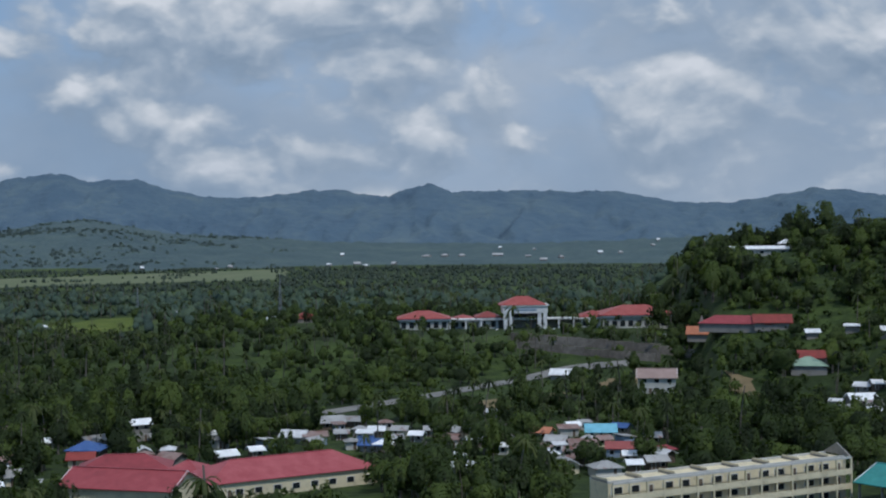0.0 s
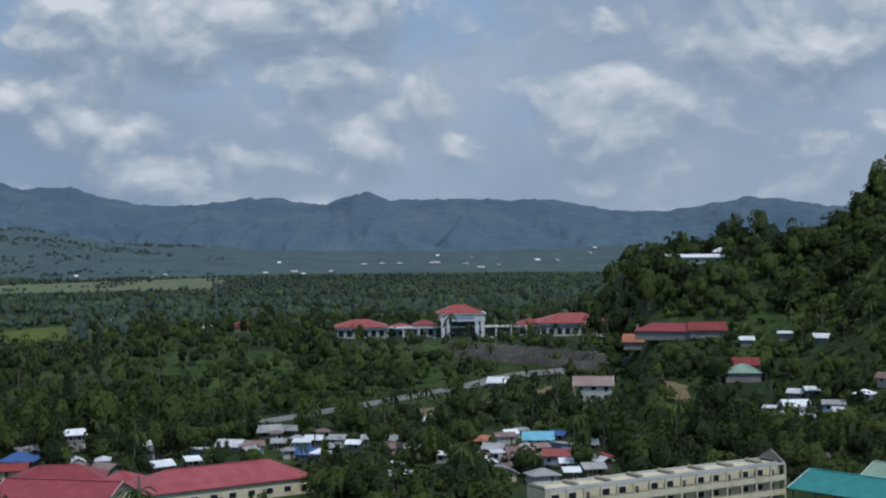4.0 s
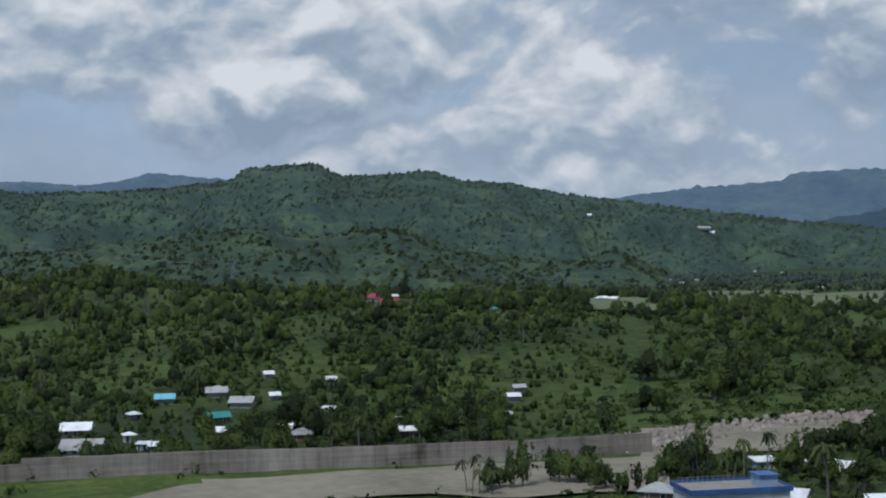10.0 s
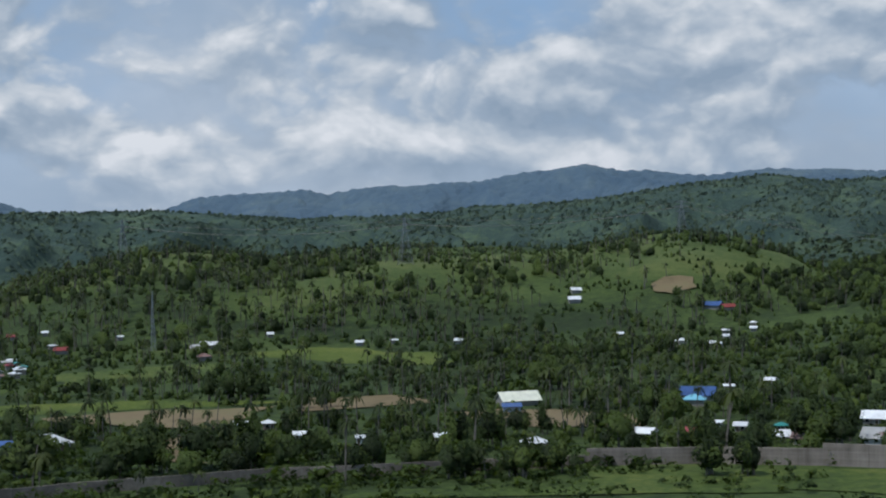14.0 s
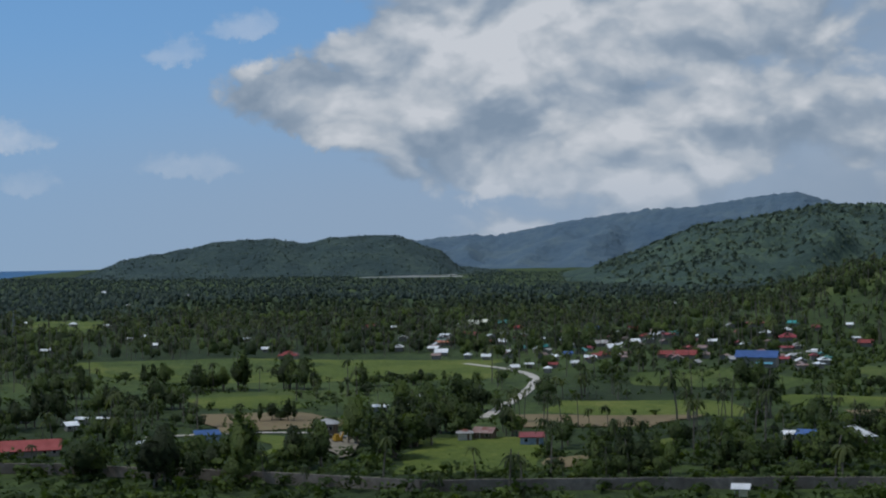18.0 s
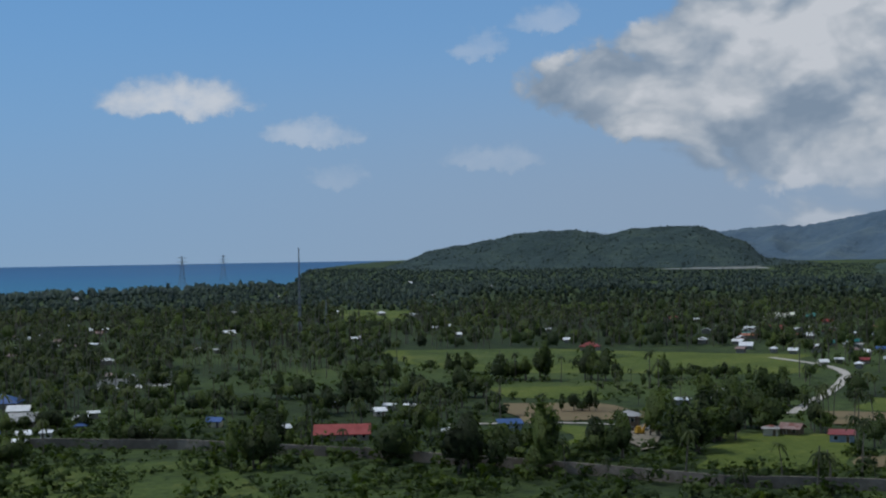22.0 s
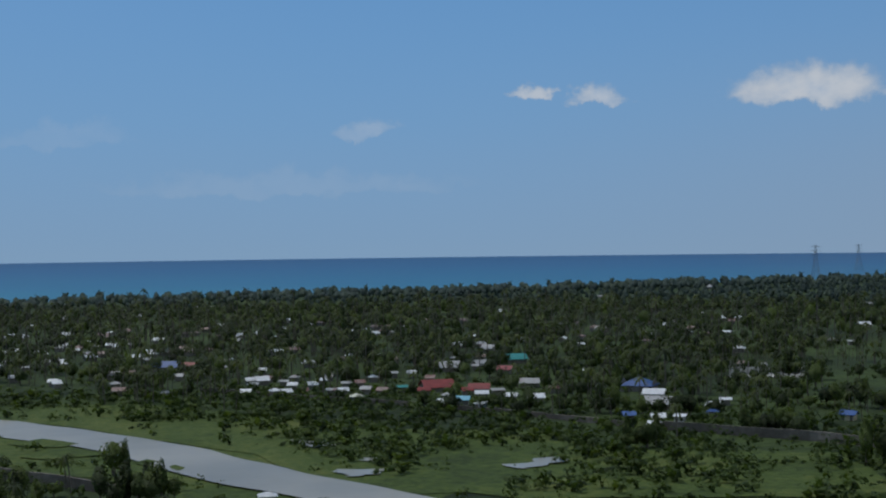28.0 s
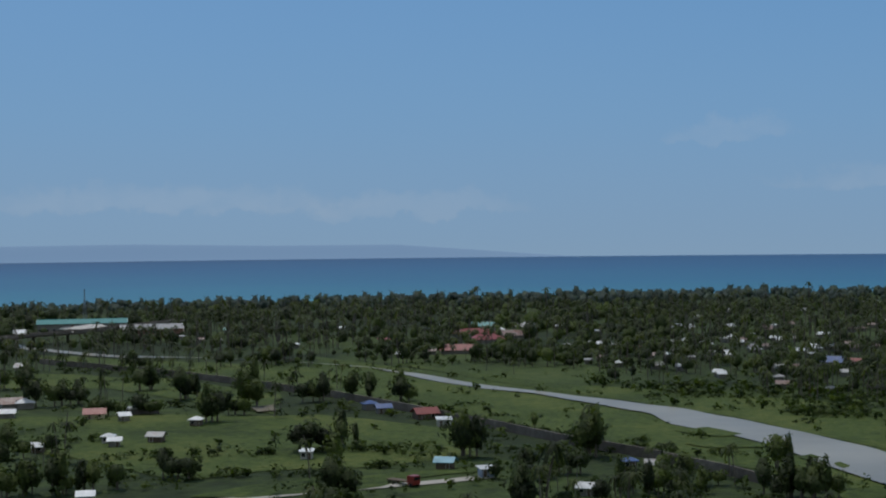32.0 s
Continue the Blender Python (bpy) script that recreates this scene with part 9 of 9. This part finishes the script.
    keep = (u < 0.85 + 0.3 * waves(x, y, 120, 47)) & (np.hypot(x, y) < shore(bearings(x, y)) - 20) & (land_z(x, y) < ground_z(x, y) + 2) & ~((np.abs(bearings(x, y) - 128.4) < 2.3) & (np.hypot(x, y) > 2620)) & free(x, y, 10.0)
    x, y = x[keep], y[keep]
    many("coastal_woods", "hazy dark green woods below the headland", CLUMPS, x, y, np.random.RandomState(17).uniform(0.35, 1.0, len(x)) * np.interp(bearings(x, y), (112, 122, 126), (0.4, 0.5, 1.0)), COAST_HAZE_LEAF, 402, "woods")
    x, y, u = scatter(124.5, 142, 2900, 3560, 14.0, 122)
    high = range_z(x, y, *HEAD_HILL, 30, 61)
    keep = (high > 1) & (u < 0.9)
    x, y = x[keep], y[keep]
    many("headland_woods", "dark green trees covering the headland", FLAT_CLUMPS, x, y, np.random.RandomState(18).uniform(0.5, 1.2, len(x)), HEAD_HAZE_LEAF, 403, "woods", lambda p, q: range_z(p, q, *HEAD_HILL, 30, 61) - 1.0, 1.0)
    # scrub on the hill
    x, y, u = scatter(57, 118, 420, 1330, 6.4, 127)
    keep = (u < np.where(np.hypot(x, y) > 860, 0.2 + 1.0 * waves(x, y, 60, 46), 0.85 + 0.5 * waves(x, y, 90, 46))) & ((ground_z(x, y) > 4) | (np.hypot(x, y) < 900)) & free(x, y, 10.0)
    x, y = x[keep], y[keep]
    many("hill_scrub", "low light green scrub on the hill", CLUMPS, x, y, np.random.RandomState(21).uniform(0.22, 0.6, len(x)), BUSH, 415, "shrubs")
    x, y, u = scatter(-33, -9, 430, 830, 5.2, 128)
    keep = (u < 0.75 + 0.5 * waves(x, y, 60, 48)) & (ground_z(x, y) > 6) & free(x, y, 10.0)
    x, y = x[keep], y[keep]
    many("hill_scrub", "low light green scrub on the steep hill", CLUMPS, x, y, np.random.RandomState(22).uniform(0.22, 0.55, len(x)), BUSH, 416, "shrubs")
    # trees on the foothills
    x, y, u = scatter(6, 121, 1540, 2950, 11.0, 125)
    high = land_z(x, y)
    keep = (u < 0.8 + 0.8 * waves(x, y, 210, 44) - 0.9 * smooth((26 - bearings(x, y)) / 20)) & (high > ground_z(x, y) + 2) & free(x, y, 10.0)
    x, y = x[keep], y[keep]
    size, near = np.random.RandomState(19).uniform(0.7, 1.9, len(x)), (np.hypot(x, y) < 2040) & (bearings(x, y) > 50)
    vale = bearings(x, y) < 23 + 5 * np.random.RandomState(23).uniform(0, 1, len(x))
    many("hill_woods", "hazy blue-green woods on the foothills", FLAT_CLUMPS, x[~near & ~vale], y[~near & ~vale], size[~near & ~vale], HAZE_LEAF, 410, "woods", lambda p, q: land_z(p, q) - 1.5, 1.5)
    many("hill_woods", "pale blue-green woods on the hazy foothills", FLAT_CLUMPS, x[vale], y[vale], size[vale], VALLEY_HAZE_LEAF, 412, "woods", lambda p, q: land_z(p, q) - 1.5, 1.5)
    many("hill_woods", "dark green woods on the near foothill", FLAT_CLUMPS, x[near], y[near], size[near], FAR_LEAF, 411, "woods", lambda p, q: land_z(p, q) - 1.5, 1.5)
    # undergrowth on the flood plain and between the trees
    x, y, u = scatter(-33, 211, 270, 720, 4.8, 130)
    b, r = bearings(x, y), np.hypot(x, y)
    plain = (b > 84) & (b < 172) & (r < levee_range(b) + 60)
    scrub = ((b > 44) & (b < 56)) | ((b < -9) & (r > 400))
    thick = np.where(plain, 0.95 + 0.4 * waves(x, y, 60, 31), np.where(scrub, np.where(b > 0, 0.95, 0.75), np.where(r < 600, 0.22, 0.1)) + 0.3 * waves(x, y, 50, 33))
    up = np.array(UP, float)
    order = np.argsort(bearings(up[:, 0], up[:, 1]))
    bank = np.interp(b, bearings(up[:, 0], up[:, 1])[order], np.hypot(up[:, 0], up[:, 1])[order])
    thicket = (b > 152) & (b < 206) & (r > bank + 45 + 25 * waves(x, y, 70, 93)) & (r < levee_range(np.minimum(b, 171)) + 40)
    thick = np.where(thicket, 0.95, thick)
    grassy = ~free(x, y, 7.0, 0.5) & ~thicket
    thick = np.where(grassy, np.where(plain & (b > 100) & (b < 150), 0.72, np.where(plain & (b < 150), 0.34, 0.06)) + 0.42 * waves(x, y, 38, 35), thick)
    keep = (u < thick) & free(x, y, 7.0, 0.5, ("grass",))
    x, y = x[keep], y[keep]
    many("shrubs", "low bright green shrubs and banana plants", BUSHES, x, y, np.random.RandomState(12).uniform(0.45, 1.35, len(x)) * np.where(thicket[keep] | (plain & (b > 100))[keep], 1.3, 1.0) * np.where((plain & (b > 150) & ~thicket)[keep], 0.6, 1.0), BUSH, 500, "shrubs")


rubble()
plant()
